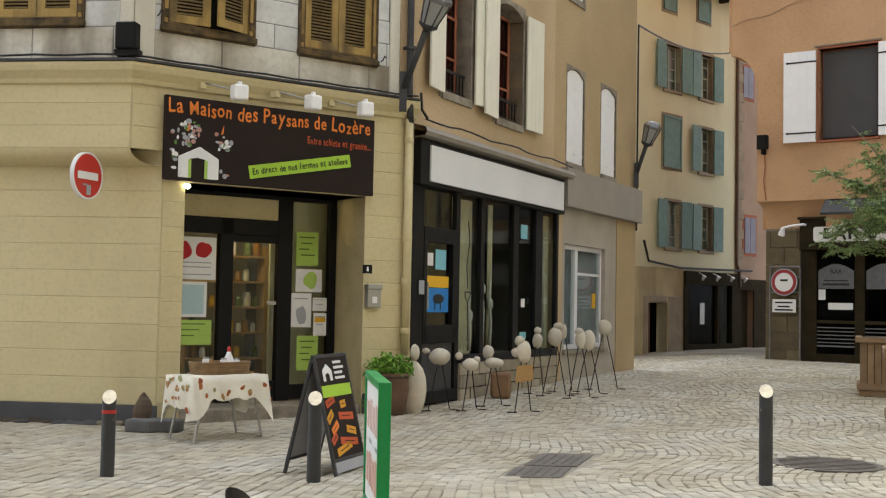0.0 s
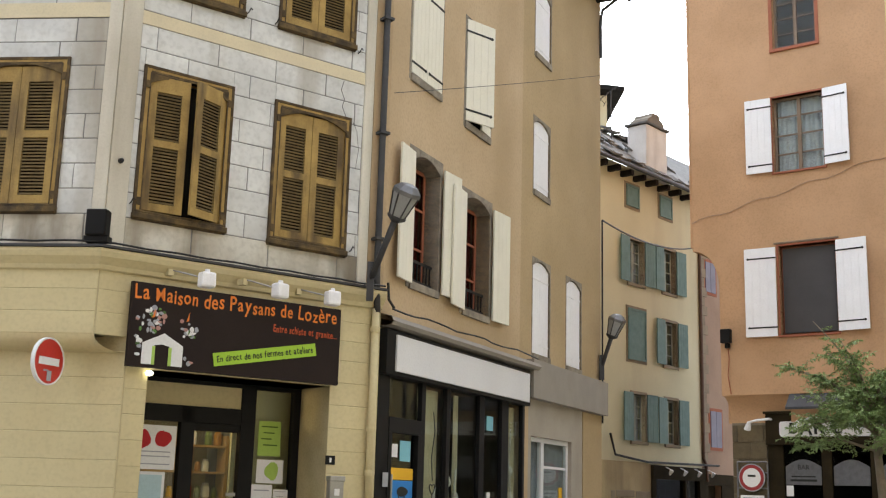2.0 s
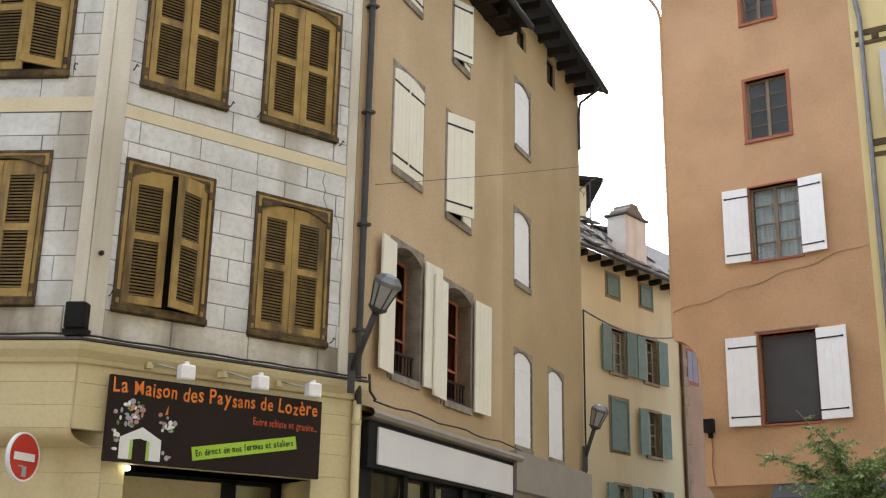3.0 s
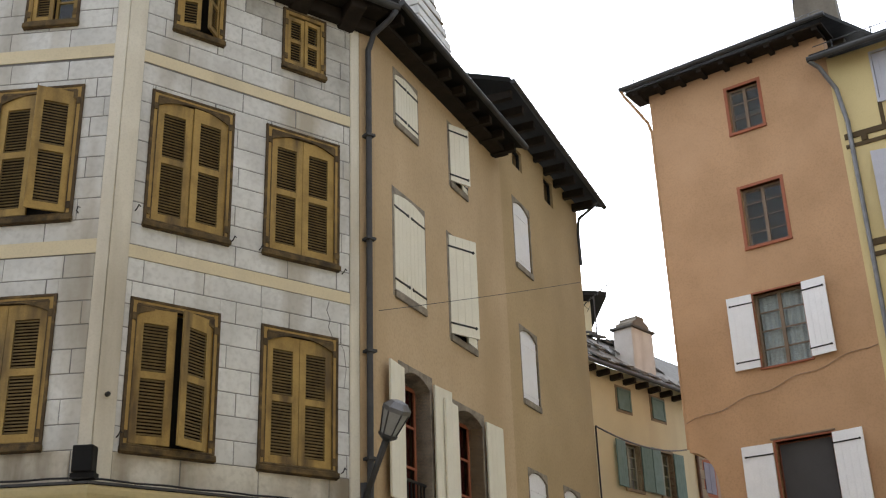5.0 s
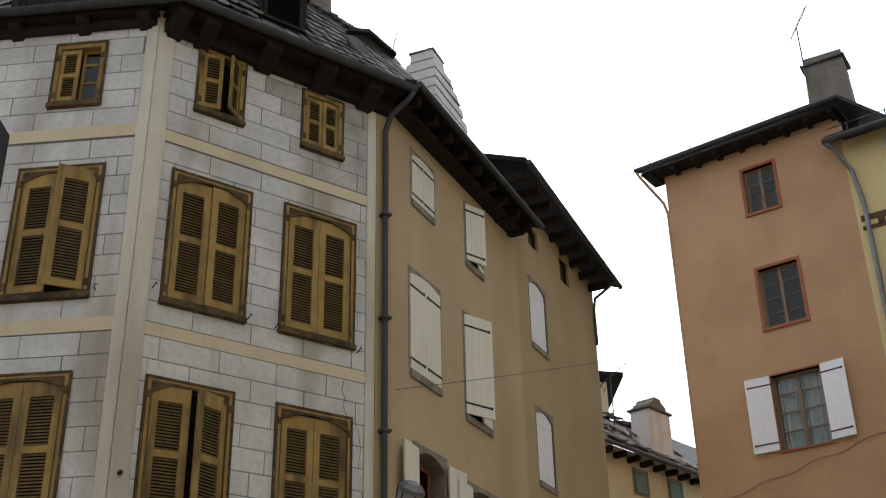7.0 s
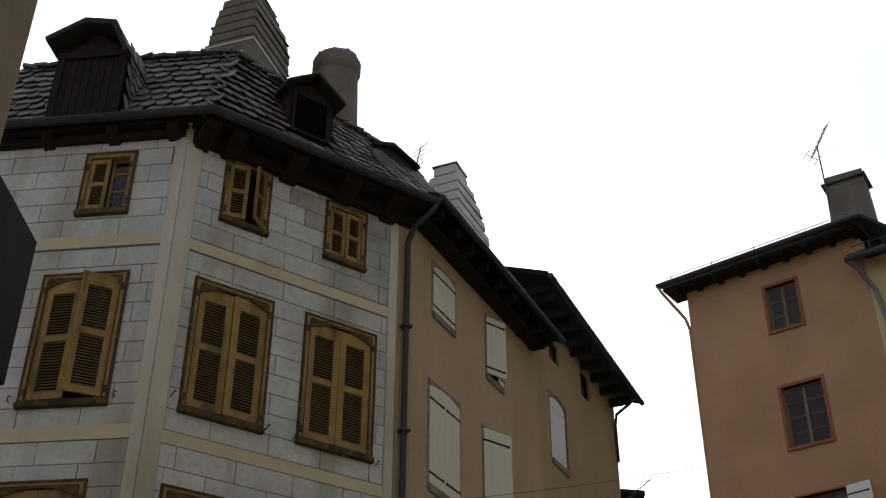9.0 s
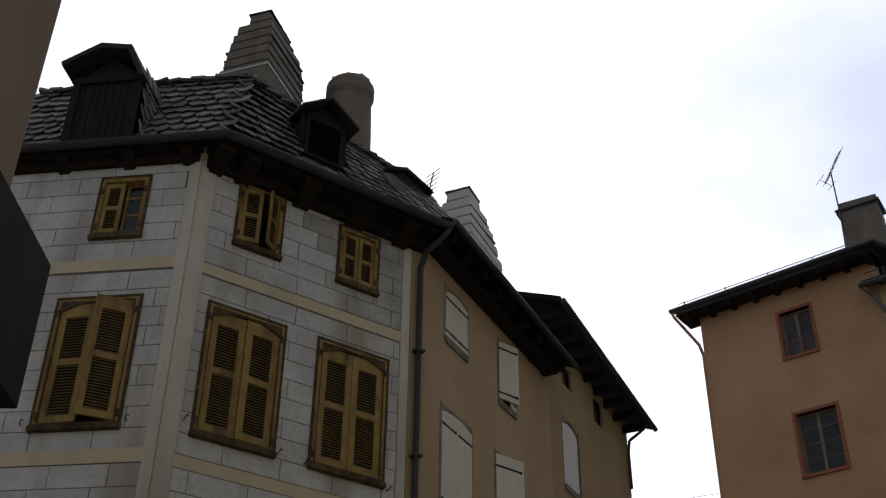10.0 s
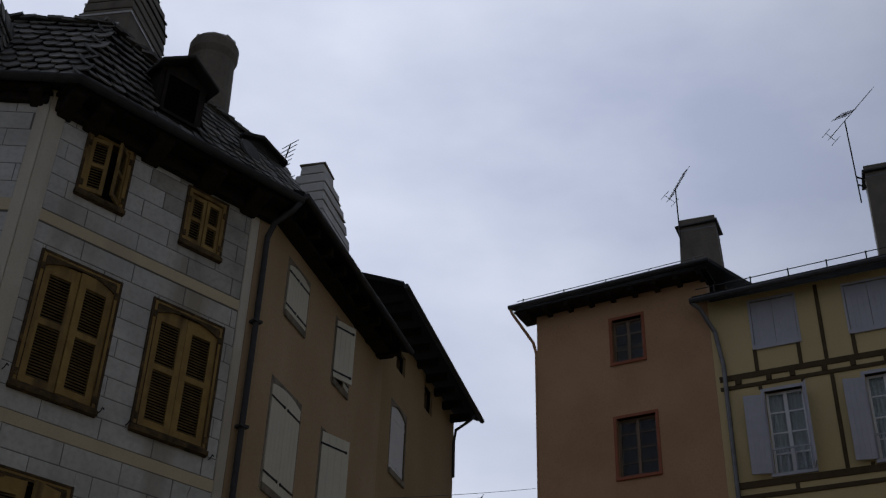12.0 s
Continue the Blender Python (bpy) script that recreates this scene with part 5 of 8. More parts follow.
cu = Build().add([(6.2 + 0.04 * i * 2.9, 0.2 + 0.03 * math.sin(i * 1.9), z) for z in (0.8, 2.75) for i in range(n + 1)], [(i, i + 1, n + 2 + i, n + 1 + i) for i in range(n)])
part("net_curtain", cu, SHEER, grey, smooth=True)
part("interior_board", Build().box(6.0, 1.6, 0.1, 10.0, 1.65, 3.4).box(6.0, 0.35, 3.4, 10.0, 1.6, 3.45), INTERIOR, grey)
part("sticker", Build().box(8.0, 0.095, 1.55, 8.2, 0.105, 1.85), YELLOW, grey)

# ---- the salmon house with the bar ----
pink = thing("salmon_house", FP, "tall salmon plastered house with white shutters and a bar below", "house")
P_T, P_V, P_W, P_BIG = (1.62, 16.45, 2.5, 17.8), (1.6, 13.08, 2.7, 14.75), (1.52, 9.8, 2.8, 11.76), (1.56, 5.68, 2.96, 7.9)
part("wall", wall_sheet(Build(), -0.7, 4.42, 8.0, 18.6, 0.4, [P_T, P_V, P_W]), PINK_PLASTER, pink, "salmon plaster wall")
part("wall", wall_sheet(Build(), 0.0, 4.42, 4.26, 8.0, 0.4, [P_BIG]), PINK_PLASTER, pink, "salmon plaster wall")
arc = [(-0.7 * (1 - math.cos(k / 8 * math.pi / 2)), 7.0 + math.sin(k / 8 * math.pi / 2)) for k in range(9)]
part("corner_corbel", Build().panel([(0.02, 8.0)] + arc[::-1] + [(0.02, 7.0)], 0.0, 0.6), PINK_PLASTER, pink, "rounded corbel under the overhanging corner")
cove = Build()
for k in range(6):
    a0, a1 = math.pi / 2 * k / 6, math.pi / 2 * (k + 1) / 6
    y0, y1, z0, z1 = 0.34 * math.cos(a0), 0.34 * math.cos(a1), 3.58 + 0.68 * math.sin(a0), 3.58 + 0.68 * math.sin(a1)
    cove.add([(0.3 * y0, y0, z0), (1.75, y0, z0), (1.75, y1, z1), (0.3 * y1, y1, z1), (0.3 * y0, 0.7, z0), (0.3 * y1, 0.7, z1)], [(0, 1, 2, 3), (4, 0, 3, 5)])
part("cove", cove, PINK_PLASTER, pink, smooth=True)
part("wall", Build().box(-0.7, 0.4, 8.0, -0.5, 7, 18.6).box(0.0, 0.4, 3.6, 0.2, 7, 8.0).box(-0.7, 6.9, 0, 4.42, 7.0, 18.6).box(1.7, 0.1, 3.6, 4.42, 0.6, 4.3), PINK_PLASTER, pink)
part("inner_wall", Build().box(-0.4, 2.2, 4.2, 4.4, 2.3, 18.5).box(-0.4, 0.4, 8.3, 4.4, 7, 8.4).box(-0.4, 0.4, 12.3, 4.4, 7, 12.4).box(-0.4, 0.4, 15.6, 4.4, 7, 15.7).box(0.1, 0.4, 4.26, 4.4, 7, 4.34).box(-0.5, 0.4, 18.2, 4.4, 7, 18.25), INTERIOR, pink)
casement(pink, FP, *P_T, WINDOW_WOOD, 3, 0.14, None, RED_TRIM, 0.09, GLASS, "small attic window")
casement(pink, FP, *P_V, WINDOW_WOOD, 4, 0.14, None, RED_TRIM, 0.09, GLASS, "window with a brick-red painted surround")
w_ = casement(pink, FP, *P_W, WINDOW_WOOD, 4, 0.14, LACE, RED_TRIM, 0.05, GLASS, "window with lace curtains")
leaf_on(w_, FP, 1.5, 9.82, 0.66, 1.95, 176, WHITE_PAINT, False, y=-0.05)
leaf_on(w_, FP, 2.83, 9.82, 0.62, 1.95, 174, WHITE_PAINT, True, y=-0.05)
w_ = casement(pink, FP, *P_BIG, RED_TRIM, 1, 0.2, None, RED_TRIM, 0.05, GLASS, "wide window behind a dark insect screen")
part("screen", Build().box(1.62, 0.12, 5.74, 2.9, 0.13, 7.84), INSECT_SCREEN, w_, "dark insect screen", FP)
leaf_on(w_, FP, 1.5, 5.66, 0.78, 2.22, 176, WHITE_PAINT, False, y=-0.05)
leaf_on(w_, FP, 2.99, 5.7, 0.74, 2.2, 174, WHITE_PAINT, True, y=-0.05)
part("lintel", Build().box(1.45, -0.035, 7.955, 3.05, 0.1, 8.0), WINDOW_WOOD, pink, bevel=0.01)
part("roof", sloped_roof(FP, -1.25, 4.75, 18.55, 18.6, 0.6, 5, 2.2), ROOF_DARK, pink, "dark low roof over deep eaves")
for i in range(9):
    x = -0.9 + i * 0.66
    part("rafter_tail", Build().box(x - 0.07, -0.5, 18.38, x + 0.07, 0.2, 18.5), DARK_WOOD, pink)
part("soffit", Build().box(-1.2, -0.52, 18.48, 4.6, 0.4, 18.53), DARK_WOOD, pink)
part("gutter", Build().tube([(-1.3, -0.68, 18.6), (4.75, -0.68, 18.66)], 0.07, 8), ZINC_DARK, pink)
part("downpipe", Build().tube([(-1.25, -0.66, 18.55), (-1.2, -0.62, 18.4), (-0.78, -0.1, 17.6), (-0.74, 0.02, 17.3), (-0.74, 0.06, 8.1)], 0.045, 8), PINK_PLASTER, pink, "painted downpipe")
hooks = Build().tube([(-1.1, -0.5, 18.86), (4.6, -0.5, 18.92)], 0.012, 5)
for i in range(5):
    hooks.tube([(-0.9 + i * 1.3, -0.5, 18.7), (-0.9 + i * 1.3, -0.5, 18.9)], 0.02, 5)
part("snow_guard", hooks, ZINC, pink)
part("wall_cable", Build().tube([(-0.7 + 5.1 * i / 20, -0.015, 8.75 + 0.055 * i + 0.05 * math.sin(i * 1.2)) for i in range(21)], 0.008, 5), PINK_STRIP, pink)
slab_chimney("chimney", pose(12.75, 29.2, 0, 0, 0, -30), 1.15, 0.9, 18.0, 22.5, CHIMNEY_RENDER, 1, "tall old rubble chimney beside a television aerial")
# the bar
bar = thing("bar_shopfront", FP, "dark wooden bar front with etched glass and a white sign", "shopfront")
BB = FP @ pose(0, 0.3, 0)
pier = part("pier", Build().box(0.12, 0.03, 0.1, 1.0, 0.5, 3.6), MORTAR, bar, "worn stone pier", BB)
for xa, za, xb, zb in row_blocks(0.12, 1.0, 0.2, 3.55, 0.42, 0.7, 0.015, [], 11):
    piece("stone", Build().box(0, -0.0, 0, xb - xa, 0.06, zb - za).mesh("stone", PIER_STONE), pier, sub(BB, xa, 0, za))
fr = Build()
for xa, xb in ((1.02, 1.4), (2.32, 2.55), (3.45, 3.66), (4.3, 4.42)):
    fr.box(xa, 0.0, 0.2, xb, 0.14, 3.1)
fr.box(1.02, -0.12, 3.06, 4.42, 0.14, 3.84), fr.box(1.4, 0.02, 0.3, 4.3, 0.12, 0.55), fr.box(1.4, 0.02, 1.28, 4.3, 0.12, 1.36), fr.box(0.98, -0.18, 3.8, 4.42, 0.1, 3.86)
part("frame", fr, BAR_WOOD, bar, "dark brown joinery", BB, bevel=0.01)
for xa, xb in ((1.4, 2.32), (2.55, 3.45), (3.66, 4.3)):
    part("pane", Build().box(xa, 0.06, 0.5, xb, 0.068, 3.06), GLASS_DARK, bar, "", BB).visible_shadow = False
    n = 10
    arc = [(xa + 0.03, 2.12), (xb - 0.03, 2.12), (xb - 0.03, 2.55)] + [(xb - 0.03 - (xb - xa - 0.06) * i / n, 2.55 + 0.17 * math.sin(math.pi * i / n)) for i in range(1, n)] + [(xa + 0.03, 2.55)]
    part("etched_panel", Build().panel(arc, 0.048, 0.056), FROSTED, bar, "etched glass panel", BB)
    for i in range(6):
        part("blind_bar", Build().box(xa, 0.045, 0.72 + 0.09 * i, xb, 0.055, 0.745 + 0.09 * i + 0.012 * (i == 0)), BLIND, bar, "", BB)
part("notice", Build().box(1.68, 0.035, 1.62, 2.27, 0.045, 1.78).box(1.44, 0.035, 1.85, 1.61, 0.045, 2.1), PAPER, bar, "", BB)
part("sign_panel", Build().panel([(1.38, 3.3), (1.42, 3.25), (4.38, 3.25), (4.4, 3.3), (4.4, 3.57), (4.38, 3.61), (1.42, 3.61), (1.38, 3.57)], -0.16, -0.12), PAPER, bar, "white sign panel", BB)
hand_letters("sign_words", "BAR L", 0.36, INK, bar, sub(BB, 1.62, -0.17, 3.32), "black capital letters", 1.3, 8, 0.03)
letters("glass_words", "BAR", 0.16, INK, bar, sub(BB, 1.72, 0.042, 2.48))
part("glass_bars", Build().box(1.57, 0.04, 2.3, 2.15, 0.046, 2.33).box(1.54, 0.04, 2.2, 2.18, 0.046, 2.25), INK, bar, "", BB)
# bar room surfaces near black: its darkness is put into the colour
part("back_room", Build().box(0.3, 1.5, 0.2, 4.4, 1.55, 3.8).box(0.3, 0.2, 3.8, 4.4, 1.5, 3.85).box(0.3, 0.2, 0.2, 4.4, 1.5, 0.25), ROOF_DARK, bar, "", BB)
aw = Build().add([(1.7, -0.3, 3.92), (4.42, -0.3, 3.92), (4.42, 0.05, 4.28), (1.7, 0.05, 4.28), (1.7, -0.3, 3.86), (4.42, -0.3, 3.86)], [(0, 1, 2, 3), (4, 5, 1, 0)])
part("sloped_cover", aw, ZINC_DARK, bar, "grey sheet-metal cover over the sign", FP)
part("skirting", Build().box(0.0, -0.1, 0.1, 1.02, 0.05, 0.36), GREY_STONE, bar, "", BB, bevel=0.03)

# ---- the house with teal shutters at the end of the street ----
teal = thing("teal_shutter_house", FT, "pale yellow house with teal shutters over a dark shop", "house")
T_W = [(1.12, 8.03, 1.95, 9.37), (3.08, 8.03, 3.82, 9.4), (3.1, 5.75, 3.85, 7.1), (1.25, 3.35, 2.0, 4.72), (3.15, 3.35, 3.85, 4.7)]
part("wall", wall_sheet(Build(), -3.0, 5.3, 0.0, 11.6, 0.4, T_W + [(0.32, 0.0, 1.34, 1.72), (2.2, 0.1, 5.25, 2.6)]), TEAL_WALL, teal, "pale yellow plaster wall")
part("wall", wall_sheet(Build(), 5.3, 10.0, 0.0, 11.2, 0.4, [(5.6, 0.1, 6.5, 2.2)]), PINK_STRIP, teal, "dusty pink plaster wall of the neighbour")
part("inner_wall", Build().box(-3, 1.6, 0, 10, 1.7, 11.5).box(-3, 0.4, 2.8, 10, 1.6, 2.9).box(-3, 0.4, 7.6, 10, 1.6, 7.7).box(-3, 0.4, 11.5, 10, 7, 11.55), INTERIOR, teal)
qn = part("quoin_strip", Build().box(5.3, -0.015, 2.9, 5.45, 0.1, 11.1), STONE, teal)
for i in range(26):
    piece("quoin_stone", Build().box(0, -0.02, 0, 0.5 if i % 2 else 0.34, 0.05, 0.3).mesh("quoin", STONE), qn, sub(FT, 5.32, -0.012, 2.9 + 0.315 * i))
for k, (x0, z0, x1, z1) in enumerate(T_W):
    w_ = casement(teal, FT, x0, z0, x1, z1, SAGE_WOOD, 4, 0.14, LACE if k in (0, 3) else None, STONE, 0.09, GLASS)
    for flip in (False, True):
        leaf_on(w_, FT, x1 + 0.02 if flip else x0 - 0.02, z0, 0.53, z1 - z0 + 0.03, 177 if flip else 176, TEAL_PAINT, flip, y=-0.05, straps=False, grooves=2)
for x0, z0, x1, z1 in ((1.05, 5.72, 2.02, 7.25), (1.0, 10.38, 1.7, 11.05), (2.92, 10.42, 3.65, 11.1)):
    part("shutter", frame_bars(Build().box(x0, -0.04, z0, x1, -0.01, z1), x0, z0, x1, z1, 0.06, -0.06, -0.03), TEAL_PAINT, teal, "closed teal shutter")
    part("surround", frame_bars(Build(), x0 - 0.08, z0 - 0.08, x1 + 0.08, z1 + 0.08, 0.08, -0.015, 0.02), STONE, teal)
for x0, z0, x1, z1 in ((5.9, 3.4, 6.6, 4.55), (5.75, 8.45, 6.4, 9.45)):
    part("shutter", Build().box(x0, -0.04, z0, (x0 + x1) / 2 - 0.01, -0.01, z1).box((x0 + x1) / 2 + 0.01, -0.04, z0, x1, -0.01, z1), DIM_LILAC, teal, "closed grey-lilac shutter")
    part("surround", frame_bars(Build(), x0 - 0.1, z0 - 0.1, x1 + 0.1, z1 + 0.1, 0.1, -0.015, 0.02), RED_TRIM, teal)
part("roof", sloped_roof(FT, -3, 5.3, 11.35, 11.35, 0.5, 2.2, 2.2), SLATE, teal, "low schist roof with an uneven edge")
part("roof", sloped_roof(FT, 5.3, 10.3, 11.3, 11.3, 0.3, 3.0, 2.9), SLATE, teal)
for i in range(12):
    part("rafter_tail", Build().box(-2.8 + i * 0.7, -0.4, 11.2, -2.66 + i * 0.7, 0.1, 11.36), DARK_WOOD, teal)
part("gutter", Build().tube([(-3, -0.55, 11.38), (5.35, -0.55, 11.36)], 0.06, 8), ZINC_DARK, teal)
part("downpipe", Build().tube([(5.3, -0.5, 11.3), (5.3, -0.1, 10.9), (5.32, -0.06, 10.5), (5.34, -0.06, 3.0), (5.5, -0.06, 2.8), (5.55, -0.06, 2.3)], 0.05, 8), RUST_PIPE, teal, "rust-brown downpipe")
edge_st = Build()
rnd_ = random.Random(12)
for i in range(34):
    edge_st.box(-0.16, -0.2, 0, 0.16, 0.2, 0.06, pose(-2.9 + i * 0.24, 2.15 + rnd_.uniform(-0.15, 0.15), 13.62 + rnd_.uniform(0, 0.12), 15 + rnd_.uniform(-8, 8), rnd_.uniform(-10, 10), rnd_.uniform(-20, 20)))
    edge_st.box(-0.15, -0.2, 0, 0.15, 0.2, 0.05, pose(-2.9 + i * 0.24, -0.25 + rnd_.uniform(-0.1, 0.1), 11.65 + rnd_.uniform(0, 0.05), 36 + rnd_.uniform(-8, 8), rnd_.uniform(-8, 8), rnd_.uniform(-20, 20)))
    edge_st.box(-0.16, -0.2, 0, 0.16, 0.2, 0.05, pose(-2.9 + i * 0.24, 0.8 + rnd_.uniform(-0.2, 0.2), 12.5 + rnd_.uniform(0, 0.08), 36 + rnd_.uniform(-8, 8), rnd_.uniform(-8, 8), rnd_.uniform(-20, 20)))
tagged(part("roof_edge", edge_st, SLATE, teal), "uneven schist slabs", kind="stuff")
ct_ = thing("chimney", sub(FT, 2.75, 0.3, 0), "white rendered chimney with a rounded stone cap", "chimney")
part("shaft", Build().box(-0.62, -0.35, 11.5, 0.62, 0.35, 13.25), CHIMNEY_WHITE, ct_, bevel=0.03)
part("cap_slab", Build().box(-0.7, -0.42, 13.25, 0.7, 0.42, 13.33), SLATE, ct_, bevel=0.02)
part("cap", Build().panel([(-0.52, 13.33), (0.52, 13.33), (0.42, 13.52), (0.22, 13.6), (0.18, 13.72), (-0.2, 13.72), (-0.24, 13.6), (-0.44, 13.5)], -0.34, 0.34), CHIMNEY_RENDER, ct_, bevel=0.03)
# door in a stone frame, dark shop front
ds = Build()
ds.box(0.05, -0.05, 0.1, 0.32, 0.3, 1.95), ds.box(1.34, -0.05, 0.1, 2.2, 0.3, 1.95), ds.box(0.32, -0.05, 1.72, 1.34, 0.3, 1.97)
part("door_surround", ds, STONE, teal, "worn stone door frame", bevel=0.05)
# black board close behind the door paints the darkness of the passage
part("doorway", Build().box(0.32, 0.34, 0.0, 1.34, 0.36, 1.72), VOID, teal, "black board painting the shade of the doorway")
part("door", Build().box(0.32, 0.25, 0.1, 0.85, 0.3, 1.72), mat("red_brown_door", (0.16, 0.07, 0.035), (0.12, 0.05, 0.03)), teal, "half-open red-brown door")
part("wall_base", wall_sheet(Build(), -3.0, 2.2, 0.0, 2.75, 0.1, [(0.32, 0.0, 1.34, 1.72)], pose(0, -0.04, 0)), mat("dim_ochre_render", (0.50, 0.40, 0.225), (0.36, 0.28, 0.155), scale=1.2, amount=0.9, stain=(0.14, 0.105, 0.065), streak=0.7, stain_at=(0.5, 0.72)), teal)
ts = Build()
for xa, xb in ((2.2, 2.42), (4.1, 4.2), (5.0, 5.25)):
    ts.box(xa, -0.1, 0.1, xb, 0.1, 2.45)
ts.box(2.2, -0.14, 2.3, 5.3, 0.1, 2.7), ts.box(2.2, -0.1, 0.1, 5.25, 0.08, 0.5), ts.box(4.2, -0.05, 0.4, 4.3, 0.08, 2.3)
part("shop_frame", ts, BAR_WOOD, teal, "dark shop joinery", bevel=0.008)
for xa, xb in ((2.42, 4.1), (4.3, 5.0)):
    part("pane", Build().box(xa, 0.0, 0.5, xb, 0.008, 2.3), GLASS_DARK, teal).visible_shadow = False
# black board behind the panes paints the shop's darkness
part("dark_room", Build().box(2.2, 0.5, 0.1, 5.3, 0.55, 2.8), VOID, teal, "black board painting the shade of the shop interior")
part("notice", Build().box(3.2, -0.02, 1.1, 3.45, -0.01, 1.75), PAPER, teal)
part("door", Build().box(5.6, 0.2, 0.1, 6.5, 0.25, 2.2), BAR_WOOD, teal, "dark door")
for q_ in ((5.3, -0.05, 2.2, 7.6, 0.0, 2.55), (6.5, -0.05, 0.1, 7.6, 0.0, 2.2), (5.3, -0.05, 0.1, 5.6, 0.0, 2.2)):
    part("shop_board", Build().box(*q_), BAR_WOOD, teal, "dark wooden shop boarding", bevel=0.01)
for i in range(4):
    part("shop_spotlight", Build().lathe([(0.03, -0.08), (0.07, 0.08)], 8, pose(2.9 + i * 0.85, -0.3, 2.5, 30, 0, 0)).tube([(2.9 + i * 0.85, -0.14, 2.66), (2.9 + i * 0.85, -0.28, 2.6)], 0.015, 6), WHITE_PAINT, teal)

# ---- the half-timbered house beside the salmon one ----
half = thing("half_timbered_house", FH, "yellow half-timbered house with grey-white shutters", "house")
H_W = [(1.12, 16.12, 2.26, 17.45), (3.56, 16.08, 4.7, 17.4), (1.2, 12.55, 2.15, 14.78), (3.68, 12.55, 4.6, 14.8)]
part("wall", wall_sheet(Build(), 0.0, 9.0, 0.0, 17.7, 0.4, H_W), YELLOW_PLASTER, half, "yellow plaster between timbers")
part("inner_wall", Build().box(0, 2.0, 0, 9, 2.1, 17.6).box(0, 0.4, 15.2, 9, 2.0, 15.3).box(0, 0.4, 12, 9, 2, 12.1).box(0, 0.4, 17.5, 9, 7, 17.55).box(8.8, 0.4, 0, 9, 7, 17.7).box(0, 6.8, 0, 9, 7, 17.7), INTERIOR, half)
for xa, za, xb, zb in ((0.1, 15.24, 9.0, 15.4), (0.1, 14.98, 9.0, 15.09), (0.2, 12.26, 9.0, 12.44), (0.2, 11.98, 9.0, 12.1)):
    part("beam", Build().box(xa, -0.03, za, xb, 0.1, zb), TIMBER, half, bevel=0.01)
for x, za, zb in ((1.1, 15.4, 16.06), (2.22, 15.4, 16.06), (2.86, 15.4, 17.6), (2.92, 12.44, 14.98), (3.58, 15.4, 16.02), (1.12, 14.86, 14.98), (2.2, 14.9, 14.98), (5.3, 12.44, 17.6), (3.5, 12.44, 12.52), (0.62, 15.09, 15.24), (1.7, 12.1, 12.26)):
    part("post", Build().box(x - 0.05, -0.028, za, x + 0.05, 0.1, zb), TIMBER, half, bevel=0.008)
for x in (0.2, 1.0, 1.6, 2.4, 3.1, 3.9, 4.6):
    part("joist_end", Build().box(x + 0.3, -0.05, 15.09, x + 0.44, 0.1, 15.24), TIMBER, half, bevel=0.015)
for x0, z0, x1, z1 in H_W[:2]:
    w_ = stone_surround(half, FH, x0, z0, x1, z1, LILAC_PAINT, 0.06, 0.0, 0.03)
    for flip in (False, True):
        leaf_on(w_, FH, x1 - 0.01 if flip else x0 + 0.01, z0 + 0.02, (x1 - x0) / 2 - 0.015, z1 - z0 - 0.04, 0, LILAC_PAINT, flip, y=0.0, straps=False)
for x0, z0, x1, z1 in H_W[2:]:
    w_ = casement(half, FH, x0, z0, x1, z1, WHITE_PAINT, 4, 0.14, LACE, LILAC_PAINT, 0.09, GLASS)
    leaf_on(w_, FH, x0 - 0.04, z0, 0.5, z1 - z0 - 0.1, 168, LILAC_PAINT, False, y=-0.05, straps=False)
    leaf_on(w_, FH, x1 + 0.04, z0, 0.5, z1 - z0 - 0.1, 105, LILAC_PAINT, True, y=-0.05, straps=False)
    rl = Build().box(x0, -0.06, z0 + 0.6, x1, -0.03, z0 + 0.64)
    for i in range(6):
        rl.box(x0 + (x1 - x0) * i / 5 - 0.012, -0.055, z0 + 0.05, x0 + (x1 - x0) * i / 5 + 0.012, -0.035, z0 + 0.62)
    part("window_rail", rl, LILAC_PAINT, w_, "", FH)
part("roof", sloped_roof(FH, -0.3, 9.3, 17.55, 17.75, 0.55, 4.5, 2.0), ROOF_DARK, half, "dark roof edge")
part("gutter", Build().tube([(-0.35, -0.62, 17.5), (9.3, -0.62, 17.72)], 0.08, 8), ZINC_DARK, half)
part("downpipe", Build().tube([(-0.3, -0.6, 17.45), (-0.12, -0.4, 17.3), (0.14, -0.1, 16.7), (0.26, -0.07, 15.7), (0.24, -0.07, 3.0)], 0.06, 8), ZINC, half, "grey zinc downpipe")
hooks = Build().tube([(-0.2, -0.4, 17.95), (9.2, -0.4, 18.15)], 0.014, 5)
for i in range(9):
    hooks.tube([(0.3 + i, -0.4, 17.7), (0.3 + i, -0.4, 18.0 + i * 0.02)], 0.02, 5)
part("snow_guard", hooks, ZINC_DARK, half)
slab_chimney("chimney", pose(18.15, 27.0, 0, 0, 0, -30), 0.95, 0.9, 17.5, 23.9, CHIMNEY_RENDER, 1, "tall rubble chimney on the half-timbered house")

# ---- a roof corner behind the end of the street ----
far_h = thing("far_house", pose(3.0, 38.0, 0), "pale house behind the street with a dark projecting eave", "house")
part("wall", Build().box(-1.5, 0.0, 0.0, 3.56, 5.0, 15.5), TEAL_WALL, far_h, "pale plaster wall")
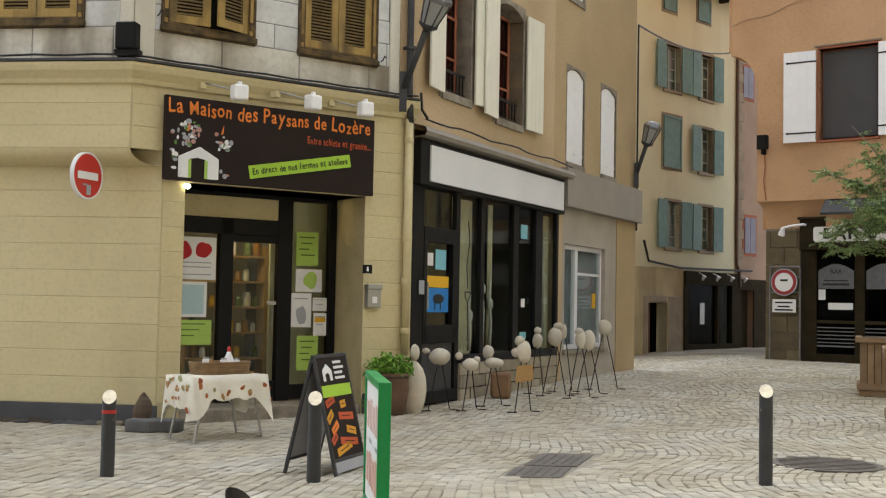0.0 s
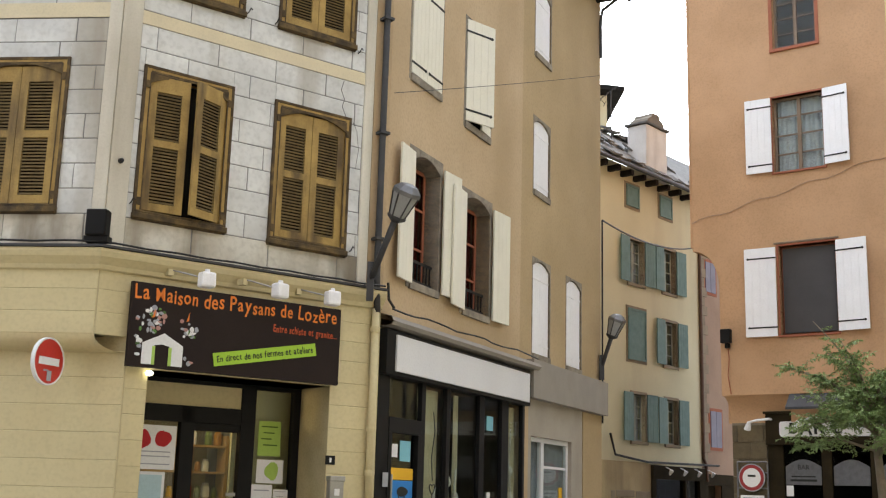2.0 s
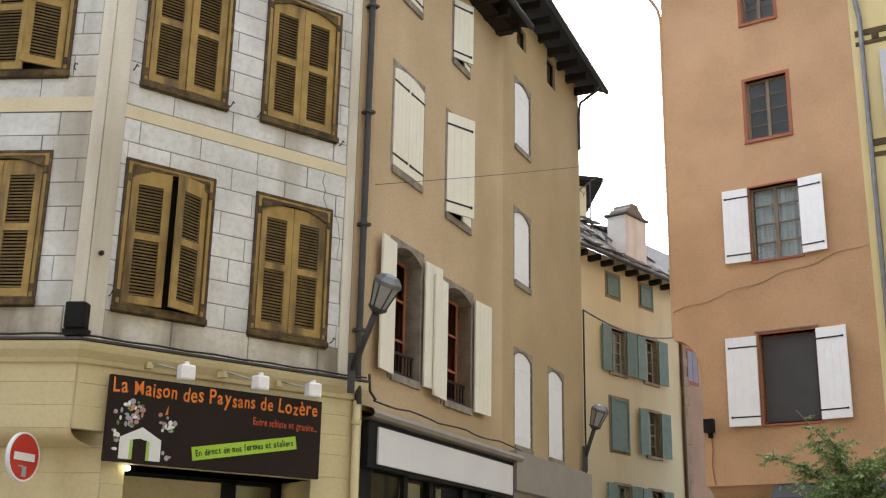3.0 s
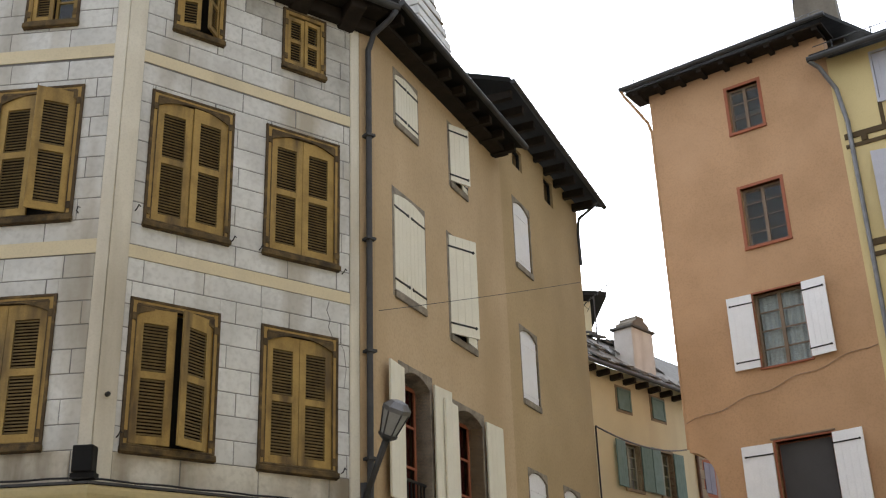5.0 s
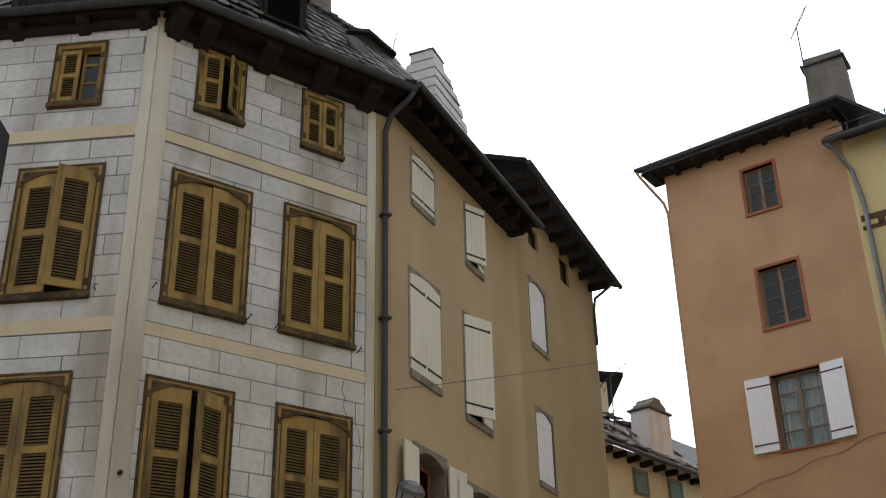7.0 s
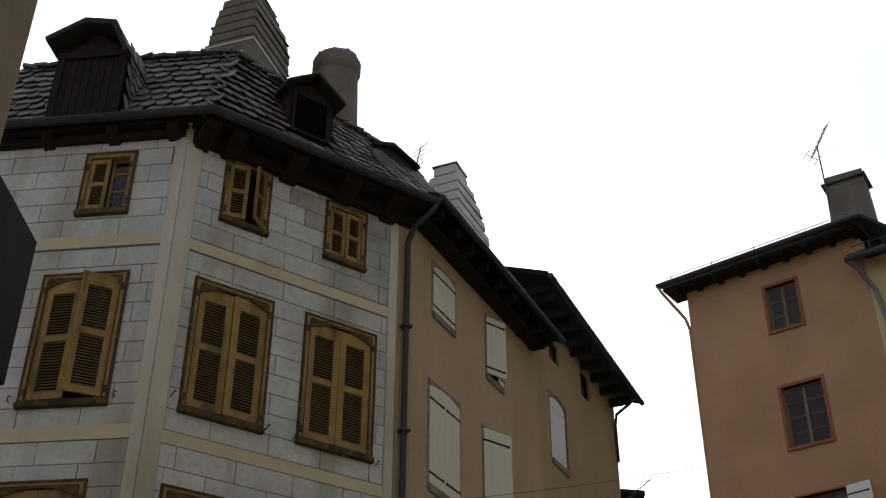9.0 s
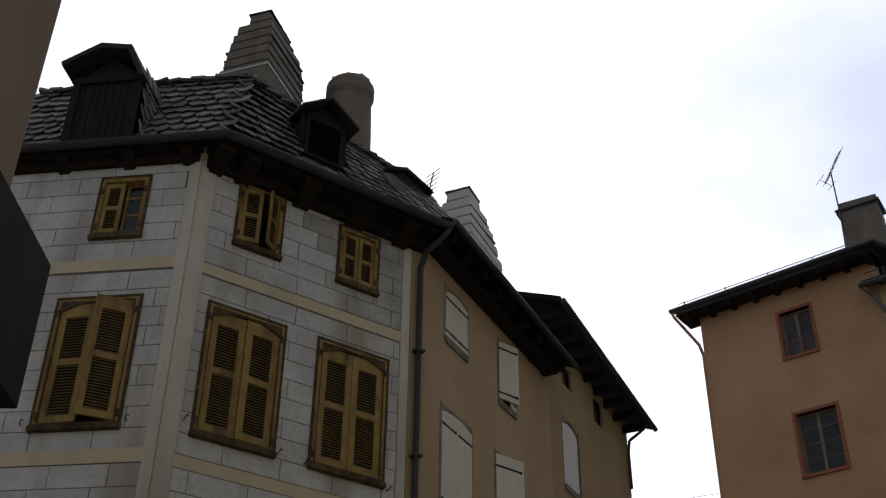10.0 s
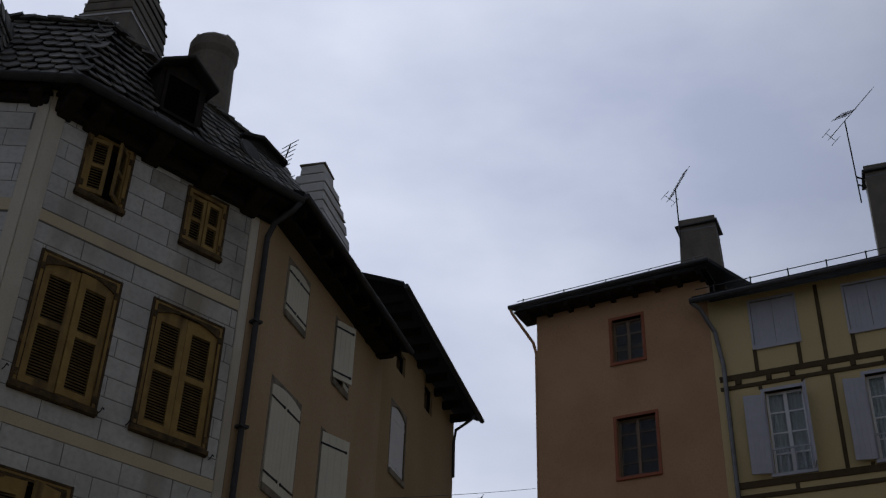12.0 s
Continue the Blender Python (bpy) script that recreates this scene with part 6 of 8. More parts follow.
part("roof", Build().add([(-1.8, -0.4, 16.0), (4.1, -0.4, 15.55), (4.1, 5.4, 15.55), (-1.8, 5.4, 16.0), (-1.8, -0.4, 16.16), (4.1, -0.4, 15.71), (4.1, 5.4, 15.71), (-1.8, 5.4, 16.16)],
                         [(3, 2, 1, 0), (4, 5, 6, 7), (0, 1, 5, 4), (1, 2, 6, 5), (2, 3, 7, 6), (3, 0, 4, 7)]), ROOF_DARK, far_h, "dark roof edge")

# ---- near house at the edge of the view ----
near = thing("near_house", pose(-2.87, 6.0, 0), "dim ochre plastered house close to the camera", "house")
part("wall", Build().box(-6.0, -7.0, 0.0, 0.0, 0.0, 12.5), mat("ochre_plaster", (0.22, 0.165, 0.095), (0.18, 0.13, 0.075), scale=1.0, fine=16, bump=0.4), near, "rough ochre plaster", bevel=0.02)
part("sign_box", Build().box(0.0, -1.4, 4.45, 0.39, -0.02, 5.43), mat("anthracite_box", (0.022, 0.022, 0.026), (0.017, 0.017, 0.02), rough=0.8, spec=0.1), near, "anthracite shop sign box on the wall", bevel=0.01)
# unseen blocks behind and beside the camera, added to dim the skylit fronts
for nm, a, w_, d_, h_, m_ in (("plain_house", pose(2, -9, 0), 34, 6, 15, BEIGE_PLASTER), ("plain_house", pose(19, 2, 0), 6, 30, 15, TEAL_WALL)):
    hb = thing(nm, a, "unseen house block added to keep skylight off the fronts", "house")
    part("wall", Build().box(-w_ / 2, -d_ / 2, 0, w_ / 2, d_ / 2, h_), m_, hb)
    part("roof", Build().panel([(-w_ / 2 - 0.4, h_), (w_ / 2 + 0.4, h_), (0, h_ + 2.5)], -d_ / 2 - 0.4, d_ / 2 + 0.4), ROOF_DARK, hb)

# ---- shop entrance in the corner house ----
entry = thing("shop_entrance", sub(FM, 0, 0.8, 0), "recessed glazed shop entrance with dark frames and paper notices", "shop entrance")
ex = WORLD[entry]
fr = Build()
for xa, xb, zt in ((0.3, 0.42, 3.05), (1.14, 1.34, 2.7), (2.02, 2.24, 3.05), (2.84, 2.95, 3.05)):
    fr.box(xa, -0.05, 0.2, xb, 0.06, zt)
fr.box(0.42, -0.05, 2.48, 2.02, 0.06, 2.7), fr.box(1.34, -0.03, 2.38, 2.02, 0.04, 2.48), fr.box(1.34, -0.03, 0.22, 2.02, 0.04, 0.48), fr.box(0.42, -0.04, 0.22, 1.14, 0.05, 0.42), fr.box(2.24, -0.04, 0.22, 2.84, 0.05, 0.42), fr.box(0.3, -0.05, 2.99, 2.95, 0.06, 3.05)
part("frame", fr, BLACK_PAINT, entry, "dark brown-black metal frame", bevel=0.006)
part("transom_panel", Build().box(0.42, -0.02, 2.7, 2.02, 0.0, 2.99), CREAM_PAINT, entry, "cream panel over the door")
for xa, za, xb, zb in ((0.42, 0.42, 1.14, 2.48), (1.38, 0.48, 1.98, 2.38), (2.24, 0.42, 2.84, 2.99)):
    part("pane", Build().box(xa, 0.0, za, xb, 0.008, zb), GLASS, entry).visible_shadow = False
part("threshold", Build().box(0.3, -0.8, 0.0, 2.95, 0.1, 0.2), GREY_STONE, entry, "worn grey stone step", bevel=0.02)
part("door_handle", Build().tube([(1.93, -0.08, 1.2), (1.93, -0.08, 1.5)], 0.014, 8).box(1.86, -0.05, 1.53, 2.0, -0.03, 1.58), STEEL, entry)
part("soffit", Build().box(0.3, -0.8, 3.05, 2.95, 0.0, 3.1), CREAM_PAINT, entry)
# the shop behind the glass
rm = Build().box(0.0, 3.4, 0.1, 3.7, 3.45, 3.3).box(-0.2, 0.1, 0.1, -0.15, 3.4, 3.3).box(3.65, 0.1, 0.1, 3.7, 3.4, 3.3).box(-0.2, 0.1, 0.15, 3.7, 3.4, 0.2)
part("shop_room", rm, mat("warm_dim_wall", (0.30, 0.24, 0.14), (0.24, 0.19, 0.11)), entry, "warm dim shop interior")
part("side_wall", Build().box(2.1, 0.35, 0.2, 3.6, 0.4, 3.2), CREAM_PAINT, entry, "cream wall behind the side pane")
sl = thing("shop_lamp", sub(ex, 1.4, 1.0, 3.1), "round ceiling lamp inside the shop", "lamp")
part("bowl", Build().lathe([(0.16, 0.08), (0.16, 0.0), (0.1, -0.04), (0.02, -0.05)], 16), BULB, sl)
shop_light = new("shop_light", bpy.data.lights.new("shop_light", "POINT"))
shop_light.data.energy, shop_light.data.color, shop_light.data.shadow_soft_size = 26, (1.0, 0.72, 0.42), 0.15
shop_light.matrix_world = sub(ex, 1.4, 0.75, 2.9)
shelf = thing("shop_shelf", sub(ex, 1.2, 1.3, 0.2), "honey wood shop shelf with jars behind the door", "shelf")
part("upright", Build().box(0, 0, 0, 0.05, 0.3, 2.2), SHELF_WOOD, shelf)
part("upright", Build().box(0.62, 0, 0, 0.67, 0.3, 2.2), SHELF_WOOD, shelf)
part("upright", Build().box(1.3, 0, 0, 1.35, 0.3, 2.2), SHELF_WOOD, shelf)
for i in range(6):
    part("shelf_board", Build().box(0.0, 0, 0.12 + 0.38 * i, 1.35, 0.3, 0.15 + 0.38 * i), SHELF_WOOD, shelf)
rnd_ = random.Random(14)
JAR_M = [mat("jar_amber", (0.35, 0.17, 0.04), rough=0.3, bump=0), mat("jar_red", (0.3, 0.05, 0.03), rough=0.3, bump=0), PAPER, mat("jar_green", (0.12, 0.16, 0.05), rough=0.3, bump=0), YELLOW]
JARS = [Build().lathe([(0.03, 0), (0.04, 0.01), (0.04, 0.1), (0.03, 0.12), (0.03, 0.14)], 10).mesh("jar", m_) for m_ in JAR_M]
for i in range(6):
    for k in range(9):
        if rnd_.random() < 0.75:
            ob = piece("jar", JARS[rnd_.randrange(5)], None, WORLD[shelf] @ pose(0.1 + k * 0.14, 0.1 + rnd_.random() * 0.1, 0.15 + 0.38 * i) @ Matrix.Scale(rnd_.uniform(0.9, 1.6), 4))
            tagged(ob, "small preserve jar on a wooden shop shelf", "jar", "jars on the shop shelf")


def paper(x0, z0, x1, z1, m_, bars=0, ink=INK_GREEN, art=None, y=-0.012, title=""):
    p = thing("notice", sub(ex, x0, y, z0), "%s paper notice taped to the shop glass" % title, "notice", "notices on the shop glass")
    part("sheet", Build().box(0, 0, 0, x1 - x0, 0.003, z1 - z0), m_, p)
    w, h = x1 - x0, z1 - z0
    for i in range(bars):
        zz = h * (0.82 - 0.7 * i / max(1, bars))
        part("print_line", Build().box(w * (0.12 + 0.1 * (i % 2)), -0.002, zz, w * (0.85 - 0.13 * (i % 3)), 0, zz + min(0.018, h * 0.045)), ink, p)
    for (cx, cz, rx, rz), am in art or ():
        part("print_shape", Build().blob((cx * w, -0.001, cz * h), (rx * w, 0.002, rz * h), 12, int(cx * 100), 0.15), am, p)
    return p


ROSE = mat("rose_red_print", (0.45, 0.02, 0.03), (0.38, 0.015, 0.02), bump=0)
p = paper(0.45, 1.85, 1.1, 2.42, PAPER, 0, art=[((0.3, 0.68, 0.16, 0.2), ROSE), ((0.72, 0.7, 0.17, 0.17), ROSE)], title="white rose-printed")
for zz in (0.16, 0.22, 0.06):
    part("print_line", Build().box(0.08, -0.002, zz, 0.58, 0, zz + 0.015), PAPER_GREY, p)
p = paper(0.45, 1.35, 0.98, 1.82, PAPER, title="framed pale blue")
part("print_panel", Build().box(0.04, -0.002, 0.04, 0.49, 0, 0.43), PAPER_BLUE, p)
paper(0.45, 0.98, 1.06, 1.31, LIME_PALE, 3, title="lime green")
paper(2.32, 2.09, 2.67, 2.57, LIME_PALE, 4, title="lime green")
paper(2.32, 1.72, 2.74, 2.04, PAPER, 0, art=[((0.55, 0.52, 0.24, 0.36), LIME_PALE)], title="white map-printed")
paper(2.26, 1.22, 2.58, 1.7, PAPER, 2, PAPER_GREY, art=[((0.5, 0.35, 0.25, 0.25), PAPER_GREY)], title="white line-drawn")
paper(2.6, 1.45, 2.83, 1.64, PAPER, 2, PAPER_GREY, title="small white")
p = paper(2.62, 1.1, 2.83, 1.42, PAPER, 2, PAPER_GREY, title="small white and yellow")
part("print_panel", Build().box(0.02, -0.002, 0.19, 0.19, 0, 0.26), YELLOW, p)
paper(2.36, 0.61, 2.7, 1.1, LIME_PALE, 4, title="lime green")

# ---- shop sign with its lamps ----
sign = thing("shop_sign", FM, "dark brown shop sign with orange letters and a green strip", "sign")
part("board", Build().box(-0.04, -0.13, 3.06, 3.0, -0.06, 4.11), SIGN_BROWN, sign, bevel=0.004)
hand_letters("name_letters", "La Maison des Paysans de Lozère", 0.25, ORANGE, sign, sub(FM, 0.0, -0.134, 3.895), "orange hand-drawn letters", 2.95, 5)
hand_letters("small_letters", "Entre schiste et granite...", 0.13, RED_ORANGE, sign, sub(FM, 1.95, -0.134, 3.69), "small red letters", 1.0, 6)
SL = FM @ pose(1.12, -0.145, 3.15, 0, -10.5, 0)
part("green_strip", Build().box(0, 0, 0, 1.53, 0.01, 0.17), LIME, sign, "tilted lime green strip", SL)
hand_letters("strip_letters", "En direct de nos fermes et ateliers", 0.12, INK, sign, SL @ pose(0.05, -0.003, 0.05), "dark letters", 1.44, 7)
hs = Build().panel([(0.14, 3.1), (0.27, 3.1), (0.27, 3.26), (0.3, 3.34), (0.4, 3.36), (0.5, 3.34), (0.53, 3.26), (0.53, 3.1), (0.68, 3.1), (0.68, 3.36), (0.42, 3.5), (0.14, 3.36)], -0.137, -0.131)
part("painted_house", hs, PAPER, sign)
for x in (0.27, 0.49):
    part("painted_door", Build().box(x, -0.139, 3.1, x + 0.04, -0.131, 3.33), LIME_PALE, sign)
rnd_ = random.Random(9)
SPOTS = [PAPER_GREY, LEAF, mat("dusty_pink_print", (0.45, 0.25, 0.22), bump=0), PAPER_GREY, PAPER]
for cx, cz, rx, rz, n in ((0.25, 3.66, 0.2, 0.17, 34), (0.72, 3.58, 0.13, 0.16, 18), (0.75, 3.2, 0.06, 0.05, 3), (0.08, 3.4, 0.05, 0.2, 7)):
    for i in range(n):
        a, r = rnd_.uniform(0, 6.28), math.sqrt(rnd_.random())
        part("painted_fruit", Build().blob((cx + rx * r * math.cos(a), -0.133, cz + rz * r * math.sin(a)), (rnd_.uniform(0.015, 0.04), 0.003, rnd_.uniform(0.015, 0.035)), 8, i), SPOTS[rnd_.randrange(5)], sign)
for x in (0.24, 0.7):
    part("painted_carrot", Build().panel([(x, 3.68), (x + 0.035, 3.69), (x + 0.04, 3.8)], -0.137, -0.131), ORANGE, sign)
lamp1 = thing("sign_spotlight", sub(FM, 0.8, -0.15, 4.12), "white spotlight on an arm above the shop sign", "spotlight", "spotlights above the shop sign")
part("head", Build().box(-0.1, -0.36, -0.03, 0.1, -0.2, 0.17), WHITE_PAINT, lamp1, bevel=0.03)
part("arm", Build().tube([(-0.35, 0.05, 0.2), (-0.3, -0.1, 0.16), (-0.05, -0.25, 0.1)], 0.011, 6), STEEL, lamp1)
part("cap", Build().lathe([(0.035, 0.17), (0.03, 0.21)], 8, pose(0, -0.28, 0)), WHITE_PAINT, lamp1)
part("bracket", Build().box(-0.4, 0.0, 0.12, -0.32, 0.12, 0.2), CREAM_PAINT, lamp1)
for x, a in ((1.79, 14), (2.68, -4)):
    copy_thing(lamp1, sub(FM, x, -0.15, 4.12, a))
part("lit_bulb", Build().blob((0.3, -0.05, 3.0), (0.05, 0.05, 0.035), 10, 1, 0.0), BULB, sign, "small lit lamp under the sign")

# fixtures on the shop walls
mb = thing("mailbox", sub(FM, 2.97, -0.1, 1.52), "small grey metal letter box on the shop pier", "mailbox")
part("box", Build().box(0, 0, 0, 0.22, 0.1, 0.28), STEEL, mb, bevel=0.01)
part("lid", Build().box(-0.01, -0.02, 0.25, 0.23, 0.1, 0.32), STEEL, mb, bevel=0.01)
part("label", Build().box(0.07, -0.006, 0.06, 0.15, 0.0, 0.15), PAPER, mb)
hn = thing("number_plate", sub(FM, 2.93, -0.02, 1.99), "small dark enamel plate on the pier", "plate")
part("plate", Build().box(0, 0, 0, 0.15, 0.012, 0.12), BLACK_PAINT, hn)
part("mark", Build().box(0.06, -0.004, 0.03, 0.09, 0, 0.09), PAPER, hn)
ne = thing("no_entry_sign", FL @ pose(-0.44, -0.22, 3.05, 0, 0, 77), "round red no entry sign on a short bracket", "road sign")
part("disc", Build().lathe([(0.265, -0.012), (0.27, 0.0), (0.265, 0.012)], 36, pose(0, 0, 0, 90, 0, 0)), RED, ne)
part("rim", Build().lathe([(0.265, -0.03), (0.285, -0.03), (0.285, 0.02), (0.265, 0.02), (0.265, -0.03)], 36, pose(0, 0, 0, 90, 0, 0), False), PAPER, ne, "pale metal rim")
part("bar", Build().box(-0.19, -0.02, -0.045, 0.19, -0.013, 0.045), PAPER, ne, "white bar")
part("sticker", Build().box(-0.02, -0.018, -0.23, 0.06, -0.013, -0.11).box(-0.09, -0.018, -0.12, 0.0, -0.013, -0.1), PAPER_GREY, ne, "torn grey sticker")
part("bracket", Build().tube([(0.0, 0.02, 0.0), (0.1, 0.25, 0.0), (0.25, 0.3, 0.0)], 0.02, 6), ZINC, ne)
fl = thing("floodlight", sub(FL, -0.02, -0.12, 4.55), "black box floodlight on the cornice corner", "floodlight")
part("housing", Build().box(-0.13, -0.1, 0.05, 0.13, 0.08, 0.38), BLACK_PAINT, fl, bevel=0.02)
part("stand", Build().box(-0.15, -0.06, -0.02, 0.15, 0.1, 0.05), BLACK_PAINT, fl)
pf = thing("floodlight", sub(FP, 0.2, -0.12, 5.45), "black box floodlight on the salmon wall", "floodlight")
part("housing", Build().box(-0.13, -0.1, 0.1, 0.13, 0.06, 0.45), BLACK_PAINT, pf, bevel=0.02)
part("bracket", Build().box(-0.04, -0.02, -0.02, 0.04, 0.12, 0.1), BLACK_PAINT, pf)
part("cable", Build().tube([(0.0, 0.1, 0.0), (0.02, 0.105, -0.3), (-0.02, 0.105, -0.7), (0.05, 0.105, -1.15)], 0.012, 5), RED_TRIM, pf)
dp = thing("downpipe", sub(FM, 3.63, -0.08, 0), "tall wall downpipe, dark zinc above and cream painted below", "downpipe")
part("lower_pipe", Build().tube([(-0.02, 0, 0.85), (-0.02, 0, 4.2)], 0.055, 10), CREAM_PAINT, dp, "cream painted pipe", smooth=True)
part("upper_pipe", Build().tube([(-0.01, -0.02, 4.15), (-0.04, -0.02, 4.7), (-0.03, -0.02, 11.5), (-0.04, -0.03, 12.0), (0.0, -0.14, 12.28), (0.16, -0.4, 12.5), (0.22, -0.48, 12.64)], 0.05, 10), ZINC_DARK, dp, smooth=True)
for z in (1.2, 1.9, 2.5, 3.9):
    part("collar", Build().lathe([(0.07, -0.04), (0.075, 0.0), (0.07, 0.04)], 10, pose(-0.02, 0, z)), CREAM_PAINT, dp)
for z in (5.2, 6.8, 8.6, 10.4):
    part("clamp", Build().box(-0.11, -0.09, z, 0.05, 0.08, z + 0.04), ZINC_DARK, dp)


def street_lamp(base, head, label):
    """A slanting wall arm with a glazed lantern at its end."""
    base, head = Vector(base), Vector(head)
    lp = thing("street_lamp", Matrix.Translation(base), label, "street lamp", "street lamps on the walls")
    d = head - base
    part("arm", Build().tube([(0, 0, 0), d * 0.5, d], [0.05, 0.045, 0.05], 8), ZINC_DARK, lp, smooth=True)
    part("wall_plate", Build().box(-0.05, -0.05, -0.3, 0.05, 0.05, 0.25), ZINC_DARK, lp)
    lean = d.normalized()
    m = Matrix.Translation(d) @ Vector((0, 0, 1)).rotation_difference(lean).to_matrix().to_4x4()
    part("lantern_base", Build().lathe([(0.06, -0.05), (0.13, 0.0), (0.14, 0.04)], 6, m), ZINC_DARK, lp)
    part("glass", Build().lathe([(0.11, 0.04), (0.18, 0.36)], 6, m), LAMP_GLASS, lp, "milky lantern glass")
    part("lantern_cap", Build().lathe([(0.2, 0.36), (0.2, 0.42), (0.12, 0.5), (0.06, 0.52)], 6, m), ZINC, lp)
    for i in range(6):
        a = math.pi / 3 * i
        part("glazing_bar", Build().tube([(0.115 * math.cos(a), 0.115 * math.sin(a), 0.04), (0.19 * math.cos(a), 0.19 * math.sin(a), 0.38)], 0.012, 5, m), ZINC_DARK, lp)
    return lp


street_lamp((-0.60, 15.85, 4.55), (-0.27, 15.5, 5.36), "grey lantern street lamp on a slanting wall arm")
street_lamp((4.27, 25.5, 4.55), (4.46, 25.3, 5.2), "grey lantern street lamp on the corner of the beige house")

# ---- square: bollards, boards, table ----
def bollard(x, y, turn, label, h=0.74):
    b = thing("bollard", pose(x, y, g(x, y), 0, 0, turn), label, "bollard", "bollards along the square")
    n, r, s = 18, 0.062, 0.058
    rings = [(math.cos(2 * math.pi * i / n), math.sin(2 * math.pi * i / n)) for i in range(n)]
    bd = Build()
    v = [(r * c, r * d, -0.05) for c, d in rings] + [(r * c, r * d, h + s * d) for c, d in rings]
    bd.add(v, [(i, (i + 1) % n, n + (i + 1) % n, n + i) for i in range(n)])
    part("post", bd, BOLLARD, b, smooth=True)
    part("cut_face", Build().add([(r * 0.99 * c, r * 0.99 * d, h + s * d) for c, d in rings], [tuple(range(n))]), BOLLARD_TOP, b, "bright slanting cut face")
    return b


bollard(-2.96, 10.32, 12, "dark grey steel bollard with a bright slanting top and red band", 0.705)
part("red_band", Build().lathe([(0.064, 0.56), (0.064, 0.59)], 18), RED, bpy.data.objects["bollard"], "", WORLD[bpy.data.objects["bollard"]])
bollard(-1.11, 10.23, 5, "dark grey steel bollard with a bright slanting top", 0.735)
bollard(2.98, 10.56, -10, "scratched dark grey steel bollard with a bright slanting top", 0.85)
bollard(-0.86, 5.0, 160, "dark grey steel bollard seen from behind its slanting top")

ab = thing("pavement_board", pose(-1.19, 10.62, g(-1.19, 10.62), 0, 0, 71), "folding pavement board with orange and lime labels on black", "sandwich board")
AH, AS, AW = 1.1, 0.26, 0.72
tilt = math.degrees(math.atan2(AS, AH))
for sgn, nm in ((-1, "front_leaf"), (1, "back_leaf")):
    mt = WORLD[ab] @ pose(0, sgn * AS, 0, sgn * tilt, 0, 0)
    fr = frame_bars(Build(), 0, 0.12, AW, AH * 1.02, 0.03, -0.015, 0.015).box(0, -0.015, 0, 0.035, 0.015, 0.14).box(AW - 0.035, -0.015, 0, AW, 0.015, 0.14)
    lf = part(nm, fr, ZINC_DARK, ab, "grey frame", mt, bevel=0.004)
    part("panel", Build().box(0.03, -0.008, 0.15, AW - 0.03, 0.008, AH * 1.0), SIGN_BROWN if sgn < 0 else PAPER_GREY, lf, "black panel" if sgn < 0 else "grey panel", mt)
    if sgn > 0:
        continue
    part("kick_panel", Build().box(0.03, -0.009, 0.02, AW - 0.03, 0.009, 0.15), PAPER_GREY, lf, "", mt)
    part("lime_strip", Build().box(0.04, -0.014, 0.72, AW - 0.04, -0.008, 0.83), LIME, lf, "lime strip", mt)
    part("painted_house", Build().panel([(0.12, 0.87), (0.17, 0.87), (0.17, 0.93), (0.22, 0.95), (0.27, 0.93), (0.27, 0.87), (0.32, 0.87), (0.32, 0.97), (0.22, 1.03), (0.12, 0.97)], -0.013, -0.008), PAPER, lf, "", mt)
    for i in range(4):
        part("chalk_bar", Build().box(0.38, -0.013, 0.88 + i * 0.05, 0.6 - 0.04 * (i % 2), -0.008, 0.905 + i * 0.05), PAPER, lf, "", mt)
    for x, z, wd, tl, m_ in ((0.08, 0.62, 0.2, -14, RED_ORANGE), (0.38, 0.6, 0.12, -4, MARIGOLD), (0.3, 0.5, 0.32, 4, RED_ORANGE), (0.07, 0.47, 0.15, -32, MARIGOLD), (0.12, 0.36, 0.17, -28, ORANGE),
                             (0.42, 0.37, 0.2, 12, MARIGOLD), (0.08, 0.27, 0.14, -30, RED_ORANGE), (0.24, 0.27, 0.38, 6, RED_ORANGE), (0.14, 0.165, 0.34, -10, MARIGOLD)):
        m2 = mt @ pose(x, -0.012, z, 0, tl, 0)
        lab = part("price_label", Build().box(0, 0, 0, wd, 0.004, 0.07), m_, lf, "", m2)
        part("label_print", Build().box(wd * 0.2, -0.002, 0.031, wd * 0.8, 0.0, 0.039), SIGN_BROWN, lf, "", m2)

gp = thing("green_display_panel", pose(-0.385, 8.0, 0, 0, 0, 97.6), "green framed display panel with a faded poster", "display panel")
part("frame", frame_bars(Build(), 0, 0.0, 1.42, 1.04, 0.06, -0.045, 0.045), GREEN, gp, "glossy green frame", bevel=0.006)
part("poster", Build().box(0.06, -0.02, 0.06, 1.36, 0.03, 0.98), PAPER, gp, "faded white poster")
for i, (za, zb, m_) in enumerate(((0.62, 0.85, mat("faded_red_print", (0.62, 0.45, 0.41), bump=0)), (0.2, 0.45, mat("faded_orange_print", (0.6, 0.36, 0.29), bump=0)), (0.52, 0.55, PAPER_GREY))):
    for k in range(4):
        part("print_bar", Build().box(0.2 + 0.28 * k, 0.03, za, 0.4 + 0.28 * k, 0.034, zb - 0.03 * (k % 2)), m_, gp)

tb = thing("folding_table", pose(-2.54, 13.12, g(-2.54, 13.12), 0, 0, 47), "small folding metal table by the shop door", "table")
TL, TW, TH = 1.0, 0.52, 0.72
part("tabletop", Build().box(-TL / 2, -TW / 2, TH - 0.03, TL / 2, TW / 2, TH), WHITE_PAINT, tb)
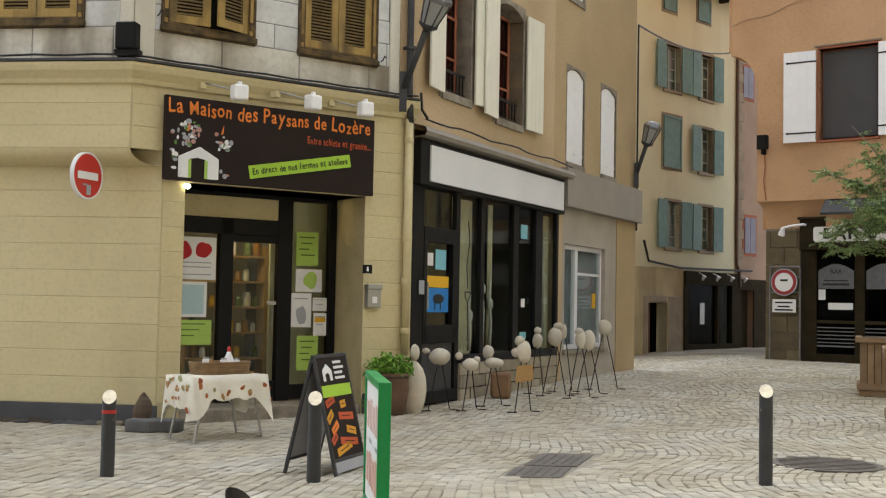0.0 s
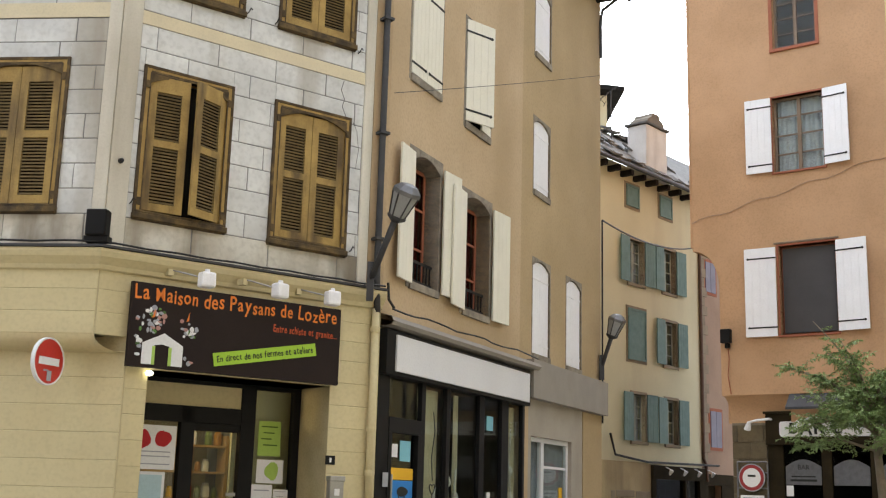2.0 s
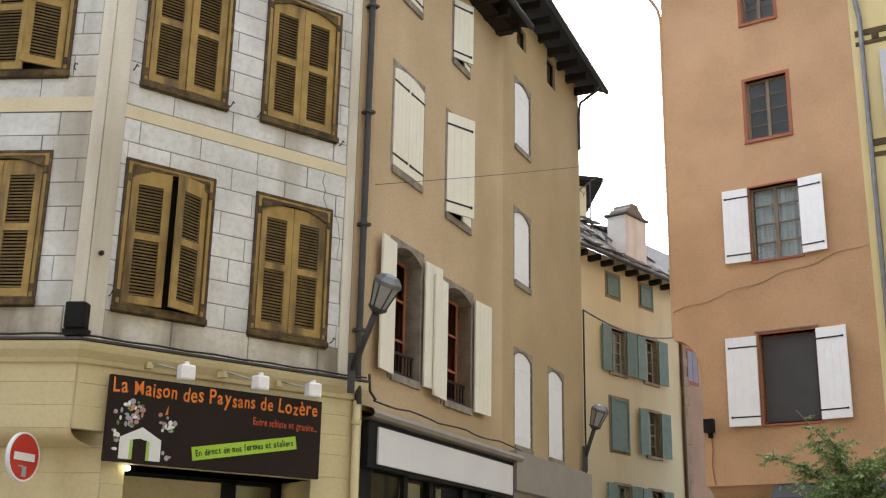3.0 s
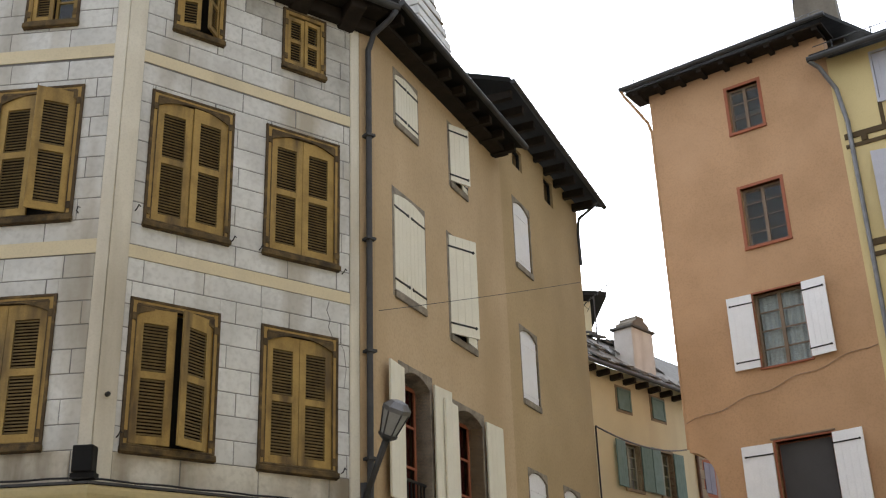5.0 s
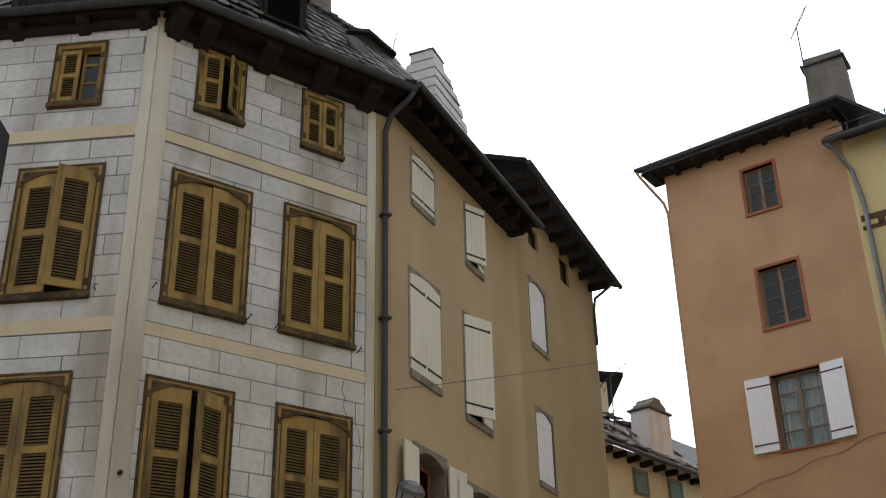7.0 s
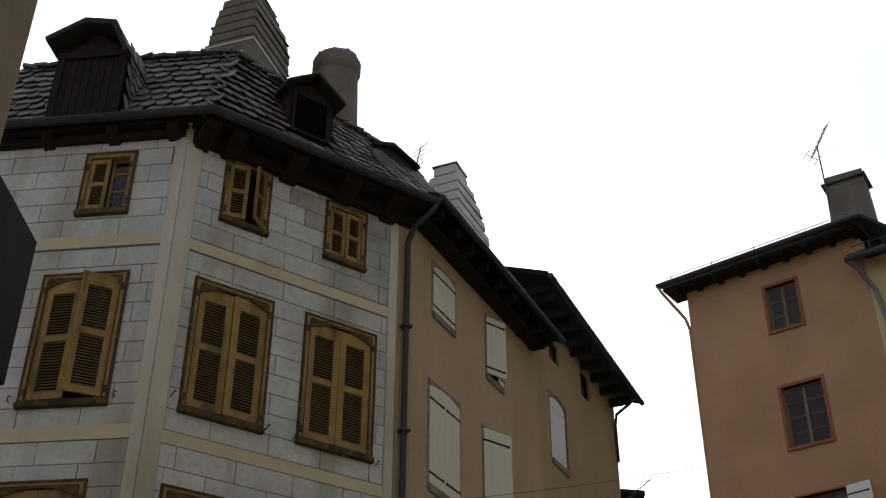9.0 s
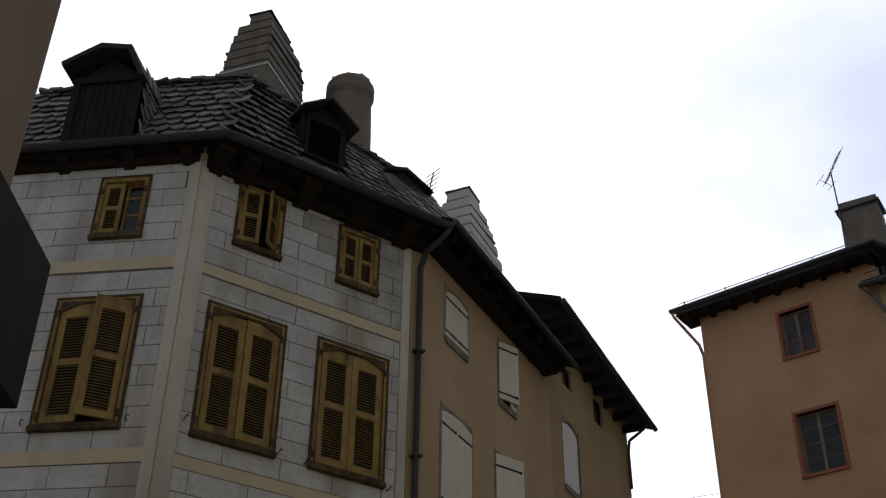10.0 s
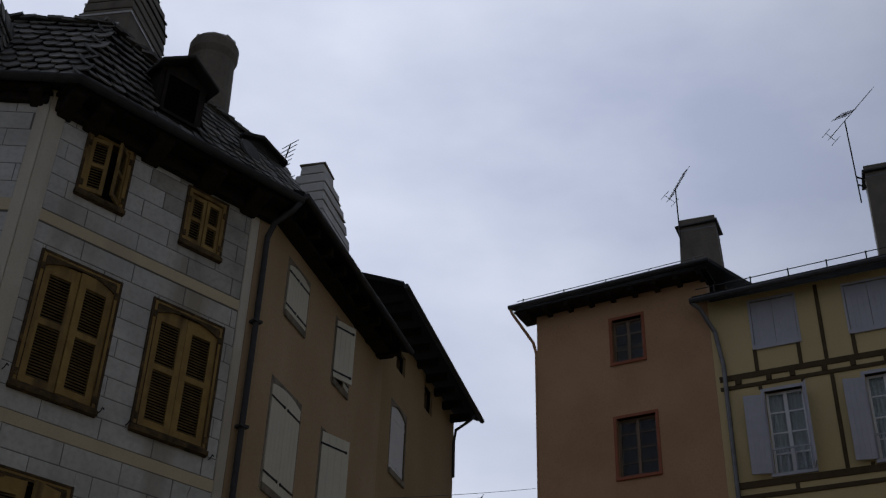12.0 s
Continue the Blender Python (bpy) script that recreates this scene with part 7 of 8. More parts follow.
for sx in (-1, 1):
    part("leg", Build().tube([(sx * 0.3, -TW / 2 + 0.04, TH - 0.03), (sx * 0.46, -TW / 2 + 0.02, 0.02), (sx * 0.46, TW / 2 - 0.02, 0.02), (sx * 0.3, TW / 2 - 0.04, TH - 0.03)], 0.014, 6), STEEL, tb, "bent steel tube leg")
cl = thing("tablecloth", WORLD[tb] @ pose(0, 0, TH), "cream cotton tablecloth with rust-red printed motifs", "tablecloth")
n_ = 64
loop = []
per = [(-TL / 2, -TW / 2), (TL / 2, -TW / 2), (TL / 2, TW / 2), (-TL / 2, TW / 2)]
for k in range(4):
    a, c = Vector(per[k]), Vector(per[(k + 1) % 4])
    for i in range(16):
        loop.append((a.lerp(c, i / 16), k, i / 16))
cb = Build()
v = []
for lv in range(5):
    for j, (p, k, s) in enumerate(loop):
        nrm = Vector(((0, -1), (1, 0), (0, 1), (-1, 0))[k])
        corner_ = max(0, 1 - min(s, 1 - s) * 5)
        drop = (0.26 if k in (0, 2) else 0.34) + 0.2 * corner_ + 0.02 * math.sin(j * 1.3)
        out = 0.012 + lv / 4 * (0.035 + 0.03 * math.sin(j * 0.9) + 0.04 * corner_)
        v.append((p.x + nrm.x * out, p.y + nrm.y * out, 0.006 - drop * lv / 4))
cb.add(v, [(l * n_ + j, (l + 1) * n_ + j, (l + 1) * n_ + (j + 1) % n_, l * n_ + (j + 1) % n_) for l in range(4) for j in range(n_)] + [tuple(range(n_))])
part("cloth", cb, CLOTH, cl, smooth=True)
rnd_ = random.Random(17)
for i in range(64):
    j, lv = rnd_.randrange(n_), rnd_.uniform(0.3, 3.6)
    l0 = int(lv)
    p0, p1 = Vector(v[l0 * n_ + j]), Vector(v[(l0 + 1) * n_ + j])
    p = p0.lerp(p1, lv - l0)
    k = loop[j][1]
    nr = Vector((*((0, -1), (1, 0), (0, 1), (-1, 0))[k], 0))
    m = Matrix.Translation(p + nr * 0.006) @ nr.to_track_quat("-Y", "Z").to_matrix().to_4x4() @ pose(0, 0, 0, 0, rnd_.uniform(-60, 60), 0)
    part("motif", Build().blob((0, 0, 0), (rnd_.uniform(0.013, 0.032), 0.003, rnd_.uniform(0.015, 0.04)), 8, i, 0.3), (CLOTH_MOTIF, CLOTH_MOTIF, SHELF_WOOD, LIME_OLIVE)[i % 4], cl, "", WORLD[cl] @ m)
bk = thing("basket_tray", WORLD[tb] @ pose(0.1, 0.1, TH + 0.008), "long wicker tray on the tablecloth", "basket")
for i in range(7):
    z = 0.01 + 0.02 * i
    pts = [((0.34 + 0.004 * i) * math.copysign(abs(math.cos(t)) ** 0.6, math.cos(t)), (0.17 + 0.004 * i) * math.copysign(abs(math.sin(t)) ** 0.6, math.sin(t)), z) for t in [2 * math.pi * k / 28 for k in range(29)]]
    part("weave", Build().tube(pts, 0.0125, 6), WICKER, bk)
part("base", Build().box(-0.33, -0.16, 0.0, 0.33, 0.16, 0.02), WICKER, bk)
for nm, x, y, r, h, m_, lab in (("jar", -0.2, 0.0, 0.04, 0.17, PAPER, "small white jar in the wicker tray"), ("jar", -0.12, 0.05, 0.035, 0.15, JAR_M[0], "amber jar in the wicker tray"), ("jar", 0.02, -0.04, 0.04, 0.16, PAPER, "white jar in the wicker tray"), ("jar", 0.26, 0.03, 0.035, 0.15, PAPER, "white jar in the wicker tray")):
    part_ = thing(nm, WORLD[bk] @ pose(x, y, 0.02), lab, "jar", "jars in the tray")
    part("body", Build().lathe([(r * 0.9, 0), (r, 0.01), (r, h * 0.8), (r * 0.8, h * 0.9)], 12), m_, part_)
    part("lid", Build().lathe([(r * 0.85, h * 0.9), (r * 0.85, h)], 12), STEEL, part_)
ro = thing("hen_ornament", WORLD[bk] @ pose(0.12, 0, 0.02), "white pottery ornament with a red top", "ornament")
part("body", Build().lathe([(0.05, 0), (0.075, 0.05), (0.07, 0.12), (0.03, 0.2), (0.02, 0.23)], 14), PAPER, ro, smooth=True)
part("top", Build().blob((0, 0, 0.25), (0.025, 0.018, 0.04), 8, 2), RED, ro)
rk = thing("doorstop_stone", pose(-3.42, 13.55, g(-3.4, 13.55)), "dark slab of stone lying at the wall", "stone")
part("slab", Build().prism([(-0.28, -0.02), (0.02, -0.06), (0.36, 0.02), (0.38, 0.2), (0.1, 0.27), (-0.24, 0.22)], 0.0, 0.15), mat("grey_schist", (0.13, 0.13, 0.13), (0.07, 0.07, 0.072), scale=6, bump=0.5, dist=0.01), rk, bevel=0.025)
part("upright_stone", Build().blob((-0.12, 0.2, 0.22), (0.13, 0.06, 0.2), 12, 6, 0.2), mat("brown_schist", (0.12, 0.08, 0.05), (0.07, 0.05, 0.035)), rk)

# plant pot by the pier
pp = thing("plant_pot", pose(-0.66, 15.85, g(-0.66, 15.85)), "dark terracotta pot with a bright green plant", "plant")
part("pot", Build().lathe([(0.14, 0), (0.17, 0.03), (0.225, 0.35), (0.21, 0.52), (0.23, 0.57), (0.2, 0.57), (0.19, 0.48)], 20), TERRACOTTA, pp, smooth=True)
part("soil", Build().lathe([(0.22, 0.5), (0.22, 0.53)], 16), SOIL, pp)


def leaves(n, centre, radius, size, seed, flat=0.6, hollow=0.2):
    """Small pointed leaves strewn through an uneven ball."""
    rnd = random.Random(seed)
    b = Build()
    c, r3 = Vector(centre), Vector(radius)
    for _ in range(n):
        while True:
            d = Vector((rnd.uniform(-1, 1), rnd.uniform(-1, 1), rnd.uniform(-1, 1)))
            if hollow < d.length < 1:
                break
        o = c + Vector((d.x * r3.x, d.y * r3.y, d.z * r3.z))
        m = Matrix.Translation(o) @ Euler((rnd.uniform(-1, 1) * flat * 2, rnd.uniform(-1, 1) * flat * 2, rnd.uniform(0, 6.28))).to_matrix().to_4x4()
        s = size * rnd.uniform(0.6, 1.3)
        b.add([(0, 0, 0), (s * 0.5, s * 0.22, s * 0.06), (s, 0, -s * 0.1), (s * 0.5, -s * 0.22, s * 0.06)], [(0, 1, 2), (0, 2, 3)], m)
    return b


part("foliage", leaves(420, (-0.06, 0, 0.65), (0.33, 0.28, 0.17), 0.1, 5), LEAF_BRIGHT, pp, "bright green leaves")
sh = thing("small_bush", pose(-0.98, 16.0, g(-1, 16) + 0.02), "low tuft of green leaves beside the pier", "plant")
part("foliage", leaves(160, (0, 0, 0.12), (0.16, 0.16, 0.14), 0.09, 6), LEAF, sh)


# ---- pebble figures on wire legs ----
def pebble_bird(x, y, zb, rx, rz, head, lean, seed, turn=0.0, label="pebble bird figure on bent wire legs"):
    gz = g(x, y)
    t_ = thing("pebble_figure", pose(x, y, gz, 0, 0, turn), label, "figure", "pebble figures before the shop")
    h = zb - gz
    part("body", Build().blob((0, 0, h), (rx, rx * 0.75, rz), 14, seed, 0.06), PEBBLE, t_, smooth=True)
    if head:
        part("head", Build().blob((head[0], 0, h + head[1]), (head[2], head[2] * 0.75, head[2] * head[3]), 12, seed + 9, 0.06), PEBBLE, t_, smooth=True)
        part("neck", Build().tube([(head[0] * 0.4, 0, h + rz * 0.5), (head[0], 0, h + head[1])], 0.012, 6), BLACK_IRON, t_)
    for s in (-1, 1):
        kx = s * lean
        part("leg", Build().tube([(s * 0.03, s * 0.02, h - rz * 0.6), (kx * 0.6, s * 0.06, h * 0.45), (kx, s * 0.1, 0.012), (kx + 0.02, s * 0.1 - 0.1, 0.01), (kx + s * 0.12, s * 0.1 - 0.14, 0.01)], 0.0085, 6), BLACK_IRON, t_)
    return t_


pebble_bird(-0.02, 16.5, 0.83, 0.15, 0.12, (-0.2, 0.08, 0.06, 0.7), 0.16, 1, 5)
pebble_bird(0.42, 16.6, 0.72, 0.13, 0.09, (-0.17, 0.12, 0.055, 1.0), 0.12, 2, 10)
part("second_head", Build().blob((0.09, 0, 0.72), (0.055, 0.045, 0.05), 10, 40, 0.05), PEBBLE, bpy.data.objects["pebble_figure.001"], smooth=True)
pebble_bird(0.78, 17.2, 0.72, 0.14, 0.08, (-0.08, 0.16, 0.085, 1.2), 0.14, 3, 0)
pebble_bird(1.18, 16.5, 0.92, 0.1, 0.16, (-0.06, 0.16, 0.07, 1.0), 0.12, 4, 0, "tall pebble figure carrying a bag on wire legs")
part("second_stone", Build().blob((-0.11, 0.02, 0.84), (0.07, 0.06, 0.07), 10, 41, 0.05), PEBBLE, bpy.data.objects["pebble_figure.003"], smooth=True)
part("bag", Build().panel([(-0.12, 0.42), (0.13, 0.46), (0.12, 0.68), (-0.1, 0.66)], -0.14, -0.1), SHELF_WOOD, bpy.data.objects["pebble_figure.003"], "plywood bag")
pebble_bird(1.6, 19.2, 1.0, 0.09, 0.13, (0.0, 0.17, 0.06, 1.0), 0.12, 5)
pebble_bird(1.86, 18.9, 1.08, 0.13, 0.16, (0.05, 0.18, 0.08, 0.7), 0.2, 6)
pebble_bird(2.08, 19.6, 1.15, 0.05, 0.12, None, 0.16, 7)
pebble_bird(2.24, 18.6, 1.06, 0.08, 0.16, (-0.02, 0.12, 0.07, 0.9), 0.18, 8)
pebble_bird(2.47, 19.3, 1.02, 0.11, 0.17, None, 0.2, 10)
pebble_bird(2.86, 20.2, 1.22, 0.12, 0.14, None, 0.25, 11)
ms = thing("standing_stone_figure", pose(-0.37, 16.05, g(-0.37, 16.05)), "pale standing stone with an upright pebble head", "figure", "pebble figures before the shop")
part("body", Build().blob((0, 0, 0.33), (0.17, 0.11, 0.4), 16, 12, 0.05), PEBBLE, ms, smooth=True)
part("head", Build().blob((0.0, 0, 0.84), (0.065, 0.05, 0.12), 12, 13, 0.03), PEBBLE, ms, smooth=True)
bs = thing("upright_block", pose(0.95, 18.3, g(0.9, 18.3)), "rust-brown upright stone against the low wall", "stone")
part("block", Build().box(-0.16, -0.1, 0, 0.16, 0.1, 0.42), mat("rust_stone", (0.24, 0.14, 0.08), (0.17, 0.1, 0.06), scale=6), bs, bevel=0.05)

# ---- covers in the paving ----
def cover(name, pts, label):
    c = thing(name, Matrix.Translation((*pts[0], 0)), label, "cover")
    cx, cy = sum(p[0] for p in pts) / 4, sum(p[1] for p in pts) / 4
    o = Vector(pts[0])
    zz = g(cx, cy) + 0.001
    part("plate", Build().prism([(p[0] - o.x, p[1] - o.y) for p in pts], zz - 0.02, zz), CAST_IRON, c, bevel=0.006)
    rb = Build()
    a, b_, c_, d_ = (Vector((*p, 0)) - Vector((*pts[0], 0)) for p in pts)
    for i in range(1, 6):
        p0, p1 = a.lerp(b_, i / 6), d_.lerp(c_, i / 6)
        rb.tube([p0.lerp(p1, 0.12) + Vector((0, 0, zz)), p0.lerp(p1, 0.88) + Vector((0, 0, zz))], 0.008, 5)
    part("ribs", rb, CAST_IRON, c)
    return c


cover("service_cover", [(0.59, 10.77), (1.12, 10.77), (1.3, 11.42), (0.77, 11.45)], "grey steel service cover in the paving")
cover("service_cover", [(0.84, 11.54), (1.37, 11.52), (1.66, 12.44), (1.1, 12.45)], "brown steel service cover in the paving")
rcov = thing("round_cover", pose(4.02, 12.02, g(4.02, 12.02) + 0.002), "round cast-iron manhole cover", "cover")
part("ring", Build().lathe([(0.56, -0.02), (0.56, 0.003), (0.5, 0.003), (0.5, -0.02)], 40), CAST_IRON, rcov)
part("lid", Build().lathe([(0.495, -0.02), (0.495, 0.0)], 40), CAST_IRON, rcov)
for i in range(9):
    y_ = -0.4 + 0.1 * i
    hw_ = math.sqrt(0.48 ** 2 - y_ * y_)
    part("rib", Build().box(-hw_, y_ - 0.015, 0.0, hw_, y_ + 0.015, 0.006), CAST_IRON, rcov)

# ---- planter with its tree ----
PL = pose(7.05, 19.5, g(7.1, 19.5), 0, 0, -20) @ Matrix.Scale(1.08, 4)
pl = thing("wooden_planter", PL, "large brown wooden planter box on the square", "planter", "planters on the square")
for i in range(14):
    part("plank", Build().box(0.04 + 0.105 * i, 0.03, 0.08, 0.04 + 0.105 * i + 0.098, 0.06, 0.85), PLANTER_WOOD, pl, bevel=0.006)
for i in range(10):
    part("plank", Build().box(0.03, 0.05 + 0.095 * i, 0.08, 0.06, 0.05 + 0.095 * i + 0.088, 0.85), PLANTER_WOOD, pl, bevel=0.006)
part("inner_box", Build().box(0.07, 0.07, 0.05, 1.5, 1.0, 0.8), DARK_WOOD, pl)
for z0, z1, o in ((0.84, 0.93, 0.04), (0.1, 0.2, 0.015), (0.0, 0.1, -0.02)):
    part("rail", Build().box(-o, -o, z0, 1.56 + o, 0.07, z1).box(-o, 0.07, z0, 0.07, 1.0 + o, z1), PLANTER_WOOD, pl, bevel=0.01)
part("soil", Build().box(0.07, 0.07, 0.8, 1.5, 1.0, 0.84), SOIL, pl)
copy_thing(pl, pose(5.77, 14.9, g(5.8, 14.9), 0, 0, -20) @ Matrix.Scale(1.08, 4))
tr = thing("planter_tree", pose(8.08, 19.75, g(8.1, 19.7) + 0.88), "small light green tree in a wooden planter", "tree")
part("trunk", Build().tube([(0, 0, -0.06), (0.04, 0.02, 0.8), (-0.02, 0, 1.5), (0.03, 0.03, 2.3)], [0.09, 0.075, 0.065, 0.05], 10), BARK, tr, smooth=True)
rnd_ = random.Random(23)
crown = Build()


def spray(b, a, d, n, size):
    """Leaves set in pairs along a twig from a in direction d, drooping at its tip."""
    for i in range(n):
        k = (i + 0.3) / n
        o = a + d * k + Vector((0, 0, -0.22 * d.length * k * k))
        for sgn in (-1, 1):
            m = Matrix.Translation(o) @ Euler((rnd_.uniform(-0.9, 0.9), rnd_.uniform(-0.5, 0.9), math.atan2(d.y, d.x) + sgn * rnd_.uniform(0.5, 1.3))).to_matrix().to_4x4()
            s_ = size * rnd_.uniform(0.65, 1.3)
            b.add([(0, 0, 0), (s_ * 0.5, s_ * 0.19, s_ * 0.05), (s_, 0, -s_ * 0.12), (s_ * 0.5, -s_ * 0.19, s_ * 0.05)], [(0, 1, 2), (0, 2, 3)], m)


for i in range(30):
    a = 2.4 * i + rnd_.uniform(-0.3, 0.3)
    z0 = rnd_.uniform(1.4, 2.3)
    ln, rise = rnd_.uniform(0.8, 1.6), rnd_.uniform(-0.25, 1.25)
    tip = Vector((ln * math.cos(a), ln * math.sin(a) * 0.85, z0 + rise))
    if i == 3:
        tip = Vector((-1.05, 0.0, 3.75))
    mid = Vector((tip.x * 0.5, tip.y * 0.5, (z0 + tip.z) / 2 + 0.18))
    part("branch", Build().tube([(0.01, 0.01, z0), mid, tip], [0.035, 0.02, 0.007], 6), BARK, tr, smooth=True)
    for j in range(34 if i != 3 else 14):
        k = rnd_.uniform(0.3, 1.0)
        o = mid.lerp(tip, (k - 0.5) * 2) if k > 0.5 else Vector((0, 0, z0)).lerp(mid, k * 2)
        w_ = rnd_.uniform(0, 6.28)
        spray(crown, o, Vector((math.cos(w_), math.sin(w_), rnd_.uniform(-0.5, 0.8))) * rnd_.uniform(0.22, 0.46) * (1.0 if tip.z < 3.4 else 0.5), rnd_.randint(10, 14), 0.075)
part("crown", crown, TREE_LEAF, tr, "loose crown of small light green leaves")

# ---- bar details ----
rs = thing("no_vehicles_sign", BB @ pose(0.64, -0.12, 2.27), "round white road sign with a red ring", "road sign")
part("disc", Build().lathe([(0.3, -0.01), (0.3, 0.01)], 32, pose(0, 0, 0, 90, 0, 0)), PAPER, rs)
part("red_ring", Build().lathe([(0.23, -0.016), (0.31, -0.016), (0.31, 0.012), (0.23, 0.012), (0.23, -0.016)], 32, pose(0, 0, 0, 90, 0, 0), False), RING_RED, rs)
part("rim", Build().lathe([(0.31, -0.02), (0.335, -0.02), (0.335, 0.012), (0.31, 0.012), (0.31, -0.02)], 32, pose(0, 0, 0, 90, 0, 0), False), PAPER_GREY, rs, "grey metal rim")
part("marks", Build().box(-0.1, -0.014, 0.02, 0.1, -0.011, 0.07), INK, rs)
part("text_plate", Build().box(-0.29, -0.012, -0.74, 0.3, 0.012, -0.42), PAPER, rs, "white text plate")
for z, w in ((-0.5, 0.44), (-0.6, 0.3), (-0.68, 0.46)):
    part("text_bar", Build().box(-w / 2, -0.016, z - 0.02, w / 2, -0.012, z + 0.02), INK, rs)
for x in (-0.37, 0.39):
    part("post", Build().tube([(x, 0.04, -1.9), (x, 0.04, 0.38)], 0.022, 8), ZINC, rs)
part("crossbar", Build().tube([(-0.37, 0.04, 0.38), (0.39, 0.04, 0.38)], 0.022, 8).tube([(-0.37, 0.04, 0.12), (0.39, 0.04, 0.12)], 0.015, 8).tube([(-0.37, 0.04, -0.58), (0.39, 0.04, -0.58)], 0.015, 8).tube([(-0.37, 0.04, -0.25), (0.39, 0.04, -0.25)], 0.015, 8), ZINC, rs)
for x, y in ((0.78, -0.3), (2.05, -0.45)):
    sp = thing("bar_spotlight", BB @ pose(x, y, 3.5), "white spotlight on an arm over the bar sign", "spotlight", "spotlights over the bar")
    part("head", Build().lathe([(0.04, 0.0), (0.09, -0.2)], 10, pose(-0.1, 0, 0.1, 25, 25, 0)), WHITE_PAINT, sp)
    part("arm", Build().tube([(-0.08, 0.0, 0.1), (0.1, 0.02, 0.14), (0.38, 0.05, 0.17), (0.4, 0.3, 0.17)], 0.03, 8), WHITE_PAINT, sp)


# ---- television aerials ----
def aerial(base, height, boom, turn, lean, n=9, label="thin television aerial on a mast"):
    t_ = thing("tv_aerial", Matrix.Translation(base), label, "aerial", "television aerials on the roofs")
    top = Vector((0, 0, height))
    part("mast", Build().tube([(0, 0, -0.6), (0, 0, height)], 0.022, 6), ZINC_DARK, t_)
    m = Matrix.Translation(top) @ Euler((0, radians(-lean), radians(turn))).to_matrix().to_4x4()
    part("boom", Build().tube([(-boom * 0.35, 0, 0), (boom * 0.65, 0, 0)], 0.014, 6, m), ZINC_DARK, t_)
    for i in range(n):
        x = -boom * 0.3 + boom * 0.93 * i / (n - 1)
        part("element", Build().tube([(x, -0.25, 0), (x, 0.25, 0)], 0.009, 5, m), ZINC_DARK, t_)
    part("reflector", Build().tube([(-boom * 0.33, -0.25, -0.2), (-boom * 0.33, 0.25, -0.2)], 0.009, 5, m).tube([(-boom * 0.33, -0.25, 0.2), (-boom * 0.33, 0.25, 0.2)], 0.009, 5, m).tube([(-boom * 0.33, 0, -0.2), (-boom * 0.33, 0, 0.2)], 0.009, 5, m), ZINC_DARK, t_)
    return t_


aerial((12.0, 29.0, 22.3), 1.65, 1.6, 10, 62, 10)
aerial((17.3, 27.0, 23.4), 2.7, 3.2, 5, 52, 5, "large television aerial clamped to a chimney")
top_m = Matrix.Translation((17.3, 27.0, 26.35)) @ Euler((0, radians(-35), radians(20))).to_matrix().to_4x4()
part("boom", Build().tube([(-0.45, 0, 0), (0.5, 0, 0)], 0.014, 6), ZINC_DARK, bpy.data.objects["tv_aerial.001"], "", top_m)
for i in range(6):
    part("element", Build().tube([(-0.4 + 0.17 * i, -0.26, 0), (-0.4 + 0.17 * i, 0.26, 0)], 0.01, 5), ZINC_DARK, bpy.data.objects["tv_aerial.001"], "", top_m)
part("clamp", Build().tube([(0, 0, 0.1), (0.5, 0.1, 0.1)], 0.03, 6).tube([(0, 0, 0.4), (0.5, 0.1, 0.4)], 0.03, 6), ZINC_DARK, bpy.data.objects["tv_aerial.001"], "", Matrix.Translation((17.3, 27.0, 23.4)))
aerial((-0.5, 19.5, 15.0), 1.0, 0.95, 40, 78, 7)
aerial((6.0, 34.0, 13.0), 1.2, 1.3, 0, 40, 7)

# ---- wires over the street ----
def wire(name, pts, r, label):
    w = thing(name, Matrix.Translation(pts[0]), label, "wire")
    o = Vector(pts[0])
    part("line", Build().tube([Vector(p) - o for p in pts], r, 5), BLACK_IRON, w)


def span(a, b, sag, n=14):
    a, b = Vector(a), Vector(b)
    return [a.lerp(b, i / n) - Vector((0, 0, sag * 4 * (i / n) * (1 - i / n))) for i in range(n + 1)]


pa = FB @ Vector((0.09, -0.05, 7.53))
wire("street_wire", span(pa, FP @ Vector((-0.79, -0.05, 13.15)), 0.06), 0.0055, "thin wire spanning the street between house fronts")
bc = FB @ Vector((10.45, -0.06, 0))
q = FT @ Vector((5.3, -0.1, 9.9))
wire("black_cable", [(bc.x, bc.y, 3.3), (bc.x, bc.y, 5.0), (bc.x, bc.y, 7.9)] + span((bc.x, bc.y, 7.95), (q.x, q.y, 9.85), 0.3), 0.022, "thick black cable from wall to wall")
l0, l1, l2, l3 = FT @ Vector((0.0, -0.08, 3.5)), FT @ Vector((0.25, -0.08, 2.92)), FT @ Vector((1.98, -0.1, 2.77)), FT @ Vector((6.2, -0.12, 2.82))
wire("black_cable", [l0, l1, l2, l3], 0.035, "black cable bundle along the wall over the shop")
s0 = FB @ Vector((0.0, -0.12, 0))
wire("black_cable", [(s0.x, s0.y, 4.6), (s0.x + 0.02, s0.y - 0.02, 4.35), (s0.x + 0.1, s0.y + 0.1, 4.25)], 0.02, "short black cable beside the downpipe")
wire("roof_cable", [FL @ Vector((-4 + 0.4 * i, -0.17, 4.53 + 0.012 * (i % 2))) for i in range(11)] + [FM @ Vector((-0.3 + 0.4 * i, -0.17, 4.53 - 0.012 * (i % 2))) for i in range(11)], 0.014, "black cable lying along the cornice")

# ---- blocks of the corner house ----
_blocks = {}


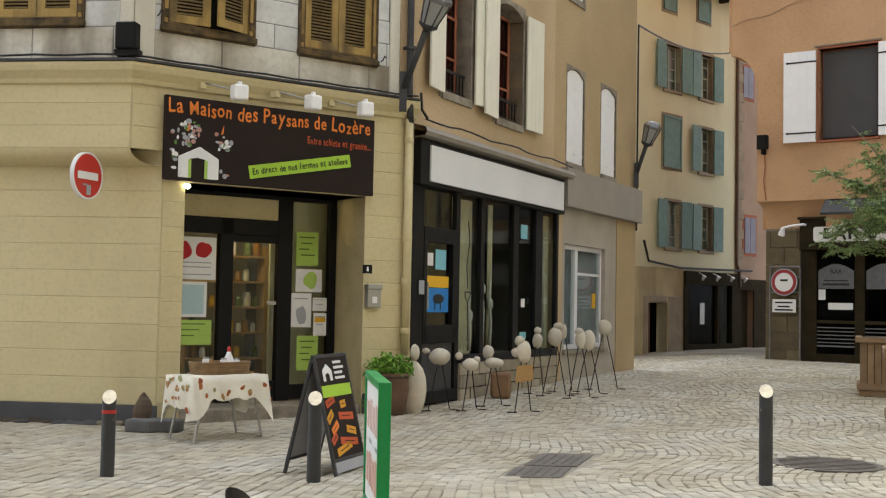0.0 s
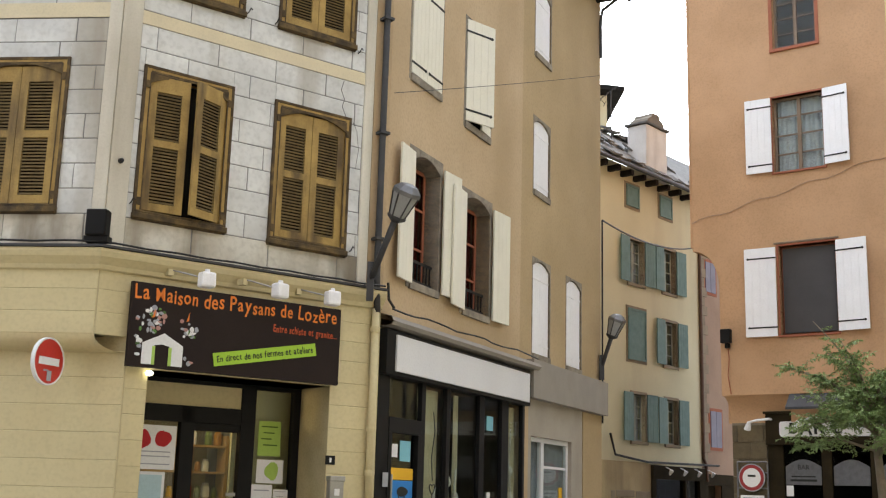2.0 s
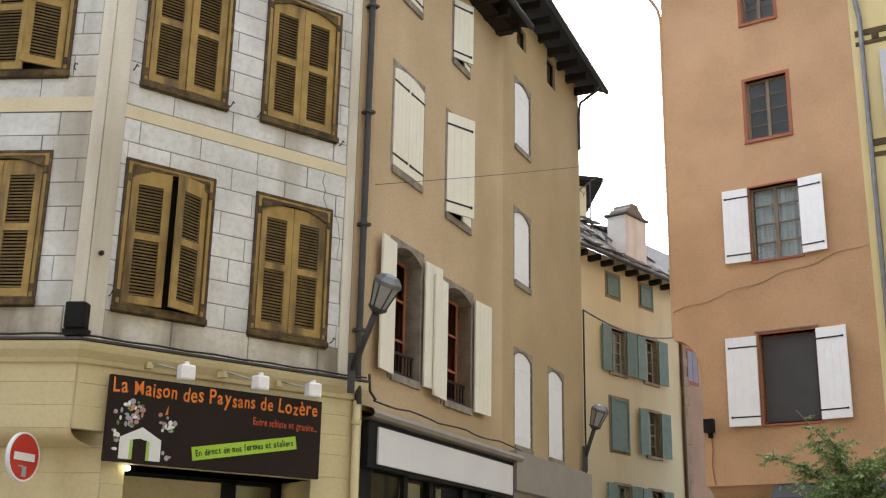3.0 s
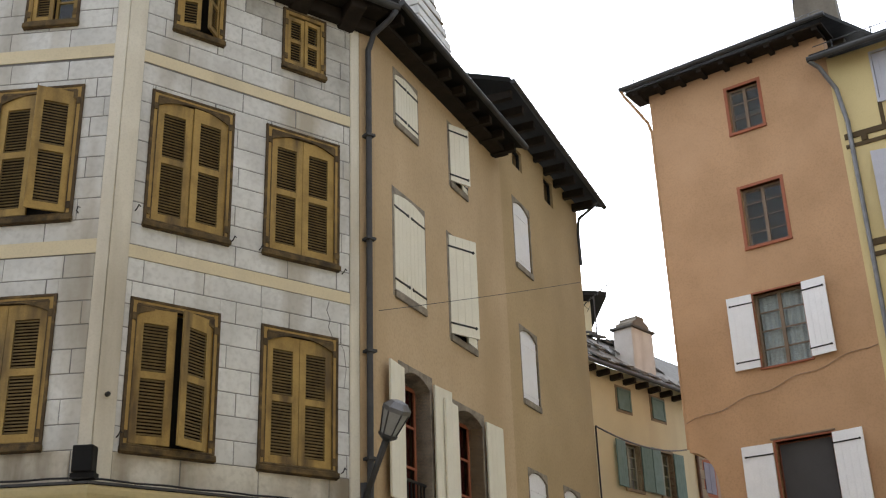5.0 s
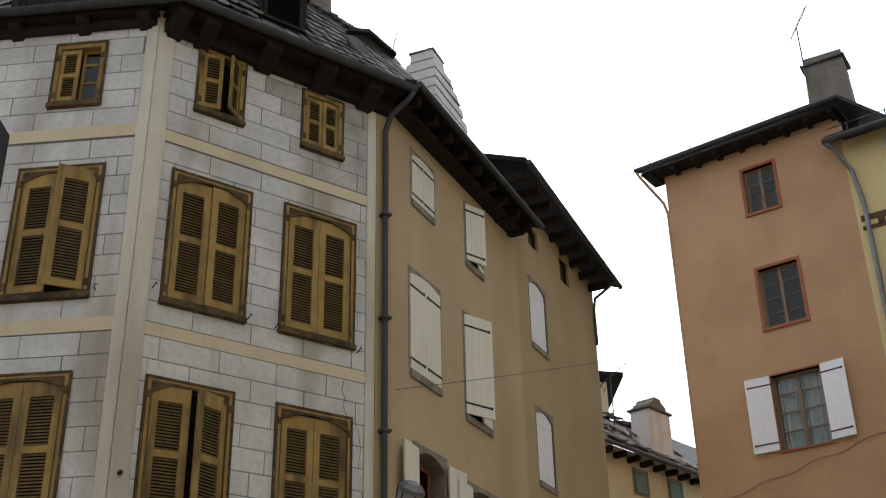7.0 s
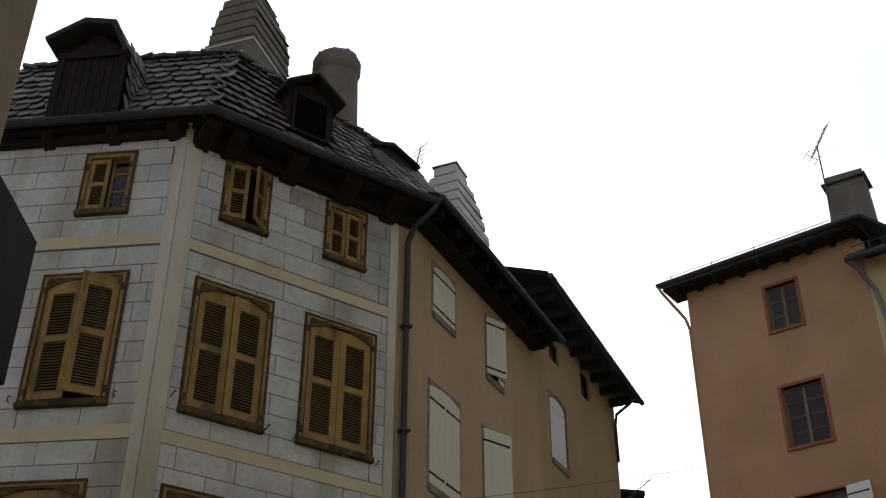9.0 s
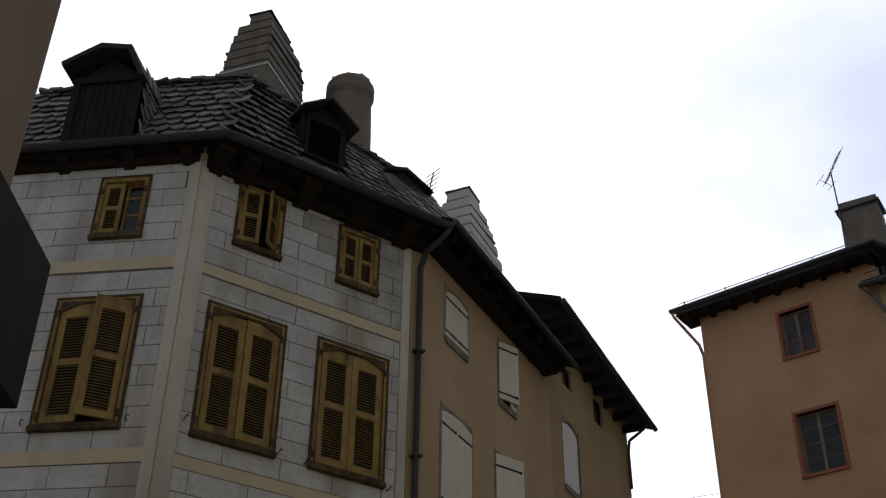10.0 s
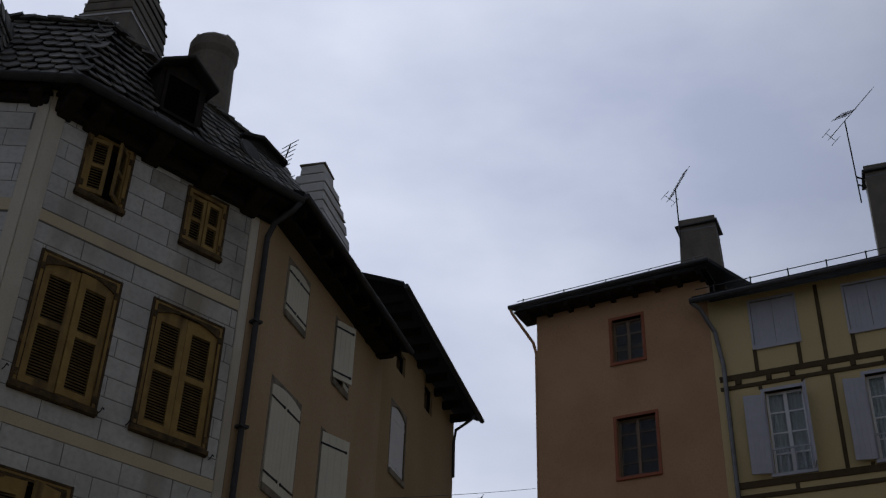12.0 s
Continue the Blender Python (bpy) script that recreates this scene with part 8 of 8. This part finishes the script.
def lay_blocks(parent, f, rects, material, t):
    for xa, za, xb, zb in rects:
        key = (round(xb - xa, 2), round(zb - za, 3), material.name)
        if key not in _blocks:
            _blocks[key] = slab_mesh("block", key[0], key[1], t, material)
        piece("block", _blocks[key], parent, sub(f, xa, 0, za))


for parent, f, x0, x1, holes, sd in ((wm, FM, -0.17, 3.3, M_WIN, 21), (wl, FL, -4.2, -0.17, L_WIN, 22)):
    lay_blocks(parent, f, row_blocks(x0, x1, 4.5, 4.92, 0.42, 1.1, 0.01, holes, sd), BASE_COURSE, 0.008)
    for za, zb in ((4.92, 7.52), (7.71, 10.51), (10.73, 12.9)):
        rects = row_blocks(x0, x1, za, zb, 0.32, 0.88, 0.011, holes, sd + int(za))
        bare = [r for r in rects if f is FM and r[1] > 10.6 and r[0] + 0.25 * (r[1] - 10.7) > 1.55]
        lay_blocks(parent, f, [r for r in rects if r not in bare], PAINTED_BLOCK, 0.006)
        lay_blocks(parent, f, bare, CEMENT, 0.006)
lay_blocks(lo, FL @ pose(0, 0.29, 0), row_blocks(-3.5, 0.31, 0.27, 3.25, 0.325, 24.0, 0.005, [], 31), CREAM_PAINT, 0.006)
lay_blocks(gf, FM, row_blocks(0.005, 3.75, 0.3, 3.42, 0.325, 24.0, 0.003, [(0.3, -0.01, 2.95, 3.05)], 32), CREAM_PAINT, 0.006)
lay_blocks(gf, FM, row_blocks(-0.42, 3.75, 3.42, 4.25, 0.28, 24.0, 0.003, [], 33), CREAM_PAINT, 0.006)
lay_blocks(lo, FL, row_blocks(-3.5, -0.005, 3.42, 4.25, 0.28, 24.0, 0.004, [], 34), CREAM_PAINT, 0.006)


# ---- setts of the square, laid in curved courses ----
def setts():
    rnd = random.Random(41)
    near_v, near_f, one = [], [], []
    w = 0.118

    def bend(y, lane_x):
        k = (y - 9.0) / 3.6
        amp = min(1.0, max(0.12, (lane_x + 1.5) / 3.0))
        return -0.42 * amp * (0.5 - 0.5 * math.cos(2 * math.pi * k)) * (1.0 if y < 15 else 0.5)

    for lane in range(-110, 150):
        y = -6.0 + rnd.uniform(0, 0.15)
        while y < 31.0:
            far = y > 15.5
            ln = rnd.uniform(0.11, 0.17) * (1.25 if far else 1)
            x = lane * w + bend(y, lane * w) + 0.22 * (y - 8)
            yc = y + ln / 2
            x += rnd.uniform(-0.008, 0.008) * (2 if far else 1)
            if (abs(x) < max(7.0, yc * 0.47 + 0.6) and not (abs(x - 0.95 - 0.25 * (yc - 11.1)) < 0.3 and abs(yc - 11.1) < 0.36) and not (abs(x - 1.23 - 0.28 * (yc - 12.0)) < 0.31 and abs(yc - 12.0) < 0.48) and (x - 4.02) ** 2 + ((yc - 12.02)) ** 2 > 0.33):
                sl = bend(y + ln, lane * w) - bend(y, lane * w) + 0.22 * ln
                sl = max(-0.08, min(0.08, sl))
                hw, gp = w / 2 - rnd.uniform(0.004, 0.009), rnd.uniform(0.004, 0.008)
                z = g(x, yc) + rnd.uniform(-0.004, 0.007)
                y0, y1 = y + gp, y + ln - gp
                c = 0.012
                base = [(x - hw, y0), (x + hw, y0), (x + hw + sl, y1), (x - hw + sl, y1)]
                top = [(x - hw + c, y0 + c), (x + hw - c, y0 + c), (x + hw + sl - c, y1 - c), (x - hw + sl + c, y1 - c)]
                vv = [(a, b, z - 0.016) for a, b in base] + [(a, b, z - 0.006) for a, b in base] + [(a, b, z) for a, b in top]
                ff = [(8, 9, 10, 11)] + [(i, (i + 1) % 4, 4 + (i + 1) % 4, 4 + i) for i in range(4)] + [(4 + i, 4 + (i + 1) % 4, 8 + (i + 1) % 4, 8 + i) for i in range(4)]
                if 9.3 < y < 10.3 and -0.2 < x < 3.6 and len(one) < 290:
                    one.append((vv, ff))
                else:
                    k = len(near_v)
                    near_v.extend(vv)
                    near_f.extend(tuple(i + k for i in q) for q in ff)
            y += ln
    b = Build()
    b.v, b.f = near_v, near_f
    tagged(part("setts", b, SETT), "pale worn granite setts laid in curved courses", "paving", "", "stuff")
    for vv, ff in one:
        o = Vector(vv[0])
        me = Build().add([Vector(p) - o for p in vv], ff).mesh("sett", SETT)
        piece("sett", me, GROUND, Matrix.Translation(o))


setts()
